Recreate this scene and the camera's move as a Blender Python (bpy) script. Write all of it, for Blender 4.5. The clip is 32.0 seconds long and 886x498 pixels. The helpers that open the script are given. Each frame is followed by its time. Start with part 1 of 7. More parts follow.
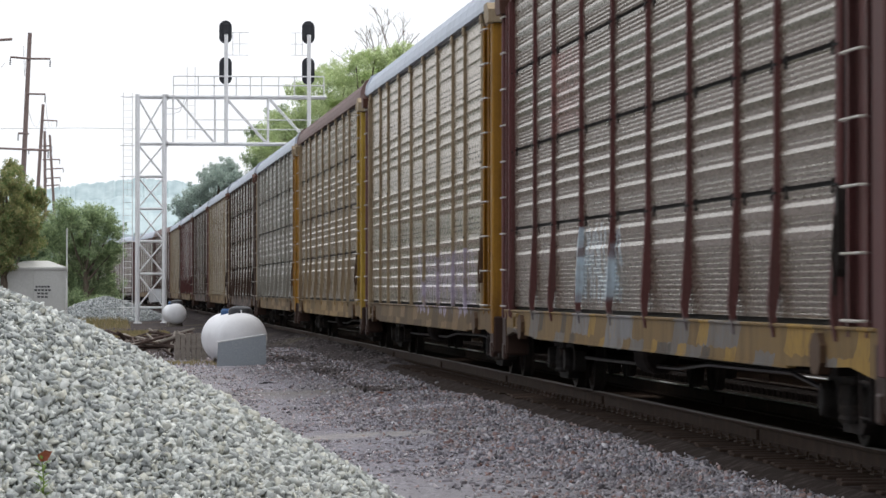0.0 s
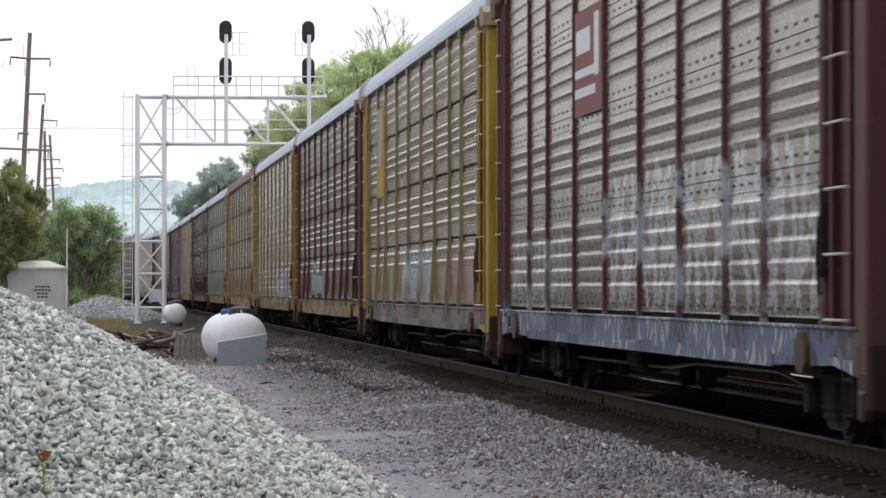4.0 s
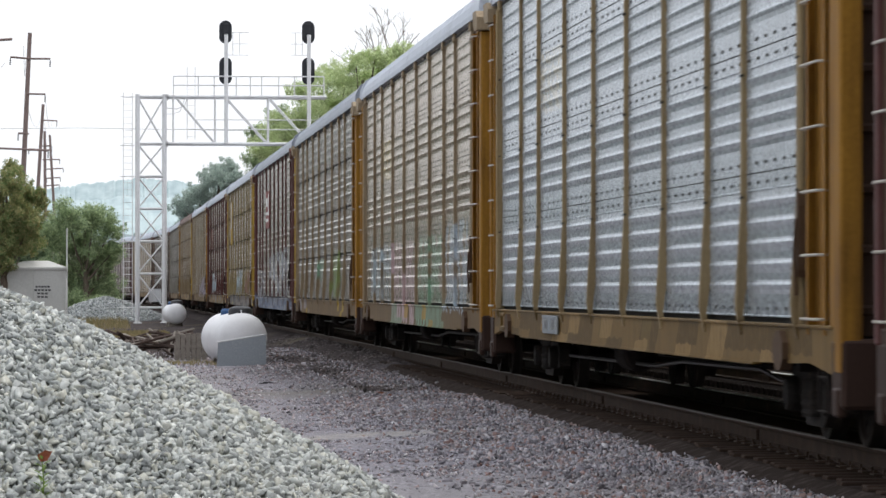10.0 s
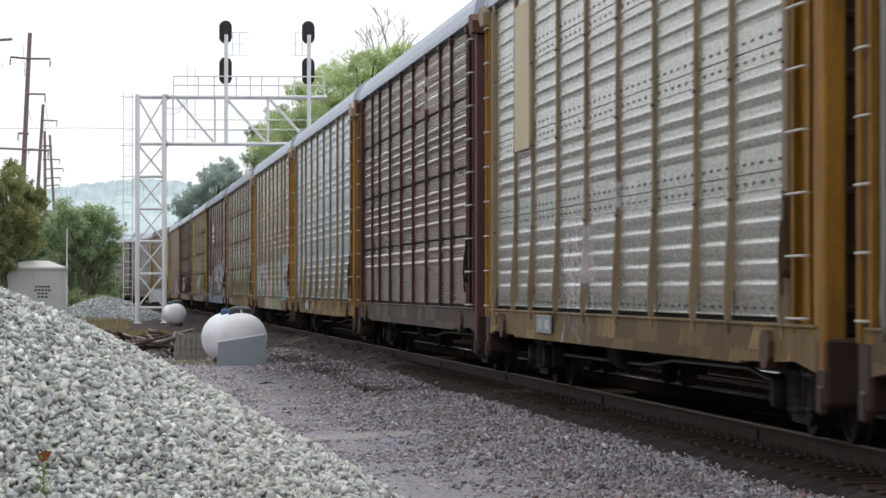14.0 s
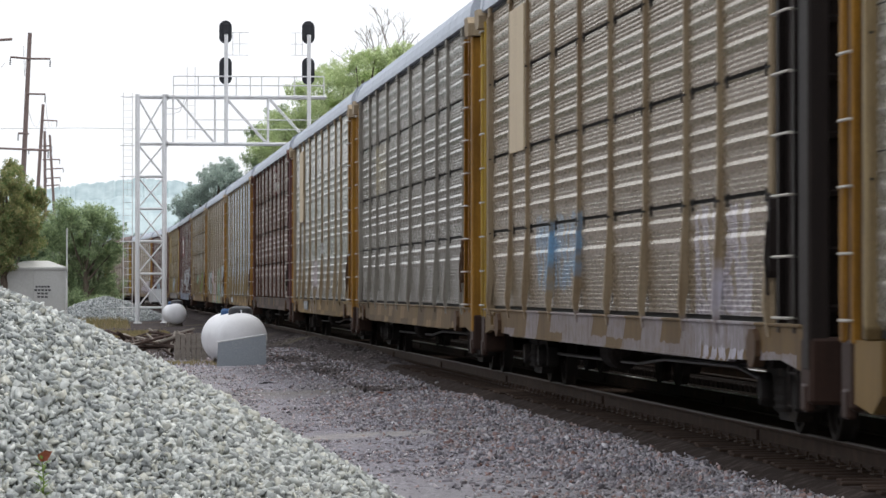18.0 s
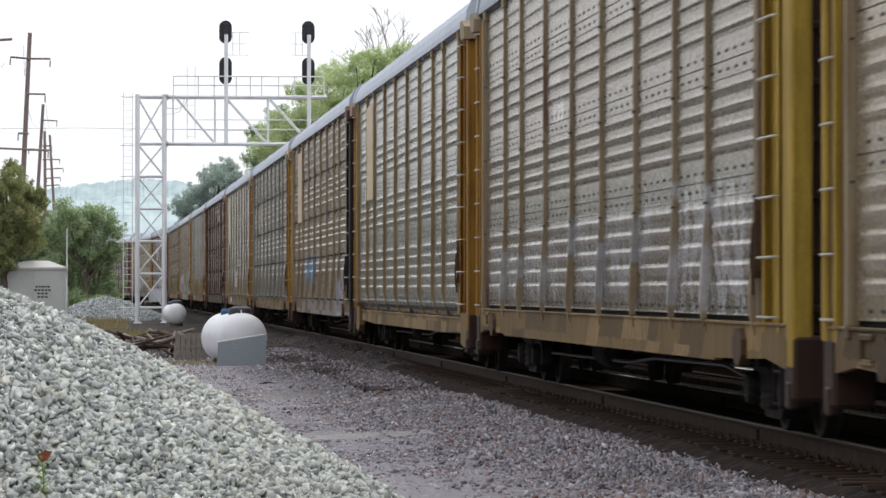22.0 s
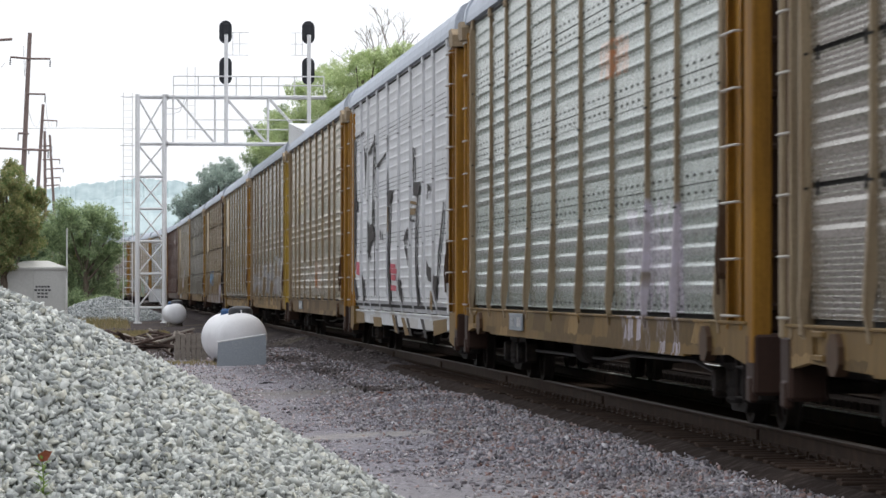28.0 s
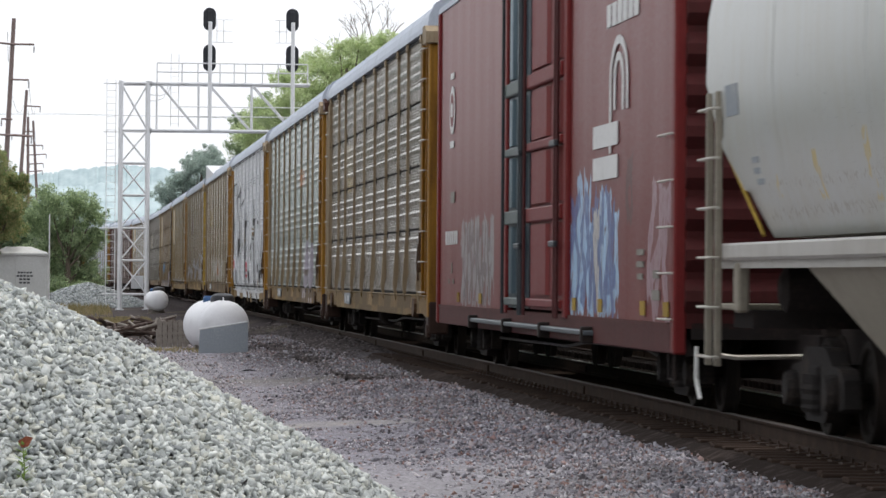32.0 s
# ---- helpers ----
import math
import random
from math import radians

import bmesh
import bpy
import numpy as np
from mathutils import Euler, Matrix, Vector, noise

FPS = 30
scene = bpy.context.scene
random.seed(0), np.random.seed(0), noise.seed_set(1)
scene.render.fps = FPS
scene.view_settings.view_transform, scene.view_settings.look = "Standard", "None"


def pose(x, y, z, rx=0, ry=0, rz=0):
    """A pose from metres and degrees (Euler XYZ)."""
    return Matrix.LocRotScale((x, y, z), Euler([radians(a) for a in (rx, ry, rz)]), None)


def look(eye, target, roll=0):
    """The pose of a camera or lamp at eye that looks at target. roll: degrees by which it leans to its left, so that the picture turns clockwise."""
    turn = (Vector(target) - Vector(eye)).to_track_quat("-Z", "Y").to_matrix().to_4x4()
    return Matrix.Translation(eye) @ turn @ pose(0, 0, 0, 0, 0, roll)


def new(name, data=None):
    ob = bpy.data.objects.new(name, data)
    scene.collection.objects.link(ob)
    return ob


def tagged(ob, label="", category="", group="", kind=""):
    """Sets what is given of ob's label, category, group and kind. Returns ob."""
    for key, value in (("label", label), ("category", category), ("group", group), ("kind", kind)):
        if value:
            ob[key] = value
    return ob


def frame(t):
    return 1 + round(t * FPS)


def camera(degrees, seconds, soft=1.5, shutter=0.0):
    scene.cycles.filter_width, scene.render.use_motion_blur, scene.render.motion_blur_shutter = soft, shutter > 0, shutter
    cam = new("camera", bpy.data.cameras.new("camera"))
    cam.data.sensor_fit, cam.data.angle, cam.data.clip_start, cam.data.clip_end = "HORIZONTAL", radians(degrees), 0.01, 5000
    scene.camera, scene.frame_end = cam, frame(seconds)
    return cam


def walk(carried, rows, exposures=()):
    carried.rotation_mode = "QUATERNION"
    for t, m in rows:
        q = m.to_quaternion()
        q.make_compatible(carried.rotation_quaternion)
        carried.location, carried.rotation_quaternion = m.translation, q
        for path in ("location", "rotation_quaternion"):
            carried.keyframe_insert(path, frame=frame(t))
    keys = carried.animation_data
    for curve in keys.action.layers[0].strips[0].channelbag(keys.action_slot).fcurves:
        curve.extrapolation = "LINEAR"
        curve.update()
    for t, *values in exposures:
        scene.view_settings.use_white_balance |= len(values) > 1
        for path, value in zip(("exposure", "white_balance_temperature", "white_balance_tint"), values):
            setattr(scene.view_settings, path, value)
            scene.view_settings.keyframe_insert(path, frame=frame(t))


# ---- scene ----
import itertools

# Metres; the near track runs along +y. Rail head at z = RAIL, dirt ground at z = 0.
cam = camera(12.454, 32.0, soft=1.5, shutter=0.35)
EYE = (0.0, 0.0, 1.70)
RAIL, BASE = 0.43, 0.35                     # rail head; the level from which the cars are measured
SPEED, PITCH, AHEAD = 14.37, 28.4, 3.87     # m/s, car spacing, head start in seconds
CENTRE = 6.9                                # track centre beside the camera


def aim(t, pan, tilt, roll):
    """The camera's pose, turned by so many degrees from the direction of the track."""
    a, b = radians(4.726 + pan), radians(0.564 + tilt)
    d = (math.sin(a) * math.cos(b), math.cos(a) * math.cos(b), math.sin(b))
    return t, look(EYE, [e + 100 * c for e, c in zip(EYE, d)], roll)


walk(cam, [aim(0, 0, 0, 0), aim(29.9, 0, 0, 0), aim(30.0, 0, 0, 0), aim(30.1, 0.005, -0.03, 0.05),
           aim(30.2, 0.03, -0.085, 0.17), aim(30.3, 0.055, -0.13, 0.3), aim(30.4, 0.075, -0.16, 0.4),
           aim(30.5, 0.0997, -0.172, 0.472), aim(31.0, 0.1726, -0.160, 0.847), aim(31.5, 0.2195, -0.1767, 0.71),
           aim(32.0, 0.2466, -0.155, 0.44)])

# ---- sky and sun: bright haze ----
world = bpy.data.worlds.new("sky")
scene.world = world
world.use_nodes = True
wn = world.node_tree
wn.nodes.clear()
w_out, w_bg = wn.nodes.new("ShaderNodeOutputWorld"), wn.nodes.new("ShaderNodeBackground")
w_sky, w_hsv, w_mix = wn.nodes.new("ShaderNodeTexSky"), wn.nodes.new("ShaderNodeHueSaturation"), wn.nodes.new("ShaderNodeMix")
w_sky.sky_type, w_sky.sun_disc = "NISHITA", False
w_sky.sun_elevation, w_sky.sun_rotation = radians(62), radians(60)
w_sky.air_density, w_sky.dust_density, w_sky.ozone_density = 1.0, 4.0, 1.0
w_hsv.inputs["Saturation"].default_value = 0.35
w_mix.data_type = "RGBA"
w_mix.inputs["Factor"].default_value = 0.65
w_mix.inputs["B"].default_value = (9.45, 9.7, 10.2, 1)
wn.links.new(w_sky.outputs["Color"], w_hsv.inputs["Color"])
wn.links.new(w_hsv.outputs["Color"], w_mix.inputs["A"])
wn.links.new(w_mix.outputs["Result"], w_bg.inputs["Color"])
w_bg.inputs["Strength"].default_value = 0.137
wn.links.new(w_bg.outputs["Background"], w_out.inputs["Surface"])
sun = new("sun", bpy.data.lights.new("sun", "SUN"))
sun.data.energy, sun.data.angle, sun.data.color = 1.2, radians(25), (1.0, 0.97, 0.93)
sun.matrix_world = look((45, 25, 95), (0, 0, 0))
scene.view_settings.exposure = 0.17


# ---- mesh and material helpers ----
class Geo:
    """Collects vertices and faces of one mesh."""

    def __init__(self):
        self.v, self.f = [], []

    def add(self, verts, faces, m=None):
        k = len(self.v)
        self.v += [tuple(m @ Vector(p)) if m else tuple(p) for p in verts]
        self.f += [tuple(k + i for i in f) for f in faces]
        return self

    def box(self, x0, x1, y0, y1, z0, z1, c=0.0, m=None):
        if not c:
            v = [(x, y, z) for x in (x0, x1) for y in (y0, y1) for z in (z0, z1)]
            return self.add(v, [(0, 1, 3, 2), (4, 6, 7, 5), (0, 4, 5, 1), (2, 3, 7, 6), (0, 2, 6, 4), (1, 5, 7, 3)], m)
        v, ids = [], {}
        for i, x in enumerate((x0, x1)):
            for j, y in enumerate((y0, y1)):
                for k, z in enumerate((z0, z1)):
                    dx, dy, dz = (c, -c)[i], (c, -c)[j], (c, -c)[k]
                    for a, p in enumerate(((x, y + dy, z + dz), (x + dx, y, z + dz), (x + dx, y + dy, z))):
                        ids[i, j, k, a] = len(v)
                        v.append(p)
        q = lambda *s: tuple(ids[e] for e in s)
        f = [q((0, 0, 0, 0), (0, 0, 1, 0), (0, 1, 1, 0), (0, 1, 0, 0)), q((1, 0, 0, 0), (1, 1, 0, 0), (1, 1, 1, 0), (1, 0, 1, 0)),
             q((0, 0, 0, 1), (1, 0, 0, 1), (1, 0, 1, 1), (0, 0, 1, 1)), q((0, 1, 0, 1), (0, 1, 1, 1), (1, 1, 1, 1), (1, 1, 0, 1)),
             q((0, 0, 0, 2), (0, 1, 0, 2), (1, 1, 0, 2), (1, 0, 0, 2)), q((0, 0, 1, 2), (1, 0, 1, 2), (1, 1, 1, 2), (0, 1, 1, 2))]
        for i in (0, 1):
            for j in (0, 1):
                f.append(q((i, j, 0, 0), (i, j, 1, 0), (i, j, 1, 1), (i, j, 0, 1)))
                f.append(q((i, 0, j, 0), (i, 1, j, 0), (i, 1, j, 2), (i, 0, j, 2)))
                f.append(q((0, i, j, 1), (1, i, j, 1), (1, i, j, 2), (0, i, j, 2)))
                for k in (0, 1):
                    f.append(q((i, j, k, 0), (i, j, k, 1), (i, j, k, 2)))
        return self.add(v, f, m)

    def prism(self, prof, lo, hi, axis="y", m=None):
        """A closed outline, extruded along an axis; prof holds the two other coordinates in x, y, z order."""
        put = {"x": lambda a, b, t: (t, a, b), "y": lambda a, b, t: (a, t, b), "z": lambda a, b, t: (a, b, t)}[axis]
        n = len(prof)
        v = [put(a, b, t) for t in (lo, hi) for a, b in prof]
        f = [tuple(range(n)), tuple(range(2 * n - 1, n - 1, -1))] + [(i, i + n, (i + 1) % n + n, (i + 1) % n) for i in range(n)]
        return self.add(v, f, m)

    def sheet(self, prof, lo, hi, thick, m=None, rows=((0.0, 1.0), (1.0, 1.0))):
        """An open outline in x and z, extruded along y, thick metres deep towards +x; rows say where the ribs are how deep."""
        n = len(prof)
        k = 2 * n
        v = [(a, lo + (hi - lo) * u, b) for u, deep in rows for a, b in [(x * deep, z) for x, z in prof] + [(thick, z) for x, z in reversed(prof)]]
        f = [(j * k + i, j * k + i + k, j * k + (i + 1) % k + k, j * k + (i + 1) % k) for j in range(len(rows) - 1) for i in range(k)]
        e = (len(rows) - 1) * k
        f += [(i, i + 1, k - 2 - i, k - 1 - i) for i in range(n - 1)]
        f += [(i + e, k - 1 - i + e, k - 2 - i + e, i + 1 + e) for i in range(n - 1)]
        return self.add(v, f, m)

    def tube(self, pts, r, n=8, m=None, r1=None):
        pts = [Vector(p) for p in pts]
        v, f = [], []
        for i, p in enumerate(pts):
            d = (pts[min(i + 1, len(pts) - 1)] - pts[max(i - 1, 0)]).normalized()
            a = d.orthogonal().normalized() if i == 0 else (a - d * a.dot(d)).normalized()
            b = d.cross(a)
            q = r if r1 is None else r + (r1 - r) * i / (len(pts) - 1)
            v += [p + (a * math.cos(6.28319 * k / n) + b * math.sin(6.28319 * k / n)) * q for k in range(n)]
        for i in range(len(pts) - 1):
            f += [(i * n + k, i * n + (k + 1) % n, (i + 1) * n + (k + 1) % n, (i + 1) * n + k) for k in range(n)]
        f += [tuple(reversed(range(n))), tuple(range(len(v) - n, len(v)))]
        return self.add(v, f, m)

    def lathe(self, prof, n=20, axis="z", m=None):
        """Turned about an axis through 0; prof holds radius and height."""
        turn = {"z": lambda a, b, c: (a, b, c), "x": lambda a, b, c: (c, a, b), "y": lambda a, b, c: (b, c, a)}[axis]
        v = [turn(r * math.cos(6.28319 * k / n), r * math.sin(6.28319 * k / n), h) for r, h in prof for k in range(n)]
        f = [(i * n + k, i * n + (k + 1) % n, (i + 1) * n + (k + 1) % n, (i + 1) * n + k) for i in range(len(prof) - 1) for k in range(n)]
        f += [tuple(reversed(range(n))), tuple(range(len(v) - n, len(v)))]
        return self.add(v, f, m)

    def mesh(self, name, smooth=False, slots=1):
        me = bpy.data.meshes.new(name)
        me.from_pydata(self.v, [], self.f)
        for _ in range(slots):
            me.materials.append(None)
        if smooth:
            me.shade_smooth()
            me.set_sharp_from_angle(angle=radians(40))
        me.update()
        bm = bmesh.new()
        bm.from_mesh(me)
        bmesh.ops.recalc_face_normals(bm, faces=bm.faces)
        bm.to_mesh(me)
        bm.free()
        return me


def dress(ob, *mats):
    """Materials on the object, so that alike meshes can be shared."""
    for slot, ma in zip(ob.material_slots, mats):
        slot.link, slot.material = "OBJECT", ma
    return ob


def part(name, me, ma, parent, label="", m=None):
    """ONE mesh object under a thing or under a part."""
    if isinstance(me, Geo):
        me = me.mesh(name)
    ob = dress(new(name, me), *(ma if isinstance(ma, (list, tuple)) else (ma,)))
    ob.parent = parent
    if m is not None:
        ob.matrix_basis = m
    return tagged(ob, label) if label else ob


def thing(name, me, ma, label, category, group="", kind="", m=None):
    """A top-level thing: a mesh, or an Empty that parents its parts."""
    if isinstance(me, Geo):
        me = me.mesh(name)
    ob = new(name, me)
    if me:
        dress(ob, *(ma if isinstance(ma, (list, tuple)) else (ma,)))
    if m is not None:
        ob.matrix_basis = m
    return tagged(ob, label, category, group, kind)


def node(nt, kind, **inputs):
    n = nt.nodes.new("ShaderNode" + kind)
    for key, value in inputs.items():
        key = key.replace("_", " ")
        if isinstance(value, bpy.types.NodeSocket):
            nt.links.new(value, n.inputs[key])
        else:
            n.inputs[key].default_value = value
    return n


def calc(nt, op, a, b=0.0, c=0.0):
    n = nt.nodes.new("ShaderNodeMath")
    n.operation = op
    for s, value in zip(n.inputs, (a, b, c)):
        if isinstance(value, bpy.types.NodeSocket):
            nt.links.new(value, s)
        else:
            s.default_value = value
    return n.outputs[0]


def blend(nt, fac, a, b, mode="MIX"):
    n = nt.nodes.new("ShaderNodeMix")
    n.data_type, n.blend_type = "RGBA", mode
    for key, value in (("Factor", fac), ("A", a), ("B", b)):
        s = [q for q in n.inputs if q.name == key and (q.type == "VALUE" if key == "Factor" else q.type == "RGBA")][0]
        if isinstance(value, bpy.types.NodeSocket):
            nt.links.new(value, s)
        else:
            s.default_value = (*value, 1) if isinstance(value, tuple) and len(value) == 3 else value
    return [q for q in n.outputs if q.type == "RGBA"][0]


def ramp(nt, fac, stops):
    n = nt.nodes.new("ShaderNodeValToRGB")
    el = n.color_ramp.elements
    while len(el) < len(stops):
        el.new(0.5)
    for e, (p, c) in zip(el, stops):
        e.position, e.color = p, (*c, 1) if isinstance(c, tuple) else (c, c, c, 1)
    nt.links.new(fac, n.inputs[0])
    return n.outputs[0]


def coords(nt, stretch=(1, 1, 1), ob=None, shift=True):
    """Object coordinates in metres, shifted at random from object to object."""
    tc = nt.nodes.new("ShaderNodeTexCoord")
    tc.object = ob
    out = tc.outputs["Object"]
    if shift and ob is None:
        info = nt.nodes.new("ShaderNodeObjectInfo")
        sc = nt.nodes.new("ShaderNodeVectorMath")
        sc.operation = "ADD"
        off = calc(nt, "MULTIPLY", info.outputs["Random"], 37.0)
        nt.links.new(out, sc.inputs[0])
        nt.links.new(off, sc.inputs[1])
        out = sc.outputs[0]
    mp = nt.nodes.new("ShaderNodeMapping")
    mp.inputs["Scale"].default_value = stretch
    nt.links.new(out, mp.inputs["Vector"])
    return mp.outputs[0]


def noise_of(nt, vec, scale, detail=4.0, rough=0.55, distort=0.0):
    return node(nt, "TexNoise", Vector=vec, Scale=scale, Detail=detail, Roughness=rough, Distortion=distort).outputs["Fac"]


def material(name):
    ma = bpy.data.materials.new(name)
    ma.use_nodes = True
    return ma, ma.node_tree, ma.node_tree.nodes["Principled BSDF"]


def finish(nt, bsdf, colour, rough=0.7, metal=0.0, bump=None, depth=0.01, strength=0.4):
    for key, value in (("Base Color", colour), ("Roughness", rough), ("Metallic", metal)):
        if isinstance(value, bpy.types.NodeSocket):
            nt.links.new(value, bsdf.inputs[key])
        else:
            bsdf.inputs[key].default_value = (*value, 1) if isinstance(value, tuple) else value
    if bump is not None:
        b = node(nt, "Bump", Height=bump, Distance=depth, Strength=strength)
        nt.links.new(b.outputs[0], bsdf.inputs["Normal"])


def surface(name, base, worn, rough=0.7, metal=0.0, scale=2.0, stretch=(1, 1, 1), amount=0.5, depth=0.01, gloss=0.4):
    """Paint, metal or wood: a base colour, a second one in worn patches, and fine grain."""
    ma, nt, bsdf = material(name)
    v = coords(nt, stretch)
    big, fine = noise_of(nt, v, scale), noise_of(nt, v, scale * 11, 5.0, 0.65)
    lo, hi = 0.62 - 0.3 * amount, 0.86 - 0.3 * amount
    patches = ramp(nt, calc(nt, "ADD", calc(nt, "MULTIPLY", big, 0.7), calc(nt, "MULTIPLY", fine, 0.3)), [(lo, 0.0), (hi, 1.0)])
    col = blend(nt, patches, base, worn)
    col = blend(nt, 0.5, col, ramp(nt, fine, [(0.25, 0.35), (0.75, 0.65)]), "OVERLAY")
    finish(nt, bsdf, col, ramp(nt, fine, [(0.2, max(rough - 0.15, 0.05)), (0.8, min(rough + 0.15, 1.0))]), metal, fine, depth, 0.35)
    bsdf.inputs["Specular IOR Level"].default_value = gloss
    return ma


# ---- materials ----
def spray(nt, col, ob, marks):
    """Spray paint on a car, in the car's own coordinates: (y0, y1, z0, z1, colour, size of strokes, cover)."""
    tc = nt.nodes.new("ShaderNodeTexCoord")
    tc.object = ob
    sep = nt.nodes.new("ShaderNodeSeparateXYZ")
    nt.links.new(tc.outputs["Object"], sep.inputs[0])
    y, z = sep.outputs[1], sep.outputs[2]
    flat = node(nt, "CombineXYZ", X=y, Y=z)
    for k, (y0, y1, z0, z1, c, size, cover) in enumerate(marks):
        mp = node(nt, "Mapping", Vector=flat.outputs[0], Location=(k * 7.3 + y0, k * 3.1, 0))
        rough_edge = calc(nt, "SUBTRACT", noise_of(nt, mp.outputs[0], 3.0, 3.0), 0.5)
        iny = calc(nt, "SUBTRACT", 0.5 * (y1 - y0), calc(nt, "ABSOLUTE", calc(nt, "SUBTRACT", y, 0.5 * (y0 + y1))))
        inz = calc(nt, "SUBTRACT", 0.5 * (z1 - z0), calc(nt, "ABSOLUTE", calc(nt, "SUBTRACT", z, 0.5 * (z0 + z1))))
        box = calc(nt, "MINIMUM", iny, inz)
        edge = None
        if cover == 0:                                      # a stencilled panel with straight edges
            hit = 1.0
        elif cover < 0:                                     # patches of other paint with slanting ends
            box = calc(nt, "ADD", box, calc(nt, "MULTIPLY", rough_edge, 0.1))
            slant = calc(nt, "ADD", calc(nt, "ADD", y, calc(nt, "MULTIPLY", z, 1.1)), calc(nt, "MULTIPLY", rough_edge, 0.25))
            cell = calc(nt, "FLOOR", calc(nt, "DIVIDE", slant, 2.0 * size))
            dice = nt.nodes.new("ShaderNodeTexWhiteNoise")
            dice.noise_dimensions = "2D"
            where = node(nt, "CombineXYZ", X=calc(nt, "ADD", cell, k * 17.0 + 0.5), Y=calc(nt, "FLOOR", calc(nt, "ADD", calc(nt, "MULTIPLY", z, 2.4), calc(nt, "MULTIPLY", rough_edge, 0.3))))
            nt.links.new(where.outputs[0], dice.inputs["Vector"])
            hit = calc(nt, "GREATER_THAN", dice.outputs["Value"], 1.0 + cover)
        elif size <= 0.3:                                   # small worn stencil writing
            hit = ramp(nt, noise_of(nt, mp.outputs[0], 1.6 / size, 1.5, 0.4, 1.0), [(0.62 - 0.3 * cover, 0.0), (0.66 - 0.3 * cover, 1.0)])
        else:                                               # a row of sprayed letters: two bent uprights and a bar each
            tall = z1 - z0
            wide = max(0.55, tall * 0.8)
            along = calc(nt, "ADD", calc(nt, "DIVIDE", calc(nt, "SUBTRACT", y1, y), wide), calc(nt, "MULTIPLY", rough_edge, 0.35))
            cell = calc(nt, "FLOOR", along)
            u = calc(nt, "SUBTRACT", along, cell)
            dice = nt.nodes.new("ShaderNodeTexWhiteNoise")
            dice.noise_dimensions = "1D"
            nt.links.new(calc(nt, "ADD", cell, k * 13.0 + abs(y0) + 0.3), dice.inputs["W"])
            roll = node(nt, "SeparateColor", Color=dice.outputs["Color"]).outputs
            v = calc(nt, "ADD", calc(nt, "DIVIDE", calc(nt, "SUBTRACT", z, z0), tall), calc(nt, "MULTIPLY", calc(nt, "SUBTRACT", roll[0], 0.5), 0.3))
            bend = lambda mid, a, b: calc(nt, "ABSOLUTE", calc(nt, "SUBTRACT", u, calc(nt, "ADD", calc(nt, "MULTIPLY", calc(nt, "SINE", calc(nt, "ADD", calc(nt, "MULTIPLY", v, calc(nt, "ADD", calc(nt, "MULTIPLY", a, 5.0), 3.0)), calc(nt, "MULTIPLY", b, 6.28))), 0.17), mid)))
            bar = calc(nt, "ABSOLUTE", calc(nt, "SUBTRACT", calc(nt, "SUBTRACT", v, calc(nt, "ADD", calc(nt, "MULTIPLY", roll[2], 0.6), 0.2)), calc(nt, "MULTIPLY", calc(nt, "SUBTRACT", u, 0.5), calc(nt, "SUBTRACT", roll[1], 0.4))))
            stroke = calc(nt, "MINIMUM", calc(nt, "MINIMUM", bend(0.27, roll[1], roll[0]), bend(0.74, roll[2], roll[1])), calc(nt, "MULTIPLY", bar, tall / wide))
            stroke = calc(nt, "ADD", stroke, calc(nt, "MULTIPLY", rough_edge, 0.08))
            th = 0.07 + 0.13 * cover
            hit = ramp(nt, stroke, [(th, 1.0), (th + 0.03, 0.0)])
            edge = ramp(nt, stroke, [(th + 0.05, 1.0), (th + 0.08, 0.0)])
            box = calc(nt, "ADD", box, calc(nt, "MULTIPLY", rough_edge, 0.5))
        n = nt.nodes.new("ShaderNodeClamp")
        nt.links.new(calc(nt, "MULTIPLY", box, 30.0), n.inputs[0])
        fade = ramp(nt, noise_of(nt, mp.outputs[0], 7.0, 5.0, 0.65), [(0.34, 0.5), (0.55, 0.95)])
        seen = calc(nt, "MULTIPLY", n.outputs[0], fade)
        if edge is not None and k % 2 == 0:
            col = blend(nt, calc(nt, "MULTIPLY", calc(nt, "MULTIPLY", seen, edge), 0.6), col, tuple(0.03 + 0.22 * q for q in c))
        col = blend(nt, calc(nt, "MULTIPLY", seen, hit), col, c)
    return col


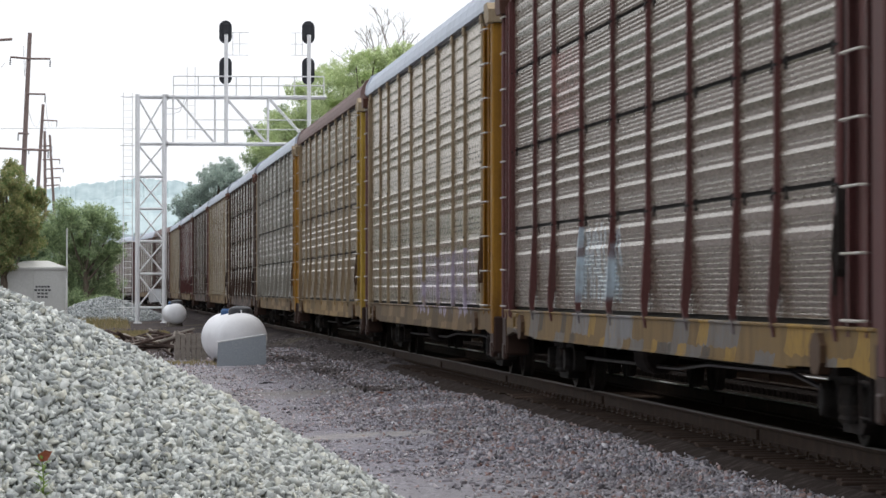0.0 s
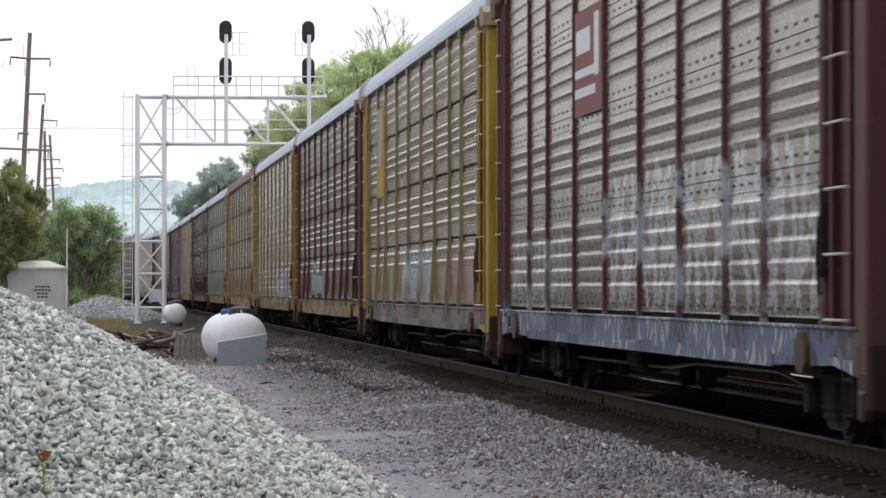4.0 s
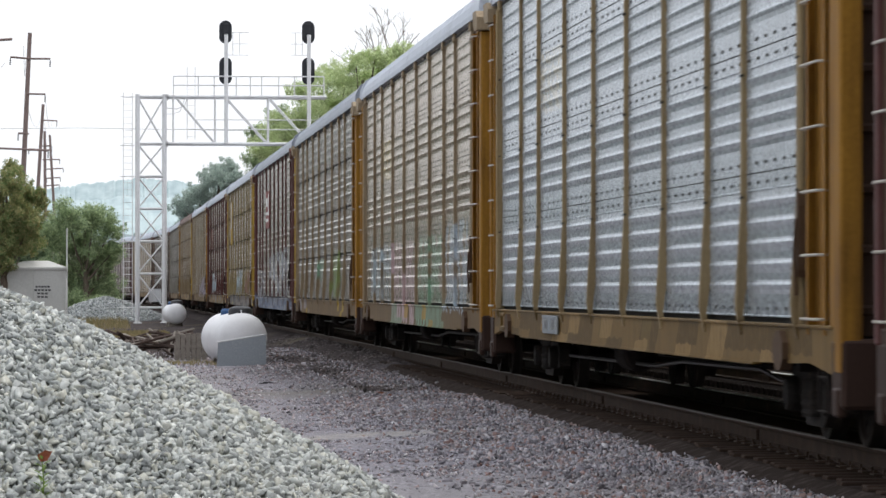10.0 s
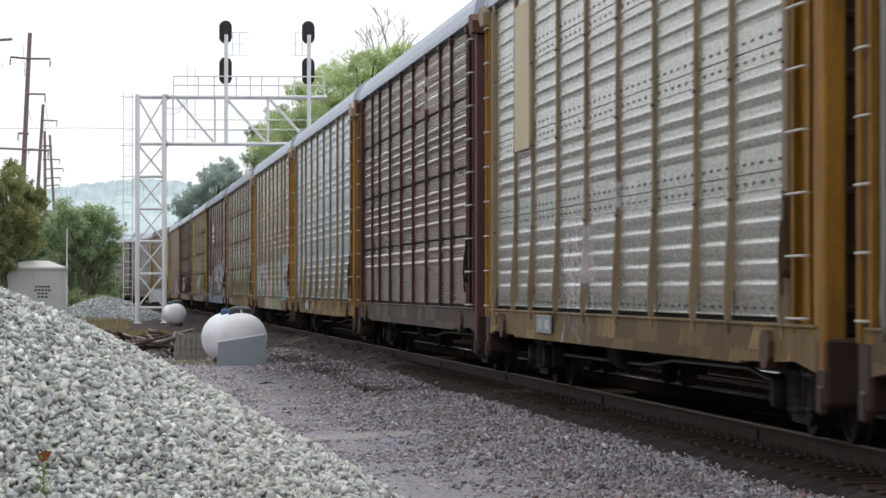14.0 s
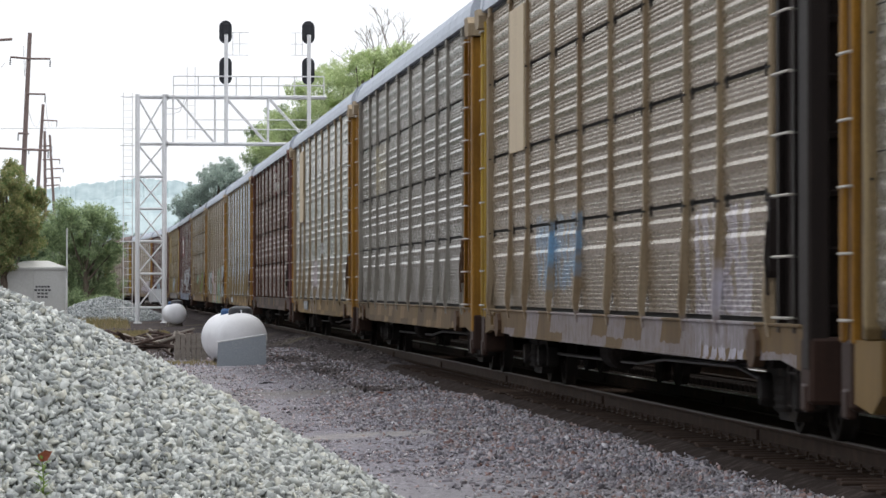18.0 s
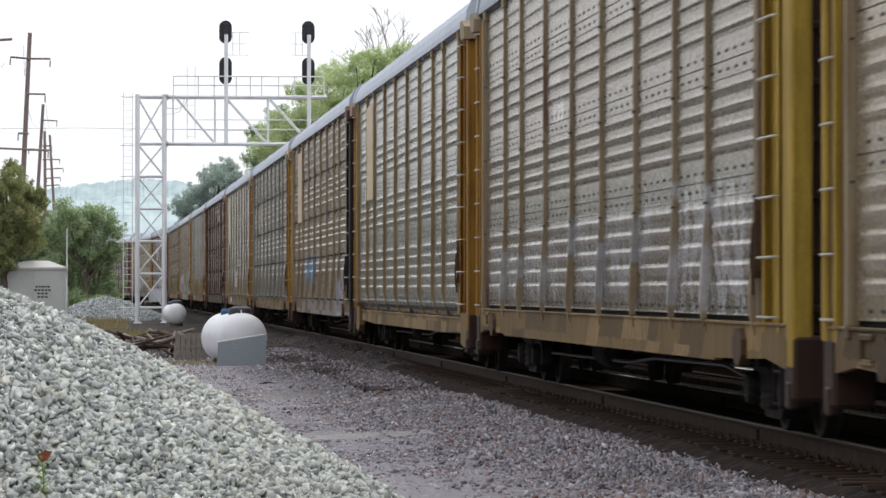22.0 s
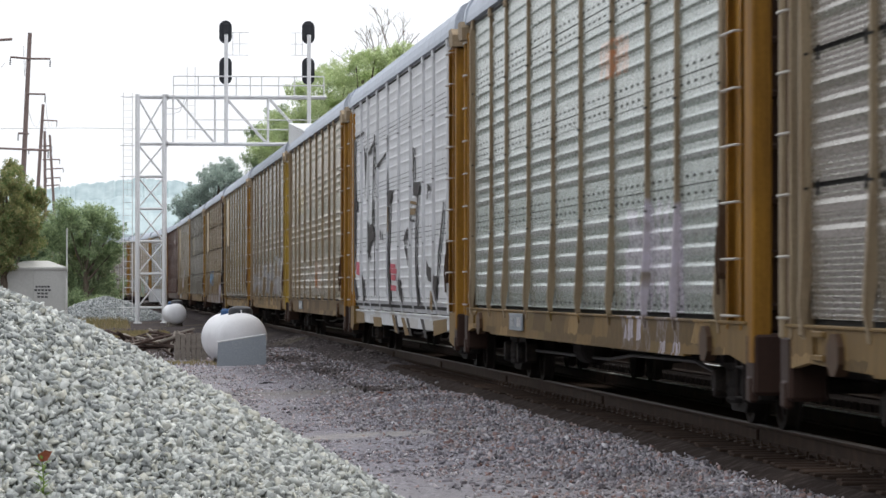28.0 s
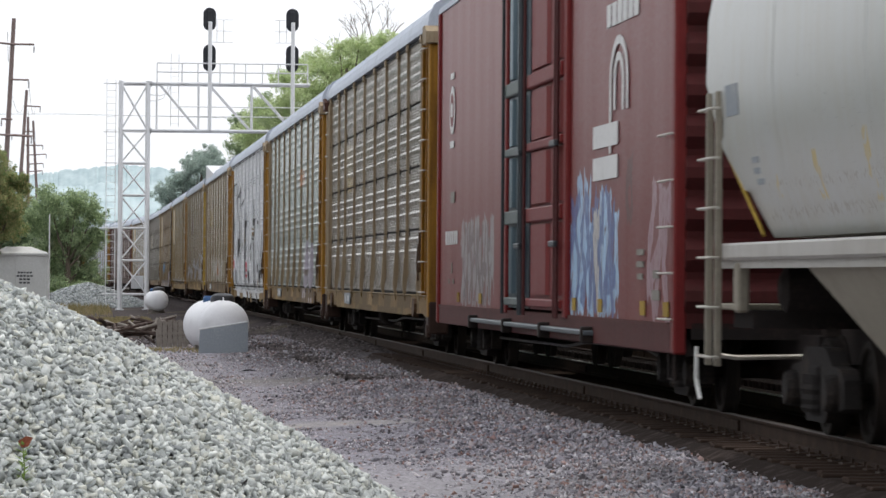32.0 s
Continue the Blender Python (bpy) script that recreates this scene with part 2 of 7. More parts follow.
def car_steel(name, base, grime, rough=0.24, metal=0.3, ob=None, marks=(), amount=0.5, gloss=0.5):
    """Weathered sheet steel of a railway car: streaks that run down, rust specks, spray paint."""
    ma, nt, bsdf = material(name)
    v, vs = coords(nt), coords(nt, (5.0, 5.0, 0.35))
    streak, cloud, fine = noise_of(nt, vs, 2.2, 5.0, 0.6), noise_of(nt, v, 0.8, 3.0), noise_of(nt, v, 26.0, 4.0, 0.65)
    dirt = calc(nt, "ADD", calc(nt, "MULTIPLY", streak, 0.6), calc(nt, "MULTIPLY", cloud, 0.4))
    col = blend(nt, ramp(nt, dirt, [(0.62 - 0.3 * amount, 0.0), (0.92 - 0.3 * amount, 1.0)]), base, grime)
    if marks:
        col = spray(nt, col, ob, marks)
        col = blend(nt, calc(nt, "MULTIPLY", ramp(nt, streak, [(0.45, 0.0), (0.72, 1.0)]), 0.55), col, grime)
    col = blend(nt, 0.35, col, ramp(nt, fine, [(0.25, 0.3), (0.75, 0.7)]), "OVERLAY")
    speck = ramp(nt, noise_of(nt, v, 14.0, 5.0, 0.7), [(0.68, 0.0), (0.74, 1.0)])
    col = blend(nt, calc(nt, "MULTIPLY", speck, 0.5), col, (0.10, 0.05, 0.03))
    finish(nt, bsdf, col, ramp(nt, fine, [(0.2, rough - 0.06), (0.8, min(rough + 0.12, 1))]), metal, fine, 0.004, 0.06)
    bsdf.inputs["Specular IOR Level"].default_value = gloss
    bsdf.inputs["Specular Tint"].default_value = (*[(c / max(base)) ** 0.45 for c in base], 1)      # reflections tinted towards the base colour
    return ma


TAN, GREY, SILVER, BROWN, BEIGE = (0.235, 0.190, 0.135), (0.240, 0.225, 0.198), (0.37, 0.415, 0.46), (0.118, 0.083, 0.067), (0.275, 0.227, 0.162)
PEARL, SAGE, ASH, STEEL, DUST = (0.35, 0.345, 0.315), (0.30, 0.33, 0.31), (0.24, 0.222, 0.192), (0.265, 0.255, 0.232), (0.160, 0.132, 0.102)
TAN, GREY, SILVER, BROWN, BEIGE, PEARL, SAGE, ASH, STEEL, DUST = [tuple(1.08 * q for q in c) for c in (TAN, GREY, SILVER, BROWN, BEIGE, PEARL, SAGE, ASH, STEEL, DUST)]
GRIME = {c: tuple(q * w for q, w in zip(c, (0.60, 0.55, 0.48))) for c in (TAN, GREY, BROWN, BEIGE, PEARL, SAGE, ASH, STEEL, DUST)}
GRIME[SILVER] = (0.26, 0.28, 0.31)
PAINTS = {"maroon": ((0.112, 0.046, 0.044), (0.078, 0.048, 0.043)), "rust": ((0.09, 0.042, 0.03), (0.055, 0.033, 0.026)),
          "orange": ((0.33, 0.165, 0.028), (0.11, 0.052, 0.018)), "yellow": ((0.42, 0.28, 0.05), (0.20, 0.115, 0.028)), "gold": ((0.30, 0.225, 0.125), (0.17, 0.118, 0.062)), "straw": ((0.31, 0.25, 0.135), (0.17, 0.125, 0.075)), "amber": ((0.20, 0.125, 0.045), (0.12, 0.075, 0.03)),
          "tan": ((0.30, 0.235, 0.155), (0.17, 0.112, 0.066)), "grey": ((0.26, 0.245, 0.215), (0.165, 0.14, 0.115)),
          "black": ((0.018, 0.014, 0.013), (0.034, 0.025, 0.02)), "white": ((0.66, 0.67, 0.685), (0.50, 0.495, 0.485)), "tag red": ((0.50, 0.10, 0.13), (0.38, 0.12, 0.13)),
          "buff": ((0.205, 0.132, 0.052), (0.095, 0.056, 0.026)), "brown": ((0.07, 0.045, 0.036), (0.042, 0.028, 0.022)), "umber": ((0.085, 0.05, 0.03), (0.045, 0.028, 0.02)), "bracket": ((0.040, 0.023, 0.018), (0.02, 0.014, 0.012)),
          "sill": ((0.155, 0.10, 0.046), (0.08, 0.05, 0.028)), "sill grey": ((0.10, 0.084, 0.07), (0.056, 0.045, 0.037))}
paint = {k: car_steel("paint " + k, a, b, 0.6, 0.0, gloss=0.22, amount=0.72 if k in ("orange", "yellow", "maroon") else 0.5) for k, (a, b) in PAINTS.items()}
sheet = {c: car_steel("sheet steel", c, GRIME[c], gloss=1.0) for c in GRIME}
roof_steel = car_steel("roof steel", (0.43, 0.47, 0.54), (0.31, 0.335, 0.385), 0.4, 0.3)
roof_dark = car_steel("dark roof steel", (0.27, 0.30, 0.35), (0.18, 0.20, 0.24), 0.42, 0.3)
roof_rust = car_steel("brown roof steel", (0.17, 0.11, 0.10), (0.11, 0.07, 0.06), 0.6, 0.1)
under_steel = surface("underframe steel", (0.026, 0.022, 0.021), (0.05, 0.038, 0.033), 0.85, 0.0, 2.0, amount=0.4, gloss=0.08)
truck_steel = surface("cast truck steel", (0.03, 0.027, 0.026), (0.075, 0.056, 0.046), 0.8, 0.0, 3.0, amount=0.4, gloss=0.1)
wheel_steel = surface("wheel steel", (0.028, 0.024, 0.022), (0.07, 0.05, 0.042), 0.7, 0.0, 4.0, amount=0.4, gloss=0.1)
bare_steel = surface("worn dark steel", (0.05, 0.048, 0.046), (0.09, 0.075, 0.062), 0.5, 0.2, 6.0, amount=0.3)
# Near-black: shade inside gaps and slots is painted; the clips share it.
gap_black = surface("near-black for gap shade and clips", (0.012, 0.011, 0.010), (0.02, 0.018, 0.016), 0.9, 0.0, 3.0)
rung_steel = surface("rung steel", (0.50, 0.47, 0.42), (0.25, 0.2, 0.15), 0.5, 0.3, 8.0, amount=0.4)
sign_grey = surface("stencil plate", (0.25, 0.28, 0.31), (0.38, 0.38, 0.37), 0.6, 0.0, 6.0)
letter_white = surface("white stencil paint", (0.7, 0.7, 0.68), (0.5, 0.49, 0.46), 0.6, 0.0, 8.0, amount=0.3)


# ---- ground and tracks ----
def track_x(s):
    """Centre of the near track at s metres along it: it bends gently to the left."""
    s = max(s, 0.0)
    return CENTRE - 1.307e-5 * s * s - max(s - 270.0, 0.0) ** 2 / 2700.0


def track_slope(s):
    return (track_x(s + 0.5) - track_x(s - 0.5))


def ground_z(x, y):
    """Dirt at about 0, ballast beds a little higher."""
    d = x - track_x(y)
    z = 0.13 * (1 - min(max((abs(d - 2.05) - 4.0) / 2.4, 0), 1))
    near = math.exp(-((y - 40) / 90.0) ** 2)
    if d > -1.45:                                          # below the ballast bed of the tracks
        return 0.05
    return z + near * (0.05 * noise.noise((x * 0.35, y * 0.2, 0)) + 0.02 * noise.noise((x * 1.7, y * 1.1, 5)))


def gravel_material(name, tones, scale, dust, dust_amount):
    """Loose stone: every stone its own tone, dust between."""
    ma, nt, bsdf = material(name)
    v = coords(nt, shift=False)
    geo = nt.nodes.new("ShaderNodeNewGeometry")
    tone = ramp(nt, geo.outputs["Random Per Island"], [(k / max(len(tones) - 1, 1), c) for k, c in enumerate(tones)])
    fine = noise_of(nt, v, 60.0, 4.0, 0.6)
    big = noise_of(nt, v, 0.6, 3.0)
    col = blend(nt, 0.5, tone, ramp(nt, fine, [(0.25, 0.3), (0.75, 0.7)]), "OVERLAY")
    col = blend(nt, calc(nt, "MULTIPLY", ramp(nt, big, [(0.45, 0.0), (0.7, 1.0)]), dust_amount), col, dust)
    finish(nt, bsdf, col, 0.85, 0.0, fine, 0.004, 0.4)
    bsdf.inputs["Specular IOR Level"].default_value = 0.2
    return ma


def dirt_material():
    ma, nt, bsdf = material("dirt and gravel")
    v = coords(nt, shift=False)
    cells = node(nt, "TexVoronoi", Vector=v, Scale=22.0)
    small = node(nt, "TexVoronoi", Vector=v, Scale=55.0)
    tone = ramp(nt, cells.outputs["Color"], [(0.1, (0.105, 0.10, 0.115)), (0.5, (0.265, 0.255, 0.285)), (0.9, (0.51, 0.49, 0.535))])
    tone2 = ramp(nt, small.outputs["Color"], [(0.1, (0.115, 0.11, 0.125)), (0.6, (0.275, 0.263, 0.287)), (0.95, (0.53, 0.505, 0.54))])
    mixed = blend(nt, ramp(nt, noise_of(nt, v, 3.0), [(0.4, 0.0), (0.6, 1.0)]), tone, tone2)
    red = ramp(nt, noise_of(nt, v, 9.0, 3.0, 0.7), [(0.62, 0.0), (0.70, 0.6)])
    mixed = blend(nt, red, mixed, (0.15, 0.085, 0.065))
    lanes = noise_of(nt, coords(nt, (0.9, 0.25, 1), shift=False), 1.3, 5.0, 0.65)
    at = nt.nodes.new("ShaderNodeSeparateXYZ")              # trodden sandy dirt: a crossing by the heap and a lane along it
    nt.links.new(v, at.inputs[0])
    wander = calc(nt, "MULTIPLY", calc(nt, "SUBTRACT", lanes, 0.5), 9.0)
    cross = ramp(nt, calc(nt, "MULTIPLY", calc(nt, "ADD", at.outputs[1], wander), 0.01), [(0.335, 0.8), (0.375, 0.0)])
    lane = ramp(nt, calc(nt, "MULTIPLY", calc(nt, "ADD", at.outputs[0], calc(nt, "MULTIPLY", wander, 0.35)), 0.1), [(0.19, 0.75), (0.26, 0.0)])
    sand = calc(nt, "MULTIPLY", calc(nt, "MAXIMUM", cross, lane), ramp(nt, noise_of(nt, v, 5.0, 5.0, 0.7), [(0.35, 0.55), (0.6, 1.0)]))
    gritty = blend(nt, ramp(nt, small.outputs["Distance"], [(0.1, 0.0), (0.6, 0.5)]), (0.35, 0.335, 0.345), (0.24, 0.23, 0.24))
    col = blend(nt, sand, mixed, gritty)
    straw = ramp(nt, calc(nt, "MULTIPLY", calc(nt, "ADD", at.outputs[1], calc(nt, "MULTIPLY", wander, 0.25)), 0.01), [(0.452, 0.0), (0.459, 0.85), (0.466, 0.85), (0.474, 0.0)])
    col = blend(nt, calc(nt, "MULTIPLY", straw, ramp(nt, noise_of(nt, v, 4.0, 5.0, 0.7), [(0.4, 0.2), (0.6, 1.0)])), col, (0.42, 0.395, 0.36))      # a strip of dry straw
    sep = nt.nodes.new("ShaderNodeSeparateXYZ")             # darker soil where the yard meets the track
    nt.links.new(v, sep.inputs[0])
    edge = calc(nt, "MULTIPLY", calc(nt, "SUBTRACT", noise_of(nt, v, 0.5, 4.0), 0.5), 2.2)
    dark_x = ramp(nt, calc(nt, "MULTIPLY", calc(nt, "ADD", sep.outputs[0], edge), 0.1), [(0.24, 0.0), (0.38, 1.0)])
    dark_y = ramp(nt, calc(nt, "MULTIPLY", sep.outputs[1], 0.01), [(0.55, 0.0), (0.85, 0.9)])
    dump = ramp(nt, calc(nt, "MULTIPLY", calc(nt, "ADD", sep.outputs[1], calc(nt, "MULTIPLY", edge, 2.0)), 0.005), [(0.475, 0.0), (0.50, 0.9), (1.0, 0.85), (1.0, 0.85)])
    col = blend(nt, calc(nt, "MAXIMUM", calc(nt, "MULTIPLY", dark_x, dark_y), dump), col, (0.045, 0.036, 0.032))
    far = node(nt, "TexNoise", Vector=v, Scale=0.12, Detail=4.0).outputs["Fac"]
    col = blend(nt, ramp(nt, far, [(0.58, 0.0), (0.7, 0.5)]), col, (0.17, 0.15, 0.10))
    finish(nt, bsdf, col, 0.95, 0.0, cells.outputs["Distance"], 0.02, 0.8)
    bsdf.inputs["Specular IOR Level"].default_value = 0.0
    return ma


dirt = dirt_material()
xs = [-900, -400, -150, -60, -25] + [-12 + 0.75 * k for k in range(42)] + [22, 30, 60, 150, 400, 900]
ys = [-500, -200, -60] + [-10 + 2.0 * k for k in range(80)] + [160, 180, 200, 220, 240, 260, 280, 300, 330, 360, 400, 450, 500, 600, 800, 1200, 2500]
gv = [(x, y, ground_z(x, y)) for y in ys for x in xs]
gf = [(j * len(xs) + i, j * len(xs) + i + 1, (j + 1) * len(xs) + i + 1, (j + 1) * len(xs) + i) for j in range(len(ys) - 1) for i in range(len(xs) - 1)]
thing("ground", Geo().add(gv, gf).mesh("ground", True), dirt, "grey-brown dirt and crushed gravel beside the railway", "ground", kind="structure")

rail_steel = surface("rusty rail steel", (0.05, 0.034, 0.027), (0.085, 0.055, 0.04), 0.8, 0.0, 4.0, amount=0.45, gloss=0.1)
rail_head = surface("polished rail head", (0.86, 0.85, 0.83), (0.6, 0.56, 0.52), 0.42, 0.95, 3.0, amount=0.25)
rail_dull = surface("dull rail head", (0.075, 0.058, 0.048), (0.11, 0.085, 0.068), 0.6, 0.2, 3.0, amount=0.4)
tie_wood = surface("creosoted tie wood", (0.042, 0.029, 0.023), (0.088, 0.06, 0.046), 0.95, 0.0, 3.0, (1, 8, 8), 0.5, gloss=0.05)
# Darker copy of the tie wood: the train's shade is painted in.
tie_shaded = surface("shade-darkened tie wood", (0.014, 0.011, 0.010), (0.03, 0.024, 0.02), 0.95, 0.0, 3.0, (1, 8, 8), 0.5, gloss=0.02)
plate_steel = surface("tie plate steel", (0.055, 0.034, 0.025), (0.09, 0.055, 0.038), 0.7, 0.1, 6.0)
ballast_tones = [(0.09, 0.085, 0.095), (0.30, 0.285, 0.315), (0.46, 0.44, 0.48), (0.28, 0.16, 0.135), (0.64, 0.62, 0.65), (0.14, 0.13, 0.15), (0.38, 0.36, 0.40)]
ballast = gravel_material("track ballast", ballast_tones, 1, (0.22, 0.18, 0.15), 0.3)


def rail(offset, side, s0, s1, lead):
    """A rail that follows the track; the head is a second, polished piece."""
    web = [(-0.068, 0.0), (-0.068, 0.012), (-0.012, 0.03), (-0.012, 0.135), (-0.034, 0.142), (-0.036, 0.165), (0.036, 0.165), (0.034, 0.142), (0.012, 0.135), (0.012, 0.03), (0.068, 0.012), (0.068, 0.0)]
    head = [(-0.034, 0.165), (-0.028, 0.176), (0.028, 0.176), (0.034, 0.165)]
    stations = [s0 + (s1 - s0) * k / 160 for k in range(161)]
    def run(prof):
        n, g = len(prof), Geo()
        v = [(track_x(s) + offset + side * 0.7525 + a, s, RAIL - 0.176 + b) for s in stations for a, b in prof]
        f = [(i * n + k, i * n + (k + 1) % n, (i + 1) * n + (k + 1) % n, (i + 1) * n + k) for i in range(160) for k in range(n)]
        return g.add(v, f + [tuple(range(n)), tuple(range(160 * n, 161 * n))])
    part("rail", run(web), rail_steel, lead)
    part("rail_head", run(head), rail_dull if side < 0 and not offset else rail_head, lead)
    for k in range(10):
        s = 14.5 + 11.9 * k
        x = track_x(s) + offset + side * 0.7525
        part("joint_bar", Geo().box(x - 0.04, x - 0.012, s - 0.45, s + 0.45, RAIL - 0.15, RAIL - 0.05, 0.006).box(x + 0.012, x + 0.04, s - 0.45, s + 0.45, RAIL - 0.15, RAIL - 0.05, 0.006), rail_steel, lead)


TIE = Geo().box(-1.32, 1.32, -0.115, 0.115, -0.17, 0.0, 0.012).mesh("tie")
TIE_PLATE = Geo().box(-0.17, 0.17, -0.09, 0.09, 0.0, 0.014, 0.004).box(-0.09, -0.07, -0.06, -0.03, 0.01, 0.05).box(0.07, 0.09, 0.03, 0.06, 0.01, 0.05).box(-0.15, -0.12, 0.02, 0.05, 0.01, 0.04).mesh("tie_plate")
for name, off in (("near", 0.0), ("second", 4.05)):
    lead = thing("railway_track", None, None, ("rusty jointed railway track on dark wooden ties under the train" if name == "near" else "second railway track behind the train"), "railway track", "railway tracks", "structure")
    for side in (-1, 1):
        rail(off, side, -480, 920, lead)
    if name == "near":
        for k in range(150):
            s = 22 + 0.495 * k + random.uniform(-0.03, 0.03)
            m = pose(track_x(s) + random.uniform(-0.05, 0.05), s, RAIL - 0.19, 0, 0, random.uniform(-1.2, 1.2))
            part("tie", TIE, tie_wood, lead, "", m)
            part("tie_plate", TIE_PLATE, plate_steel, lead, "", pose(track_x(s) - 0.7525, s, RAIL - 0.19))
    g = Geo()
    for k in range(780):
        s = -40 + 0.495 * k
        if name == "near" and 21.8 < s < 96.3:
            continue
        g.box(-1.3, 1.3, -0.115, 0.115, -0.17, 0.0, m=pose(track_x(s) + off, s, RAIL - 0.19))
    tagged(part("tie_row", g, tie_wood if name == "near" else tie_shaded, lead), kind="stuff")


bed_ma = surface("oily ballast bed", (0.042, 0.034, 0.031), (0.10, 0.08, 0.072), 0.9, 0.0, 6.0, amount=0.45, depth=0.03)
bed_ma.node_tree.nodes["Principled BSDF"].inputs["Specular IOR Level"].default_value = 0.0
# Blackened copy of the bed: shade under the cars is in its colour.
bed_shaded = surface("shade-blackened ballast", (0.012, 0.010, 0.009), (0.026, 0.021, 0.018), 0.9, 0.0, 6.0, amount=0.45, depth=0.03, gloss=0.0)
for words, ma, rim in (("oily dark ballast along the near rail", bed_ma, ((-1.66, 0.10), (-1.36, 0.214), (-0.92, 0.220), (-0.6, 0.21))), ("oily ballast under both tracks, blackened as shade", bed_shaded, ((-0.6, 0.20), (0.6, 0.19), (1.38, 0.147), (13.0, 0.14)))):
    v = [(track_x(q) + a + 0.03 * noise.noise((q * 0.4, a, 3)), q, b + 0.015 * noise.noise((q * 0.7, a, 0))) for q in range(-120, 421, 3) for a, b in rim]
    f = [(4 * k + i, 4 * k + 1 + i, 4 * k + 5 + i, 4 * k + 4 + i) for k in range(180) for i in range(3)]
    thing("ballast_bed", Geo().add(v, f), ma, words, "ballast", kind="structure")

# ---- loose stone ----
def stone_shapes(count, rng, lost):
    """A few angular crushed stones of unit size: hulls round a few points, as vertices and triangles."""
    out = []
    for _ in range(count):
        size = rng.uniform([0.68, 0.46, 0.17], [1.05, 0.74, 0.34])
        bm = bmesh.new()
        for q in itertools.product((-1, 1), repeat=3):      # a block with broken corners
            if rng.uniform() < lost:
                continue
            bm.verts.new(np.array(q) * size * rng.uniform(0.5, 1.0, 3))
        hull = bmesh.ops.convex_hull(bm, input=bm.verts)
        bmesh.ops.delete(bm, geom=[v for v in bm.verts if not v.link_faces], context="VERTS")
        bmesh.ops.triangulate(bm, faces=bm.faces)
        bmesh.ops.recalc_face_normals(bm, faces=bm.faces)
        bm.verts.index_update()
        out.append((np.array([v.co for v in bm.verts]), np.array([[v.index for v in f.verts] for f in bm.faces])))
        bm.free()
    return out


def stone_heap(name, places, sizes, rng, shapes):
    """All stones in one mesh."""
    n = len(places)
    q = rng.normal(size=(n, 4))
    q[:, 1:3] *= 0.6
    q /= np.linalg.norm(q, axis=1, keepdims=True)
    w, x, y, z = q.T
    rot = np.stack([np.stack([1 - 2 * (y * y + z * z), 2 * (x * y - z * w), 2 * (x * z + y * w)], -1), np.stack([2 * (x * y + z * w), 1 - 2 * (x * x + z * z), 2 * (y * z - x * w)], -1),
                    np.stack([2 * (x * z - y * w), 2 * (y * z + x * w), 1 - 2 * (x * x + y * y)], -1)], 1)
    pick, vs, fs, base = rng.integers(0, len(shapes), n), [], [], 0
    for k, (sv, sf) in enumerate(shapes):
        who = np.nonzero(pick == k)[0]
        v = np.einsum("nij,nkj->nki", rot[who], sv[None] * sizes[who, None, None]) + places[who, None, :]
        vs.append(v.reshape(-1, 3))
        fs.append((sf[None] + (base + np.arange(len(who)) * len(sv))[:, None, None]).reshape(-1, 3))
        base += len(who) * len(sv)
    v, f = np.concatenate(vs), np.concatenate(fs)
    me = bpy.data.meshes.new(name)
    me.vertices.add(len(v))
    me.vertices.foreach_set("co", v.reshape(-1).astype(np.float32))
    me.loops.add(f.size)
    me.loops.foreach_set("vertex_index", f.reshape(-1).astype(np.int32))
    me.polygons.add(len(f))
    me.polygons.foreach_set("loop_start", np.arange(0, f.size, 3, dtype=np.int32))
    me.materials.append(None)
    me.update(calc_edges=True)
    return me


rng = np.random.default_rng(7)
SHAPES = stone_shapes(24, rng, 0.12)
PILE = (-1.2, 27.0, 3.53)                                  # middle and foot radius of the heap by the camera


def pile_z(x, y, cx, cy, r, top):
    d = math.hypot(x - cx, y - cy) / r
    d *= 1 + 0.06 * noise.noise((x * 0.9, y * 0.9, 3))
    return top * (1.0 - d) * (1 - 0.10 * math.exp(-(d / 0.3) ** 2)) if d < 1 else -0.3


def heap(name, words, cx, cy, r, top, size, count, singles, stone, near):
    """A heap of crushed stone: a core, single stones on it that can be told apart, and the rest."""
    n = 26
    v = [(cx + r * a / n, cy + r * b / n, max(pile_z(cx + r * a / n, cy + r * b / n, cx, cy, r, top) - size * 0.6, -0.2)) for a in range(-n, n + 1) for b in range(-n, n + 1)]
    f = [(a * (2 * n + 1) + b, (a + 1) * (2 * n + 1) + b, (a + 1) * (2 * n + 1) + b + 1, a * (2 * n + 1) + b + 1) for a in range(2 * n) for b in range(2 * n)]
    lead = thing(name, Geo().add(v, f), stone, words, "stone heap", "heaps of crushed stone")
    a, d = rng.uniform(0, 6.283, count), np.sqrt(rng.uniform(0, 1.0, count)) * r
    px, py = cx + d * np.cos(a), cy + d * np.sin(a)
    keep = py < cy + 0.35 * r
    px, py = px[keep], py[keep]
    pz = np.array([pile_z(x, y, cx, cy, r, top) for x, y in zip(px, py)])
    ok = pz > -0.1
    spots = np.stack([px, py, pz + rng.uniform(-0.9, 0.9, len(pz)) * size], 1)[ok]
    big = size * rng.uniform(0.5, 1.6, len(spots))
    tagged(part("crushed_stone", stone_heap("crushed_stone", spots, big, rng, SHAPES), stone, lead), kind="stuff")
    for k in range(singles):
        x, y = near[0] + random.uniform(-1, 1) * near[2], near[1] + random.uniform(-1, 1) * near[3]
        ob = part("stone", STONES[k % len(STONES)], stone, lead, "", pose(x, y, pile_z(x, y, cx, cy, r, top) + 0.25 * size, *[random.uniform(0, 360) for _ in range(3)]))
        s = size * random.uniform(0.8, 1.5)
        ob.scale = (s, s, s)
    return lead


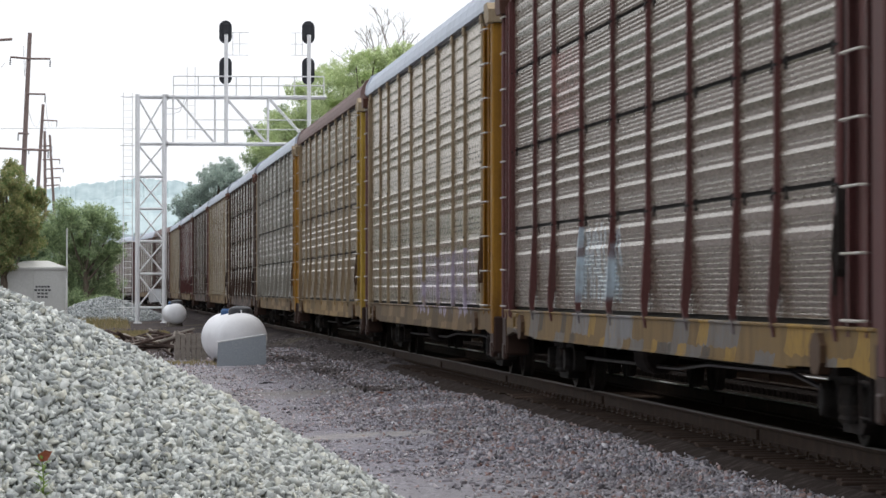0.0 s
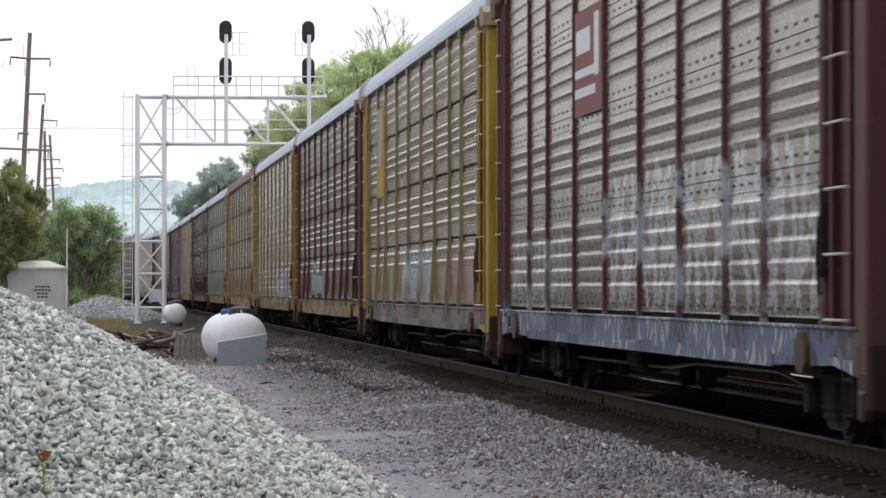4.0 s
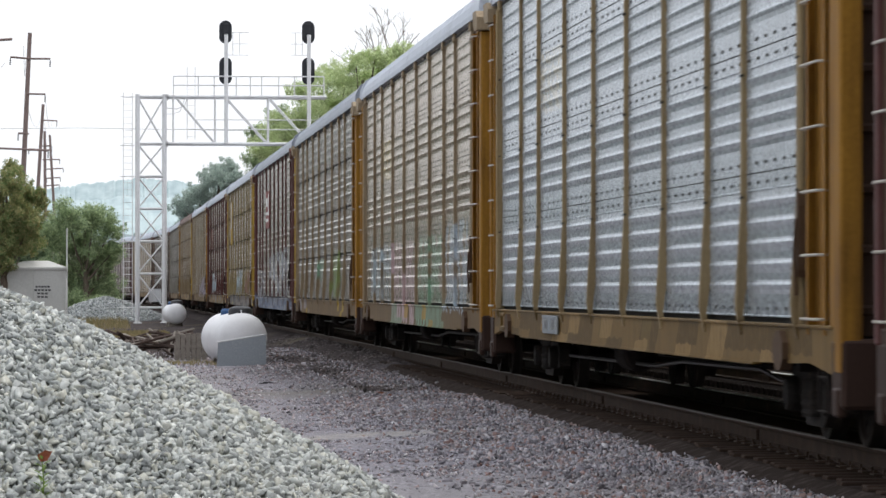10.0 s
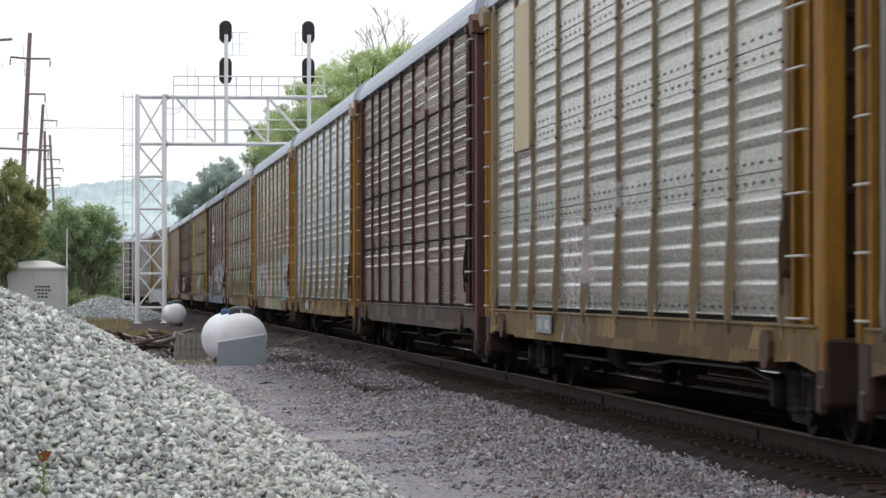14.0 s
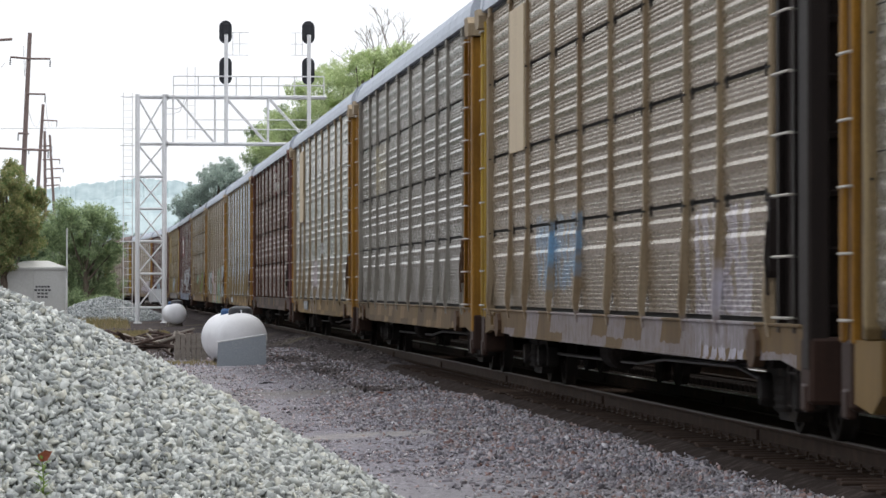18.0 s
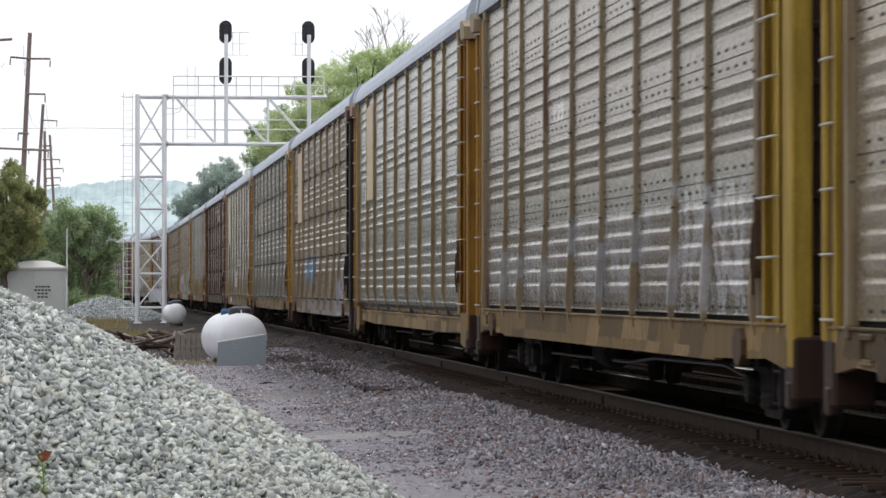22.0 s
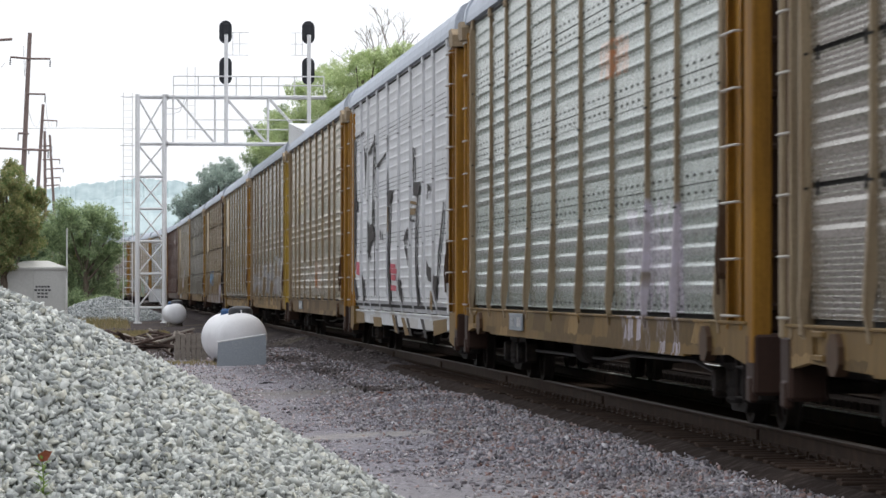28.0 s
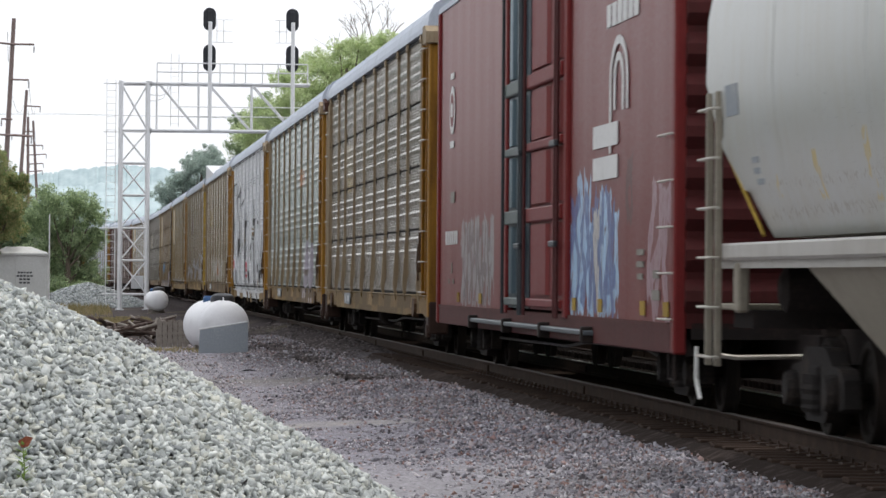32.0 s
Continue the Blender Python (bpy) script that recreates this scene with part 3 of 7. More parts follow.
pale_stone = gravel_material("pale crushed stone", [(0.266, 0.282, 0.282), (0.433, 0.455, 0.446), (0.552, 0.572, 0.550), (0.345, 0.368, 0.365), (0.552, 0.550, 0.482), (0.305, 0.325, 0.323), (0.670, 0.690, 0.656), (0.473, 0.497, 0.487)], 1, (0.50, 0.50, 0.47), 0.15)
grey_stone = gravel_material("grey crushed stone", [(0.18, 0.195, 0.195), (0.35, 0.375, 0.375), (0.52, 0.545, 0.545), (0.28, 0.30, 0.31), (0.44, 0.455, 0.44)], 1, (0.25, 0.26, 0.24), 0.3)
STONES = []
for _k in range(6):
    _me = bpy.data.meshes.new("stone")
    _me.from_pydata([tuple(p) for p in SHAPES[_k][0]], [], [tuple(int(i) for i in t) for t in SHAPES[_k][1]])
    _me.materials.append(None)
    STONES.append(_me)
heap("stone_heap", "heap of pale grey crushed stone beside the track", *PILE, 2.10, 0.038, 80000, 290, pale_stone, (0.0, 24.9, 1.3, 0.8))
heap("stone_heap", "low heap of grey crushed stone near the signal tower", -0.1, 218.0, 3.7, 1.42, 0.07, 12000, 0, grey_stone, (0, 0, 0, 0))

# cinders heaped against the near rail farther along
v = []
for k in range(240):
    y = 60 + 0.9 * k
    rise = min(max((y - 66) / 22.0, 0.0), 1.0) * (0.85 + 0.5 * noise.noise((y * 0.5, 3.0, 0)))
    for q, b in ((-2.0, -0.14), (-1.75, 0.03 * rise - 0.05 * (1 - rise)), (-1.3, 0.17 * rise), (-0.95, 0.215 * rise), (-0.83, 0.20 * rise)):
        v.append((track_x(y) + q + 0.08 * noise.noise((y * 0.9, q, 1)), y, 0.135 + b + 0.03 * rise * noise.noise((y * 1.3, q * 3, 2))))
f = [(5 * k + i, 5 * k + 1 + i, 5 * k + 6 + i, 5 * k + 5 + i) for k in range(239) for i in range(4)]
thing("cinder_bank", Geo().add(v, f).mesh("cinder_bank", True), dirt, "bank of dark oily cinders against the near rail", "ballast", kind="structure")
cy = 64 + 60 * rng.uniform(0, 1, 9000) ** 1.3
cq = -0.9 - 1.9 * rng.uniform(0, 1, 9000) ** 1.4
cz = np.array([0.10 + 0.22 * min(max((y - 66) / 22.0, 0.0), 1.0) * min(max((q + 1.9) / 0.8, 0.0), 1.0) for y, q in zip(cy, cq)])
thing("cinder_stones", stone_heap("cinder_stones", np.stack([cq + np.array([track_x(y) for y in cy]), cy, cz], 1), rng.uniform(0.02, 0.06, 9000), rng, SHAPES), gravel_material("dark cinder stones", [(0.03, 0.026, 0.026), (0.10, 0.085, 0.085), (0.20, 0.175, 0.175), (0.07, 0.05, 0.045)], 1, (0.05, 0.04, 0.036), 0.4), "dark cinders and small stones along the rail", "gravel", kind="stuff")

# loose stones on the dirt and along the ballast shoulder
SMALL = stone_shapes(12, rng, 0.2)
count = 150000
sx, sy = rng.uniform(-0.6, 6.2, count), 29 + 80 * rng.uniform(0, 1, count) ** 1.5
bed = np.array([x - track_x(y) for x, y in zip(sx, sy)])
patch = np.array([noise.noise((x * 0.8, y * 0.25, 7)) for x, y in zip(sx, sy)])
cover = np.clip(0.55 + 0.9 * patch + 0.25 * (bed + 4.0), 0.12, 1.0)
cover *= np.where(sy < 35 + 4 * patch, 0.6, 1.0) * np.where((sx < 2.0) & (bed < -4.7), 0.7, 1.0)
cover *= np.where(np.abs(sy - 46.2) < 0.7, 0.6, 1.0)
keep = rng.uniform(0, 1, count) < cover
keep &= (sy < 62) | (sx < 2.5) | (rng.uniform(0, 1, count) < 0.3)
keep &= (bed < -1.5) | ((bed < -1.3) & (rng.uniform(0, 1, count) < 0.5)) | ((bed < -0.9) & (rng.uniform(0, 1, count) < 0.14)) | (rng.uniform(0, 1, count) < 0.08)
sx, sy, bed = sx[keep], sy[keep], bed[keep]
gz = np.array([ground_z(x, y) for x, y in zip(sx, sy)])
sizes = 0.011 + 0.027 * rng.uniform(0, 1, len(sx)) ** 1.6 + np.where(bed > -3.4, 0.005, 0.0) + np.where(rng.uniform(0, 1, len(sx)) > 0.988, 0.035, 0.0)
thing("ballast_stones", stone_heap("ballast_stones", np.stack([sx, sy, gz + 0.15 * sizes], 1), sizes, rng, SMALL), ballast, "loose grey and reddish ballast stones on the dirt", "gravel", kind="stuff")


# ---- signal bridge over the tracks ----
galv = surface("galvanised steel", (0.78, 0.78, 0.79), (0.66, 0.66, 0.66), 0.5, 0.15, 5.0, amount=0.35)
signal_black = surface("signal black paint", (0.022, 0.024, 0.03), (0.04, 0.042, 0.048), 0.6, 0.0, 4.0)
TOWER_Y = 200.0
U = TOWER_Y / 7185.0                                       # metres to a step of the tower's drawing grid


def tx(a):
    return (a - 190.0) * U


def tz(b):
    return 1.70 + (512.0 - b) * U


def signal_bridge():
    lead = thing("signal_bridge", None, None, "galvanised lattice tower with a cantilevered signal arm over the tracks", "signal bridge")
    y0, y1 = TOWER_Y, TOWER_Y + 1.25
    tube = lambda name, pts, r, n=8, ma=galv: part(name, Geo().tube(pts, r, n), ma, lead)
    levels = (172, 255, 313, 370, 428, 485, 545)
    for a in (243, 290.5):
        for y in (y0, y1):
            tube("tower_leg", [(tx(a), y, 0.0), (tx(a), y, tz(168))], 0.115, 10)
            part("base_plate", Geo().box(tx(a) - 0.2, tx(a) + 0.2, y - 0.2, y + 0.2, 0.0, 0.06, 0.01), galv, lead)
    for b in levels:
        for y in (y0, y1):
            tube("horizontal", [(tx(243), y, tz(b)), (tx(290.5), y, tz(b))], 0.055)
        for a in (243, 290.5):
            tube("horizontal", [(tx(a), y0, tz(b)), (tx(a), y1, tz(b))], 0.05)
    for b, c in zip(levels, levels[1:]):
        for y in (y0, y1):
            tube("brace", [(tx(243), y, tz(b)), (tx(290.5), y, tz(c))], 0.035)
            tube("brace", [(tx(290.5), y, tz(b)), (tx(243), y, tz(c))], 0.035)
        for a in (243, 290.5):
            tube("brace", [(tx(a), y0, tz(b)), (tx(a), y1, tz(c))], 0.035)
    for y in (y0, y1):                                     # chords, posts and diagonals of the arm
        tube("chord", [(tx(243), y, tz(172)), (tx(577), y, tz(172))], 0.075)
        tube("chord", [(tx(290), y, tz(255)), (tx(548), y, tz(255))], 0.07)
        for a in (306, 380, 400, 474, 548):
            tube("arm_post", [(tx(a), y, tz(172)), (tx(a), y, tz(255))], 0.04 if a != 400 else 0.07)
        for a, c in ((312, 380), (400, 472), (476, 548)):
            tube("arm_diagonal", [(tx(a), y, tz(174)), (tx(c), y, tz(254))], 0.036)
        for k in range(4):
            part("flange", Geo().lathe([(0.13, -0.03), (0.13, 0.03)], 12, "x", pose(tx(296), y, tz((172, 255)[k % 2]))), galv, lead)
    for k in range(9):
        a = 306 + k * 33.0
        tube("cross_strut", [(tx(a), y0, tz(255)), (tx(min(a + 33, 560)), y1, tz(255))], 0.03)
    part("walkway", Geo().box(tx(300), tx(572), y1 + 0.1, y1 + 0.9, tz(173), tz(170)), galv, lead, "galvanised walkway grating")
    for b, a0 in ((136, 306), (152, 306), (213, 340), (230, 306)):
        for y in (y0 - 0.08,):
            tube("hand_rail", [(tx(a0), y, tz(b)), (tx(572), y, tz(b))], 0.036 if b < 200 else 0.026, 6)
    for a in (306, 350, 378, 417, 442, 462, 492, 520, 572):
        for y in (y0 - 0.08,):
            tube("rail_post", [(tx(a), y, tz(172)), (tx(a), y, tz(136))], 0.032, 6)
    for a in (218, 234):                                   # ladder beside the tower
        tube("ladder_stile", [(tx(a), y0 + 0.5, tz(560)), (tx(a), y0 + 0.5, tz(165))], 0.018, 6)
    for k in range(34):
        tube("ladder_rung", [(tx(218), y0 + 0.5, tz(556 - k * 11.6)), (tx(234), y0 + 0.5, tz(556 - k * 11.6))], 0.012, 5)
    for b in (172, 258, 313, 428, 545):
        tube("ladder_bracket", [(tx(212), y0 + 0.5, tz(b)), (tx(290), y0 + 0.5, tz(b))], 0.035 if b > 400 else 0.022, 6)
    for a in (332, 346):                                   # short ladder to the walkway, beyond the arm
        tube("ladder_stile", [(tx(a), y1 + 0.9, tz(245)), (tx(a), y1 + 0.9, tz(115))], 0.02, 6)
    for k in range(9):
        tube("ladder_rung", [(tx(332), y1 + 0.9, tz(240 - k * 14)), (tx(346), y1 + 0.9, tz(240 - k * 14))], 0.010, 5)
    tube("cable", [(tx(330), y0, tz(176)), (tx(326), y0, tz(188)), (tx(312), y0, tz(194)), (tx(293), y0, tz(192))], 0.025, 6)
    tube("cable", [(tx(326), y0, tz(176)), (tx(318), y0, tz(198)), (tx(305), y0, tz(203)), (tx(293), y0, tz(203))], 0.02, 6)
    for a, side, ladder in ((399, 1, 417), (545.5, -1, 528)):
        mast = tube("signal_mast", [(tx(a), y0 - 0.12, tz(255)), (tx(a), y0 - 0.12, tz(62))], 0.10, 12)
        for b0, b1 in ((37, 78), (102, 150)):
            g, n = Geo(), 20
            cx, r = tx(a - 1), 11.2 * U
            out = [(cx + r * math.cos(6.2832 * k / n), (tz(b0) - r if k <= n // 2 else tz(b1) + r) + r * math.sin(6.2832 * k / n)) for k in range(n)]
            out.insert(n // 2 + 1, (cx - r, tz(b1) + r))
            out.append((cx + r, tz(b1) + r))
            g.prism(out, y0 + 0.02, y0 + 0.06)
            head = part("signal_head", g, signal_black, lead, "black oval signal backboard")
            for k in range(3):
                zz = tz(b0) - r + (tz(b1) - tz(b0) + 2 * r) * k / 2
                part("lamp_hood", Geo().lathe([(0.13, 0.0), (0.13, 0.28), (0.11, 0.28), (0.11, 0.0)], 12, "y", pose(cx, y0 + 0.06, zz)), signal_black, head)
            part("lamp_case", Geo().box(cx - 0.14, cx + 0.14, y0 - 0.04, y0 + 0.02, tz(b1) + 0.15, tz(b0) - 0.15, 0.03), signal_black, head)
        for q in (ladder - 6, ladder + 6):
            tube("head_ladder", [(tx(q), y0 + 0.1, tz(58)), (tx(q), y0 + 0.1, tz(98))], 0.02, 6)
        for b in (58, 78, 98):
            tube("head_ladder", [(tx(ladder - 14 if side < 0 else ladder - 8), y0 + 0.1, tz(b)), (tx(ladder + 8 if side < 0 else ladder + 22), y0 + 0.1, tz(b))], 0.018, 6)
        tube("mast_bracket", [(tx(a), y0, tz(98)), (tx(ladder), y0 + 0.1, tz(98))], 0.02, 6)
    part("relay_box", Geo().box(tx(263), tx(285), y0 + 0.1, y0 + 0.5, tz(535), tz(512), 0.02), paint["white"], lead, "small white relay box")
    return lead


signal_bridge()


# ---- equipment shed, tanks and scrap beside the track ----
def spot(a, b, z=0.0):
    """Distance of the ground point in a direction given on the drawing grid."""
    return (1.70 - z) * 7185.0 / (b - 512.0)


shed_paint = surface("shed paint", (0.52, 0.52, 0.50), (0.44, 0.43, 0.41), 0.6, 0.0, 1.5, amount=0.4)


def shed():
    d = 150.0
    u = d / 7185.0
    x0, x1, top = (13 - 190) * u, (117 - 190) * u, 1.7 + (512 - 474) * u
    lead = thing("equipment_shed", None, None, "beige steel railway equipment shed with a low hipped roof", "shed")
    part("wall", Geo().box(x0, x1, d, d + 2.2, 0.0, top, 0.02), shed_paint, lead)
    rx0, rx1, rt = x0 - 0.06, x1 + 0.06, 1.7 + (512 - 462) * u
    part("roof", Geo().add([(rx0, d - 0.06, top), (rx1, d - 0.06, top), (rx1, d + 2.26, top), (rx0, d + 2.26, top), (rx0 + 0.7, d + 1.1, rt), (rx1 - 0.7, d + 1.1, rt), (rx0, d - 0.06, top - 0.08), (rx1, d - 0.06, top - 0.08), (rx1, d + 2.26, top - 0.08), (rx0, d + 2.26, top - 0.08)],
                                [(0, 1, 5, 4), (1, 2, 5), (2, 3, 4, 5), (3, 0, 4), (0, 6, 7, 1), (1, 7, 8, 2), (2, 8, 9, 3), (3, 9, 6, 0), (6, 9, 8, 7)]), shed_paint, lead)
    part("door", Geo().box((60 - 190) * u, (113 - 190) * u, d - 0.02, d + 0.02, 0.15, top - 0.12, 0.01), shed_paint, lead)
    ink = surface("sign ink", (0.05, 0.05, 0.055), (0.09, 0.09, 0.09), 0.7)
    for b, w in ((508, 26), (514, 30), (520, 20), (526, 20)):
        n = 5 if w > 20 else 3
        for k in range(n):
            a = 77 - w / 2 + w * k / n
            part("letter_bar", Geo().box((a - 190) * u, (a + w / n * 0.75 - 190) * u, d - 0.026, d - 0.019, 1.7 + (512 - b - 1.6) * u, 1.7 + (512 - b + 1.6) * u), ink, lead)
    part("vent_pipe", Geo().tube([((119 - 190) * u, d + 0.1, 0), ((119 - 190) * u, d + 0.1, 1.7 + (512 - 405) * u)], 0.025, 6), galv, lead)


shed()
tank_white = surface("white tank paint", (0.74, 0.74, 0.76), (0.58, 0.58, 0.60), 0.4, 0.0, 2.0, amount=0.3)
lid_dark = surface("dark plastic lid", (0.03, 0.03, 0.035), (0.06, 0.06, 0.06), 0.5)
pipe_blue = surface("blue plastic", (0.03, 0.09, 0.22), (0.06, 0.12, 0.22), 0.5)
grey_board = surface("grey sheet metal", (0.30, 0.33, 0.36), (0.38, 0.40, 0.42), 0.5, 0.2, 2.5, amount=0.4)
old_wood = surface("weathered timber", (0.25, 0.22, 0.19), (0.15, 0.125, 0.105), 0.85, 0.0, 2.0, (6, 1, 6), 0.5)
rust_scrap = surface("rusty scrap steel", (0.06, 0.036, 0.027), (0.035, 0.023, 0.019), 0.8, 0.1, 4.0)


def gas_tank(x, y, r, length, turn, lift, words):
    """A white gas tank on saddles; its middle stands at x, y."""
    lead = thing("gas_tank", None, None, words, "gas tank", "white gas tanks", m=pose(x, y, 0, 0, 0, turn))
    prof = [(0.02, -length / 2 - 0.62 * r), (0.45 * r, -length / 2 - 0.56 * r), (0.78 * r, -length / 2 - 0.38 * r), (0.95 * r, -length / 2 - 0.17 * r), (r, -length / 2)]
    prof += [(a, -b) for a, b in reversed(prof)]
    z = r + lift
    part("shell", Geo().lathe(prof, 32, "y", pose(0, 0, z)).mesh("shell", True), tank_white, lead)
    for s in (-0.3, 0.3):
        part("saddle", Geo().prism([(-0.75 * r, 0), (0.75 * r, 0), (0.6 * r, z - 0.8 * r), (-0.6 * r, z - 0.8 * r)], s * length - 0.08, s * length + 0.08), old_wood, lead)
    part("lid", Geo().lathe([(0.27, -0.2), (0.28, 0.04), (0.25, 0.11), (0.17, 0.15), (0.06, 0.165)], 18, "z", pose(0.06, -0.35, z + r)).mesh("lid", True), lid_dark, lead, "dark dome lid")
    part("valve_cap", Geo().lathe([(0.11, -0.1), (0.12, 0.1), (0.08, 0.16)], 14, "z", pose(-0.13, 0.25, z + r - 0.06)), pipe_blue, lead, "blue valve cap")
    part("seam", Geo().lathe([(r + 0.004, -0.03), (r + 0.008, 0.0), (r + 0.004, 0.03)], 32, "y", pose(0, -length * 0.36, z)), tank_white, lead)
    part("lifting_eye", Geo().tube([(0, -length * 0.4, z + r - 0.01), (0, -length * 0.4, z + r + 0.06), (0, -length * 0.34, z + r + 0.06), (0, -length * 0.34, z + r - 0.01)], 0.015, 6), tank_white, lead)
    return lead


d1 = 92.0
gas_tank(2.90, d1 + 1.3, 0.575, 1.6, 13, 0.0, "white steel gas tank with a dark dome lid")
d2 = 178.0
gas_tank((309 - 190) * d2 / 7185, d2 + 1.5, 0.45, 1.5, 6, 0.16, "white steel gas tank beside the signal tower")
u1 = 88.2 / 7185
grp = thing("metal_sheet", Geo().prism([((383 - 190) * u1, 0.02), ((470 - 190) * u1, 0.06), ((470 - 190) * u1, 0.71), ((385 - 190) * u1, 0.54)], 88.15, 88.19), grey_board, "grey sheet-metal panel leaning on the gas tank", "panel")
part("bent_edge", Geo().tube([((384 - 190) * u1, 88.16, 0.545), ((468 - 190) * u1, 88.16, 0.715)], 0.02, 6), paint["white"], grp, "pale bent upper edge")
u2 = 97.0 / 7185
crate = thing("wooden_crate", None, None, "weathered plank crate beside the gas tank", "crate")
for k in range(6):
    a0, a1 = 310 + k * 9.2, 310 + k * 9.2 + 8.2
    part("plank", Geo().box((a0 - 190) * u2, (a1 - 190) * u2, 97.0, 97.06, 0.0, 0.62 + random.uniform(-0.03, 0.03), 0.006), old_wood, crate)
part("rail", Geo().box((309 - 190) * u2, (366 - 190) * u2, 97.06, 97.12, 0.1, 0.16).box((309 - 190) * u2, (366 - 190) * u2, 97.06, 97.12, 0.3, 0.36), old_wood, crate)
part("side", Geo().box((309 - 190) * u2, (311 - 190) * u2, 97.1, 98.0, 0.0, 0.42), old_wood, crate)
for k in range(46):                                        # scrap timbers and rails dumped behind the heap
    x, y, ln = random.uniform(0.3, 1.85), random.uniform(100, 128), random.uniform(0.9, 2.2)
    ma, w = (rust_scrap, random.choice((0.05, 0.09, 0.13))) if k % 4 else (old_wood, 0.08)
    x *= y / 100
    thing("scrap_beam", Geo().box(-w / 2, w / 2, -ln / 2, ln / 2, -0.03, 0.03, 0.01), ma, "rusty scrap beam dumped on the dirt" if k % 4 else "old timber dumped on the dirt", "scrap", "scrap beside the track",
          m=pose(x, y, 0.12 + 0.22 * abs(math.sin(k * 1.7)), random.uniform(-17, 17), random.uniform(-25, 25), random.uniform(-80, 80)))

for x0, y0, z0, x1, y1, z1 in ((1.55, 103.0, 0.1, 1.72, 103.4, 0.62), (1.78, 103.2, 0.64, 2.0, 103.0, 0.12), (1.3, 104.5, 0.12, 1.78, 103.6, 0.60), (1.05, 108.0, 0.5, 1.4, 107.0, 0.16), (1.62, 102.4, 0.45, 2.02, 102.5, 0.50)):
    thing("scrap_pole", Geo().tube([(x0, y0, z0), ((x0 + x1) / 2, (y0 + y1) / 2, (z0 + z1) / 2 + 0.02), (x1, y1, z1)], 0.03, 6), old_wood, "pale old timber pole leaning on the scrap", "scrap", "scrap beside the track")

# small litter on the dirt
thing("paper_scrap", Geo().add([(0, 0, 0.01), (0.18, 0.05, 0.03), (0.2, 0.3, 0.015), (0.03, 0.26, 0.05), (0.1, 0.15, 0.07)], [(0, 1, 4), (1, 2, 4), (2, 3, 4), (3, 0, 4)], pose((703 - 190) * 70 / 7185, 70, 0)), paint["white"], "crumpled white paper scrap on the dirt", "litter")
for a, b, w, l in ((958, 799, 0.16, 0.3), (755, 723, 0.14, 0.1), (735, 672, 0.22, 0.1), (470, 678, 0.2, 0.08), (590, 649, 0.14, 0.1)):
    d = spot(a, b, 0.03)
    thing("bark_scrap", Geo().add([(-w, 0, 0.0), (w, 0.1, 0.01), (w * 0.7, l, 0.03), (-w * 0.6, l, 0.02), (0.02, l * 0.5, 0.05)], [(0, 1, 4), (1, 2, 4), (2, 3, 4), (3, 0, 4), (0, 3, 2, 1)], pose((a - 190) * d / 7185, d, 0.0)), lid_dark, "dark bark or rubber scrap on the gravel", "litter", "scraps on the gravel")

dead_leaf = surface("dead leaves", (0.16, 0.07, 0.045), (0.10, 0.05, 0.035), 0.9, 0.0, 9.0, gloss=0.1)
for a, b in ((672, 702), (694, 706), (745, 719), (728, 677), (862, 694), (640, 690), (1010, 742), (905, 770)):
    d = spot(a, b, 0.03)
    thing("leaf_scrap", Geo().add([(-0.09, 0, 0.01), (0.02, -0.03, 0.02), (0.10, 0.02, 0.05), (0.03, 0.08, 0.02), (0.0, 0.03, 0.06)], [(0, 1, 4), (1, 2, 4), (2, 3, 4), (3, 0, 4), (0, 3, 2, 1)], pose((a - 190) * d / 7185, d, 0.04, 0, 0, a * 37 % 180)), dead_leaf, "reddish-brown dead leaf scrap on the gravel", "litter", "scraps on the gravel")


# ---- plants ----
def leaf_material(name, dark, light):
    ma, nt, bsdf = material(name)
    geo = nt.nodes.new("ShaderNodeNewGeometry")
    v = coords(nt, shift=False)
    mixf = calc(nt, "ADD", calc(nt, "MULTIPLY", geo.outputs["Random Per Island"], 0.55), calc(nt, "MULTIPLY", noise_of(nt, v, 0.7), 0.45))
    finish(nt, bsdf, ramp(nt, mixf, [(0.2, dark), (0.75, light)]), 0.7)
    thin = nt.nodes.new("ShaderNodeBsdfTranslucent")
    both = nt.nodes.new("ShaderNodeMixShader")
    both.inputs[0].default_value = 0.42
    nt.links.new(bsdf.inputs["Base Color"].links[0].from_socket, thin.inputs["Color"])
    nt.links.new(bsdf.outputs[0], both.inputs[1])
    nt.links.new(thin.outputs[0], both.inputs[2])
    nt.links.new(both.outputs[0], nt.nodes["Material Output"].inputs["Surface"])
    return ma


leaf_green = leaf_material("leaves", (0.15, 0.22, 0.11), (0.48, 0.58, 0.33))
# Haze over the tall tree is painted in: its leaf colour is paled.
leaf_paled = leaf_material("yellow-green leaves paled as haze", (0.38, 0.48, 0.24), (0.72, 0.80, 0.46))
leaf_dark = leaf_material("dark leaves", (0.10, 0.16, 0.09), (0.30, 0.39, 0.23))
# Far trees get paler, bluer leaves, so their haze is in the colour.
leaf_hazy = leaf_material("leaves with painted haze", (0.33, 0.41, 0.37), (0.48, 0.56, 0.49))
leaf_far = leaf_material("distant leaves, haze painted in", (0.17, 0.23, 0.19), (0.29, 0.35, 0.29))
needle = leaf_material("pine needles", (0.13, 0.25, 0.09), (0.46, 0.40, 0.19))
bark = surface("bark", (0.14, 0.11, 0.085), (0.085, 0.065, 0.05), 0.9, 0.0, 5.0, (4, 4, 1))


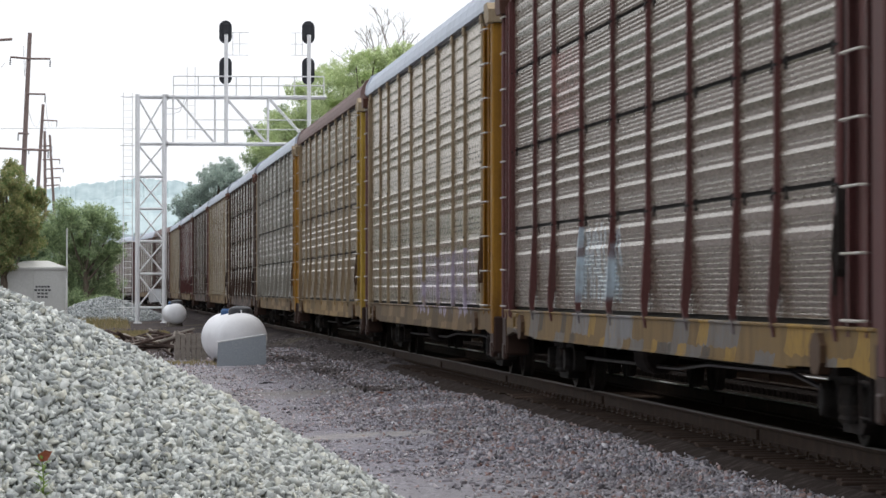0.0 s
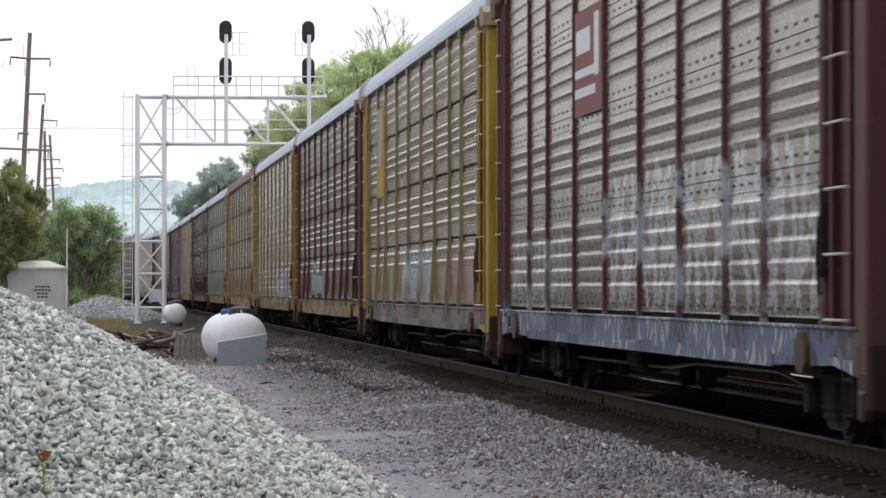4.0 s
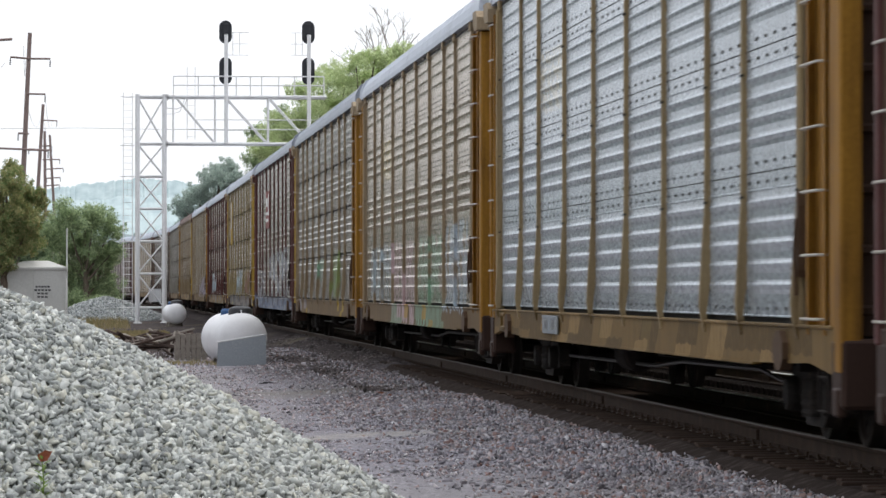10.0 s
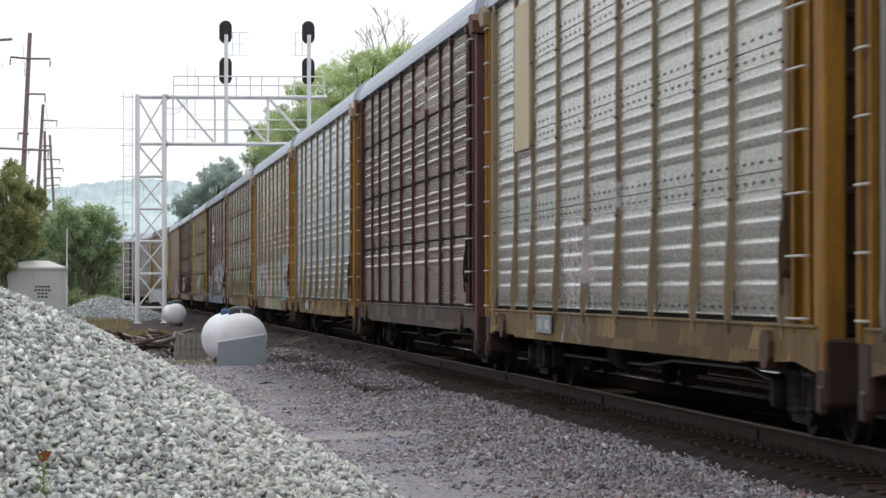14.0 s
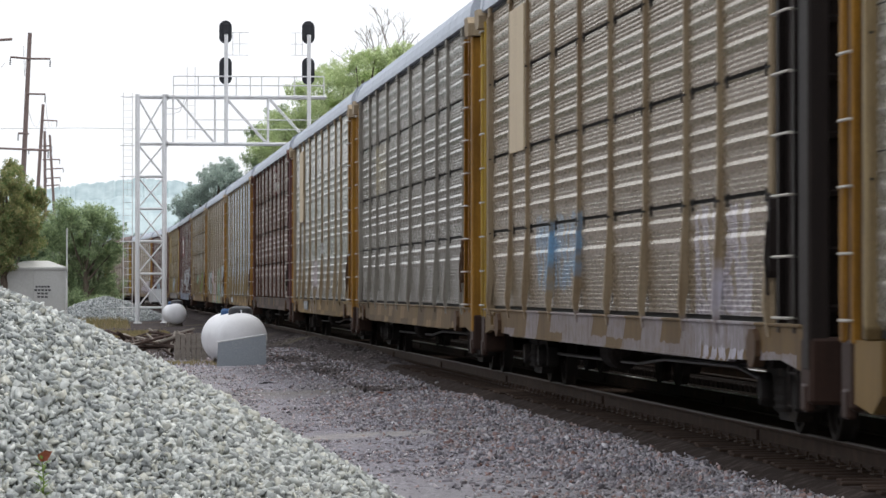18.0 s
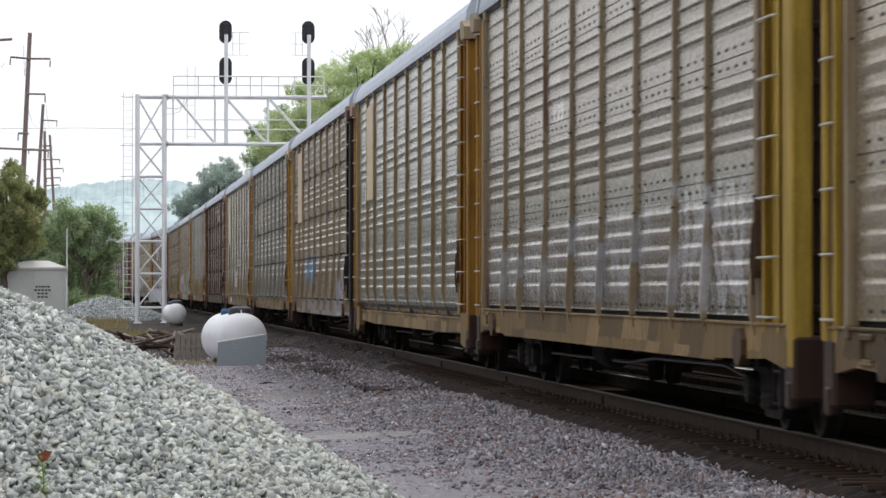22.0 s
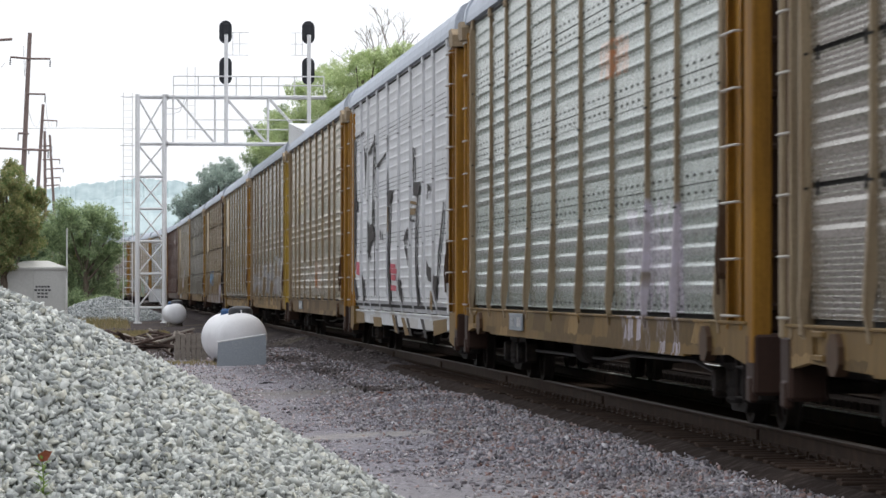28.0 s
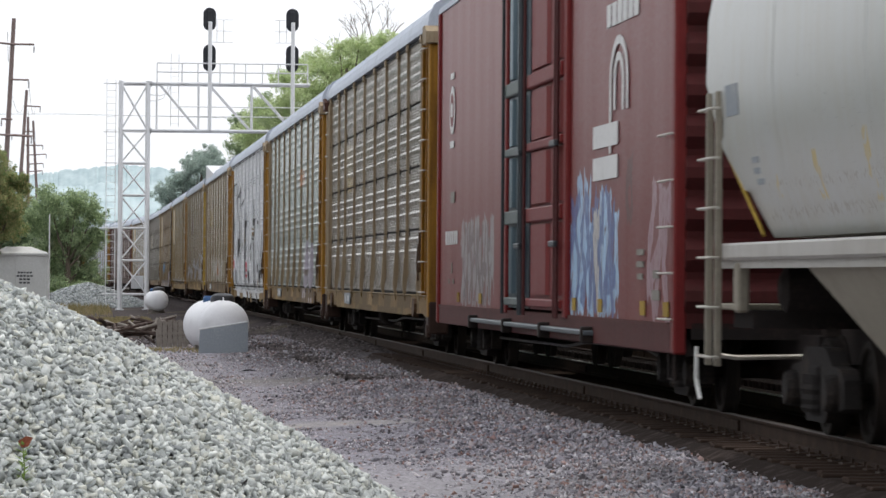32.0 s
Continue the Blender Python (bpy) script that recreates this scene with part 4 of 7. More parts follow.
def leaf_cloud(name, blobs, count, size, seed):
    """Small leaves, two triangles each, gathered in uneven clumps: blobs of (x, y, z, radius, flatness)."""
    r = np.random.default_rng(seed)
    sub = []
    for x, y, z, rad, flat in blobs:
        for _ in range(70):
            a = r.normal(size=3)
            a /= np.linalg.norm(a)
            q = r.uniform(0.15, 1.16)
            sub.append((x + a[0] * rad * q, y + a[1] * rad * q, z + a[2] * rad * q * flat, rad * r.uniform(0.13, 0.34)))
    sub = np.array(sub)
    w = sub[:, 3] ** 2
    pick = r.choice(len(sub), count, p=w / w.sum())
    a = r.normal(size=(count, 3))
    a /= np.linalg.norm(a, axis=1, keepdims=True)
    c = sub[pick, :3] + a * (sub[pick, 3] * r.uniform(0.1, 1.0, count) ** 0.5 * r.uniform(0.7, 1.35, count))[:, None]
    n = a + 0.7 * r.normal(size=(count, 3))
    n /= np.linalg.norm(n, axis=1, keepdims=True)
    t = np.cross(n, r.normal(size=(count, 3)))
    t /= np.linalg.norm(t, axis=1, keepdims=True)
    b = np.cross(n, t)
    s = (size * r.uniform(0.6, 1.4, count))[:, None]
    v = np.stack([c - t * s, c - b * s * 0.45 + n * s * 0.12, c + t * s, c + b * s * 0.45 + n * s * 0.12], 1).reshape(-1, 3)
    me = bpy.data.meshes.new(name)
    me.vertices.add(count * 4)
    me.vertices.foreach_set("co", v.reshape(-1).astype(np.float32))
    me.loops.add(count * 4)
    me.loops.foreach_set("vertex_index", np.arange(count * 4, dtype=np.int32))
    me.polygons.add(count)
    me.polygons.foreach_set("loop_start", np.arange(0, count * 4, 4, dtype=np.int32))
    me.materials.append(None)
    me.update(calc_edges=True)
    return me


def tree(name, x, y, blobs, leaves, count, size, words, seed, trunk_r=0.22):
    """A tapered trunk, a limb to every clump, and a crown of small leaves."""
    lead = thing(name, None, None, words, "tree" if name == "tree" else "shrub", "trees and bushes by the line", m=pose(x, y, 0))
    top = max(b[2] for b in blobs)
    part("trunk", Geo().tube([(0, 0, -0.1), (0.1, 0, top * 0.3), (-0.05, 0.1, top * 0.6), (0.05, 0, top * 0.9)], trunk_r, 8, r1=trunk_r * 0.3), bark, lead)
    for bx, by, bz, rad, _ in blobs:
        h = max(bz - rad * 1.2, top * 0.18)
        part("limb", Geo().tube([(0, 0, h * 0.6), (bx * 0.5, by * 0.5, h * 0.9), (bx, by, bz)], trunk_r * 0.45, 6, r1=trunk_r * 0.08), bark, lead)
    part("crown", leaf_cloud("crown", blobs, count, size, seed), leaves, lead)
    return lead


def blobs_for(outline, d, depth, base):
    """Clumps from (grid x, grid y, radius in grid steps), relative to base."""
    u = d / 7185.0
    return [((a - 190) * u - base, random.uniform(-depth, depth), 1.7 + (512 - b) * u, r * u, 0.85) for a, b, r in outline]


def planted(name, a, d, outline, leaves, count, size, words, seed, depth=1.5, trunk_r=0.22):
    base = (a - 190) * d / 7185.0
    tree(name, base, d, blobs_for(outline, d, depth, base), leaves, count, size, words, seed, trunk_r)


planted("bush", 150, 235, [(120, 385, 40), (165, 390, 40), (195, 410, 28), (140, 440, 48), (185, 460, 36), (110, 470, 45), (150, 505, 45), (190, 510, 30), (95, 410, 36), (205, 440, 18), (150, 545, 40), (190, 545, 30), (112, 540, 40)], leaf_green, 80000, 0.062, "large leafy green bush behind the equipment shed", 3)
planted("bush", 60, 245, [(70, 420, 40), (40, 450, 45), (20, 490, 40), (75, 480, 42), (100, 500, 35)], leaf_dark, 45000, 0.07, "dark green bush behind the equipment shed", 5)
planted("tree", 5, 150, [(10, 330, 36), (40, 350, 34), (62, 345, 20), (20, 385, 44), (55, 395, 34), (10, 425, 40), (48, 430, 28), (72, 360, 14), (22, 300, 18), (5, 460, 26)], needle, 70000, 0.042, "pine with green and browning needles", 8, 1.0, 0.16)
planted("tree", 640, 235, [(600, 150, 42), (655, 135, 42), (690, 115, 38), (640, 180, 52), (575, 190, 40), (700, 160, 36), (540, 215, 45), (500, 235, 40), (475, 260, 32), (610, 230, 55), (530, 165, 26), (725, 95, 20), (560, 135, 20), (680, 200, 45), (700, 95, 24), (660, 105, 24), (625, 112, 24), (590, 128, 22)], leaf_paled, 110000, 0.058, "tall yellow-green tree behind the train", 11, 2.5, 0.3)
planted("tree", 500, 260, [(470, 250, 30), (500, 215, 34), (530, 240, 40), (455, 285, 26), (495, 280, 36), (445, 235, 14), (540, 290, 40)], leaf_green, 45000, 0.065, "green tree behind the signal arm", 12, 2.0, 0.25)
planted("tree", 385, 330, [(400, 300, 24), (375, 320, 26), (345, 345, 24), (410, 335, 30), (320, 365, 20), (375, 365, 34), (420, 320, 20), (340, 385, 28), (390, 390, 30)], leaf_hazy, 50000, 0.085, "rounded tree beyond the signal bridge, paled as haze", 15, 2.5, 0.3)
planted("bush", 240, 420, [(250, 440, 26), (225, 455, 26), (275, 445, 24), (300, 430, 22), (205, 450, 24), (320, 410, 20)], leaf_far, 14000, 0.17, "green thicket along the far track, haze painted in", 16, 3.0)

undergrowth_ma = leaf_material("undergrowth leaves", (0.022, 0.036, 0.016), (0.055, 0.07, 0.032))
# undergrowth added on the far side of the second track, darkening under the cars
thing("undergrowth", leaf_cloud("undergrowth", [(14.6 + 0.6 * math.sin(k), 8 + 1.9 * k, (0.2, 0.5)[k % 2], 1.0, 0.5) for k in range(100)], 30000, 0.22, 31), undergrowth_ma, "dense dark undergrowth added beyond the second track", "undergrowth", kind="stuff")

# unseen woods added to block light: beside, behind the camera, beyond the second track
wood_ma = leaf_material("woodland leaves", (0.04, 0.065, 0.03), (0.11, 0.15, 0.065))
thing("thicket", leaf_cloud("thicket", [(-25 + 3 * math.sin(k * 2.1), 96 + 2.6 * k, (1.0, 2.5, 4.0)[k % 3], 2.8, 1.0) for k in range(84)] + [(-11.5 + math.sin(k * 2.1), -22 + 2.0 * k, (1.5, 3.8, 6.0)[k % 3], 2.6, 1.0) for k in range(58)], 90000, 0.36, 32), wood_ma, "unseen woods added opposite the train to block light", "woods", kind="stuff")
thing("thicket", leaf_cloud("thicket", [(16.8 + 0.8 * math.sin(k * 2.3), 4 + 2.6 * k, (4.6, 6.6, 8.2)[k % 3], 2.4, 1.0) for k in range(72)], 40000, 0.32, 34), wood_ma, "woods added behind the train to block light", "woods", kind="stuff")
thing("thicket", leaf_cloud("thicket", [(-34 + 5.0 * k, -36 + 3 * math.sin(k * 1.7), (2.0, 5.5, 8.5)[k % 3], 3.8, 1.0) for k in range(20)], 12000, 0.55, 33), wood_ma, "unseen woods added behind the camera to block light", "woods", kind="stuff")

bare = thing("bare_tree", None, None, "leafless grey tree top above the green trees", "tree", m=pose((680 - 190) * 250 / 7185, 250, 0))
rnd = random.Random(9)


def branch(p, d, ln, r, depth):
    q = p + d * ln
    part("branch", Geo().tube([p, (p + q) / 2 + Vector((rnd.uniform(-1, 1), rnd.uniform(-1, 1), 0)) * ln * 0.06, q], r, 5, r1=r * 0.55), bark, bare)
    if depth:
        for _ in range(3):
            e = (d + Vector((rnd.uniform(-0.75, 0.75), rnd.uniform(-0.75, 0.75), rnd.uniform(-0.1, 0.45)))).normalized()
            branch(p + d * ln * rnd.uniform(0.6, 1.0), e, ln * rnd.uniform(0.55, 0.75), r * 0.55, depth - 1)


branch(Vector((0, 0, 0)), Vector((0.02, 0, 1)), 13.3, 0.2, 0)
branch(Vector((0.25, 0, 13.0)), Vector((0, 0, 1)), 2.9, 0.085, 4)
for tilt, ln, low in ((0.7, 2.0, 13.2), (-0.75, 2.1, 13.0), (1.1, 1.7, 12.6), (-1.2, 1.8, 12.7), (0.35, 2.4, 13.4), (0.9, 2.2, 13.6), (1.25, 2.0, 13.9), (-0.4, 2.2, 13.8)):
    branch(Vector((0.15, 0, low)), Vector((math.sin(tilt), 0, math.cos(tilt))), ln, 0.055, 3)

grass_ma = leaf_material("dry grass", (0.14, 0.14, 0.05), (0.36, 0.28, 0.15))


def grass(words, x0, x1, y0, y1, count, tall, seed):
    r = np.random.default_rng(seed)
    g = Geo()
    for _ in range(count):
        x, y, h = r.uniform(x0, x1), r.uniform(y0, y1), tall * r.uniform(0.4, 1.0)
        dx, dy = r.normal() * 0.25 * h, r.normal() * 0.25 * h
        z = ground_z(x, y) - 0.02
        g.add([(x - 0.012, y, z), (x + 0.012, y, z), (x + dx * 0.5 + 0.008, y + dy * 0.5, z + h * 0.6), (x + dx, y + dy, z + h)], [(0, 1, 2, 3)])
    thing("grass", g, grass_ma, words, "grass", kind="stuff")


grass("dry brown and green grass by the scrap", 0.0, 2.3, 128, 160, 3400, 0.18, 21)
grass("short dry grass round the tank and crate", 1.2, 3.3, 89.5, 95, 420, 0.12, 22)
grass("weeds at the foot of the bushes", -9, 1.0, 170, 232, 5000, 0.4, 23)

weed_green = leaf_material("weed leaves", (0.12, 0.22, 0.04), (0.26, 0.36, 0.09))
weed_red = surface("red leaf", (0.30, 0.08, 0.04), (0.22, 0.10, 0.05), 0.7, 0.0, 8.0)
wx, wy = (76 - 190) * 24.4 / 7185, 24.4
wz = pile_z(wx, wy, *PILE, 2.10)
weed = thing("weed", None, None, "small green weed with a red leaf on the gravel heap", "weed", m=pose(wx, wy, wz - 0.02))
part("stem", Geo().tube([(0.0, 0, -0.05), (0.01, 0, 0.12), (-0.005, 0, 0.28)], 0.006, 6, r1=0.003), weed_green, weed)
for k in range(16):
    z, a = 0.03 + k * 0.0145, k * 2.4
    part("leaf", Geo().add([(0, 0, 0), (0.025, 0.012, 0.02), (0.065, 0, 0.035), (0.025, -0.012, 0.02)], [(0, 1, 2, 3)]), weed_green, weed, "", pose(0, 0, z, 0, 0, math.degrees(a)))
part("red_leaf", Geo().add([(0, -0.01, 0), (0.05, -0.02, 0.03), (0.09, 0, 0.02), (0.06, 0, -0.035), (0.02, 0, -0.04)], [(0, 1, 2, 3, 4)]), weed_red, weed, "red leaf", pose(-0.03, -0.01, 0.28))

# ---- utility poles and wires ----
# The brown is lightened to paint haze over the poles.
pole_wood = surface("pole wood paled as haze", (0.24, 0.18, 0.165), (0.17, 0.13, 0.12), 0.85, 0.0, 3.0, (4, 4, 1))
glass_grey = surface("insulator", (0.4, 0.4, 0.42), (0.3, 0.3, 0.3), 0.3, 0.0, 5.0)
wire_ma = surface("wire", (0.12, 0.12, 0.13), (0.2, 0.2, 0.2), 0.5, 0.3, 5.0)
POLES = []


def utility_pole(a, top, d, lean, arms, words):
    u = d / 7185.0
    x, h = (a - 190) * u, 1.7 + (512 - top) * u
    lead = thing("utility_pole", None, None, words, "utility pole", "utility poles", m=pose(x, d, 0, 0, lean, 0))
    part("pole", Geo().tube([(0, 0, -0.3), (0, 0, h)], 0.2, 12, r1=0.13), pole_wood, lead)
    for b, l, r, tilt in arms:
        z = 1.7 + (512 - b) * u
        arm = part("crossarm", Geo().tube([(-l * u, 0, z + tilt * l * u), (0, -0.16, z), (r * u, 0, z + tilt * r * u)], 0.065, 6), pole_wood, lead)
        for e in (-l * u, r * u):
            if abs(e) > 0.3:
                part("insulator", Geo().lathe([(0.03, -0.45), (0.06, -0.4), (0.03, -0.34), (0.06, -0.28), (0.03, -0.22), (0.06, -0.16), (0.02, 0.0)], 8, "z", pose(e, 0, z)), glass_grey, arm)
                POLES.append((x + e, d, z - 0.4))
    return lead


utility_pole(31, 60, 250, 2.6, [(106, 32, 38, 0.05), (168, 2, 32, 0.03), (238, 12, 6, 0.0), (266, 46, 42, 0.0)], "tall brown wooden utility pole with slanted crossarms")
utility_pole(55, 186, 340, 3.5, [(214, 2, 26, 0.02), (266, 20, 20, 0)], "wooden utility pole with one crossarm")
utility_pole(82, 234, 400, -0.4, [(260, 8, 12, 0), (284, 4, 26, 0)], "distant wooden utility pole")
utility_pole(106, 240, 440, -3.3, [(300, 14, 20, 0), (316, 10, 14, 0), (329, 12, 12, 0)], "distant leaning wooden utility pole")
thing("utility_pole", None, None, "wooden utility pole with a crossarm, mostly out of view", "utility pole", "utility poles", m=pose((-40 - 190) * 200 / 7185, 200, 0))
near_pole = bpy.data.objects["utility_pole.004"]
part("pole", Geo().tube([(0, 0, -0.3), (0, 0, 15.6)], 0.2, 12, r1=0.14), pole_wood, near_pole)
part("crossarm", Geo().tube([(-1.8, 0, 13.75), (0, -0.17, 13.8), (1.75, 0, 13.95)], 0.07, 6), pole_wood, near_pole)
for a0, a1 in (((-5.0, 250, 15.7), (-4.1, 200, 13.6)), ((-6.2, 250, 15.6), (-8.2, 200, 13.4)), ((-5.0, 250, 13.6), (-5.6, 340, 15.8)), ((-3.8, 250, 13.5), (-4.6, 340, 15.7)), ((-5.2, 340, 15.5), (-5.8, 400, 16.0))):
    p, q = Vector(a0), Vector(a1)
    thing("wire", Geo().tube([p.lerp(q, k / 8) - Vector((0, 0, 1.2 * (1 - (k / 4 - 1) ** 2))) for k in range(9)], 0.012, 5), wire_ma, "thin overhead wire between utility poles", "wire", "overhead wires")
thing("wire", Geo().tube([(-14, 300, 13.4), (-2, 300, 13.55), (10, 300, 13.4), (22, 300, 13.7)], 0.014, 5), wire_ma, "thin overhead wire crossing the tracks", "wire", "overhead wires")

# ---- hills with painted haze ----
hill_ma, hill_nt, hill_bsdf = material("wooded hills with painted haze")
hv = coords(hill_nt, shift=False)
# Haze is put into the colour: pale blue-green, with a faint glow.
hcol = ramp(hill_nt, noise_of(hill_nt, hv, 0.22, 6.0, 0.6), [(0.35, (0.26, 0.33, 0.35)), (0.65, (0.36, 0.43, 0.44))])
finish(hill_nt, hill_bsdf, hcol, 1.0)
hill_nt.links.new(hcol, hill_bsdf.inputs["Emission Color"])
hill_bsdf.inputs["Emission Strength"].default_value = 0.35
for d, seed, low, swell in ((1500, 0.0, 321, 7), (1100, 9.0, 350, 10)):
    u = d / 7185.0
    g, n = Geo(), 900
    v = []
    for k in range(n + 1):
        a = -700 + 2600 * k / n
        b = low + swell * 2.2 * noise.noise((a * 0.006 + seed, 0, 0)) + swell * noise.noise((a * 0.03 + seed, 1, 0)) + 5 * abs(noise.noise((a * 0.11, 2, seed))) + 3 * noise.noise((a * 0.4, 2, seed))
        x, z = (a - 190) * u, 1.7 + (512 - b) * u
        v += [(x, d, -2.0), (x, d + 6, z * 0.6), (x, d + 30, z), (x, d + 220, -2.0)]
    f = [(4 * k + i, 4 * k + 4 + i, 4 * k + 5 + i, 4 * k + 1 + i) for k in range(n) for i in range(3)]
    thing("backdrop", g.add(v, f).mesh("backdrop", True), hill_ma, "pale wooded hills, haze painted in with a faint glow", "hills", kind="structure")


# ---- autorack cars: local y points forward, -x is the side towards the camera, z = 0 a hand below the rail head ----
EAVE, ROWS = 5.32, (1.12, 2.17, 3.21, 4.26, 5.32)
BAYS = (2.8, 2.1, 2.85, 2.85, 2.85, 2.85, 2.85, 2.15, 2.7)
REAR, FRONT, BACK = -11.65, 12.35, -13.65
POSTS = [REAR + sum(BAYS[:k]) for k in range(len(BAYS) + 1)]


def ribbed(w, h, kind, row):
    """One side sheet w x h: its lower edge at z = 0, its face towards -x, ribs that run along."""
    g, prof = Geo(), []
    if kind == "slat":                                     # bold ribs, fine ridges all between them and alone below
        bold = [h * q for q in ((0.22, 0.38, 0.54, 0.70) if row else (0.62, 0.78))]
        z, fine = 0.0, 0.047
        prof.append((0.0, 0.0))
        while z < h - 0.085:
            hit = [b for b in bold if z <= b < z + fine]
            if hit:                                         # leans out, and turns back in a narrow ledge
                prof += [(-0.004, z + 0.004), (-0.014, z + 0.052), (-0.016, z + 0.064), (-0.006, z + 0.092), (-0.003, z + 0.10)]
                z += 0.104
            else:
                prof += [(0.003, z + 0.003), (-0.0065, z + 0.026), (-0.007, z + 0.033), (0.003, z + 0.041)]
                z += fine
        prof += [(-0.002, h - 0.042), (0.0, h - 0.04)]
    else:                                                  # a flat perforated strip below, ribs above
        z = 0.34 if row else 0.16
        prof += [(-0.014, 0.0), (-0.014, 0.01), (-0.003, 0.018), (-0.003, z)]
        n = 4 if row else 5
        step = (h - z - 0.02) / n
        for k in range(n):
            prof += [(-0.003, z + 0.16 * step), (-0.008, z + 0.38 * step), (-0.016, z + 0.54 * step), (-0.0175, z + 0.59 * step), (-0.017, z + 0.62 * step), (-0.004, z + 0.745 * step), (-0.002, z + 0.84 * step)]
            z += step
        prof += [(0.0, h)]
    g.sheet(prof, 0.03, w - 0.03, 0.02, rows=((0.0, 0.35), (0.03, 0.8), (0.08, 0.97), (0.25, 1.0), (0.5, 1.04), (0.75, 1.0), (0.92, 0.97), (0.97, 0.8), (1.0, 0.35)))
    first = len(g.f)
    if kind == "perforated":
        for r in range(2 if row else 1):                    # slots in short runs of three
            for k in range(int(w / 0.46)):
                y, z = 0.30 + k * 0.46 + 0.08 * (r % 2), (0.07, 0.235)[r]
                if y < w - 0.15:
                    g.add([(-0.0055, y - 0.085, z), (-0.0055, y - 0.055, z - 0.014), (-0.0055, y + 0.055, z - 0.014), (-0.0055, y + 0.085, z),
                           (-0.0055, y + 0.055, z + 0.014), (-0.0055, y - 0.055, z + 0.014)], [(0, 1, 2, 3, 4, 5)])
        if row:                                             # the lap joint along the middle of the strip
            g.box(-0.008, -0.002, 0.05, w - 0.05, 0.148, 0.156)
    else:
        for y in (0.35, w - 0.35):                          # clips across the joint
            g.box(-0.016, 0.0, y - 0.02, y + 0.02, h - 0.10, h + 0.01)
    me = g.mesh("side_sheet", slots=2)
    for p in me.polygons[first:]:
        p.material_index = 1
    return me


def post_mesh(foot):
    """An upright; its foot is kicked out, straight or bent inwards."""
    top = EAVE - 0.02
    prof = {"kick": [(0.02, top), (-0.032, top), (-0.035, 2.12), (-0.088, 1.24), (-0.084, 1.17), (-0.048, 0.96), (0.0, 0.96), (-0.025, 1.13), (0.02, 1.5)],
            "straight": [(0.02, top), (-0.032, top), (-0.036, 1.06), (-0.03, 0.97), (0.02, 0.97)],
            "low": [(0.02, top), (-0.036, top), (-0.05, 1.30), (0.055, 0.90), (0.12, 0.90), (0.02, 1.28)]}[foot]
    g = Geo().prism(prof, -0.048, 0.048)
    g.box(-0.05, 0.0, -0.12, 0.12, top - 0.13, top + 0.02, 0.01)
    first = len(g.f)
    for z in ROWS[1:4]:
        g.box(-0.044, -0.02, -0.06, 0.06, z - 0.052, z - 0.034)
    me = g.mesh("post", slots=2)
    for p in me.polygons[first:]:
        p.material_index = 1
    return me


def roof_mesh():
    prof = [(1.53, 5.30), (1.53, 5.38), (1.50, 5.52), (1.40, 5.68), (1.2, 5.80), (0.9, 5.88), (0.5, 5.93), (0, 5.95)]
    prof += [(-a, b) for a, b in reversed(prof[:-1])]
    g = Geo().prism(prof, -13.35, 13.35)
    for k in range(24):                                    # standing seams
        y = -12.9 + k * 1.12
        up = [(a * 1.001, b + 0.004) for a, b in prof]
        g.prism(up, y - 0.02, y + 0.02)
    return g.mesh("roof")


def roof_end_mesh():
    """The stiff hood over an end door."""
    prof = [(1.50, 5.16), (1.545, 5.34), (1.52, 5.52), (1.42, 5.71), (1.2, 5.83), (0.9, 5.91), (0, 5.98), (-0.9, 5.91), (-1.2, 5.83), (-1.42, 5.71), (-1.52, 5.52), (-1.545, 5.34), (-1.50, 5.16)]
    return Geo().prism(prof, -0.16, 0.16).mesh("roof_hood")


def truck_meshes():
    """Bolster, side frame with its spring group, and wheelset of a freight truck; z = 0 on the rail head."""
    bol = Geo().box(-1.1, 1.1, -0.22, 0.22, 0.42, 0.68, 0.03)
    frame_prof = [(-1.22, 0.36), (-1.22, 0.58), (-1.05, 0.66), (-0.72, 0.68), (-0.42, 0.82), (0.42, 0.82), (0.72, 0.68), (1.05, 0.66), (1.22, 0.58), (1.22, 0.36),
                  (1.05, 0.33), (0.72, 0.46), (0.40, 0.22), (-0.40, 0.22), (-0.72, 0.46), (-1.05, 0.33)]
    sf = Geo().prism(frame_prof, -0.07, 0.07, "x")
    for k in (-0.16, 0.0, 0.16):
        sf.lathe([(0.06, 0.30), (0.075, 0.33), (0.06, 0.36), (0.075, 0.40), (0.06, 0.44), (0.075, 0.48), (0.06, 0.52), (0.06, 0.6)], 8, m=Matrix.Translation((-0.09, k, 0)))
    for k in (-0.89, 0.89):                                # axle boxes
        sf.lathe([(0.13, -0.17), (0.15, -0.12), (0.15, 0.09)], 12, "x", Matrix.Translation((0, k, 0.465)))
    ws = Geo().lathe([(0.075, -1.0), (0.08, 1.0)], 12, "x")
    for s in (-1, 1):
        ws.lathe([(0.12, s * 0.66), (0.33, s * 0.70), (0.35, s * 0.685), (0.426, s * 0.685), (0.426, s * 0.705), (0.407, s * 0.72), (0.40, s * 0.82), (0.35, s * 0.82), (0.33, s * 0.78), (0.12, s * 0.80)], 28, "x")
        for k in range(6):
            a = k * 1.0472
            ws.lathe([(0.03, s * 0.76), (0.03, s * 0.80)], 6, "x", Matrix.Translation((0, 0.24 * math.cos(a), 0.24 * math.sin(a))))
    return bol.mesh("truck"), sf.mesh("side_frame"), ws.mesh("wheelset", True)


TRUCK, SIDE_FRAME, WHEELSET = truck_meshes()
WHEELS = []
AXLE = RAIL - BASE + 0.40


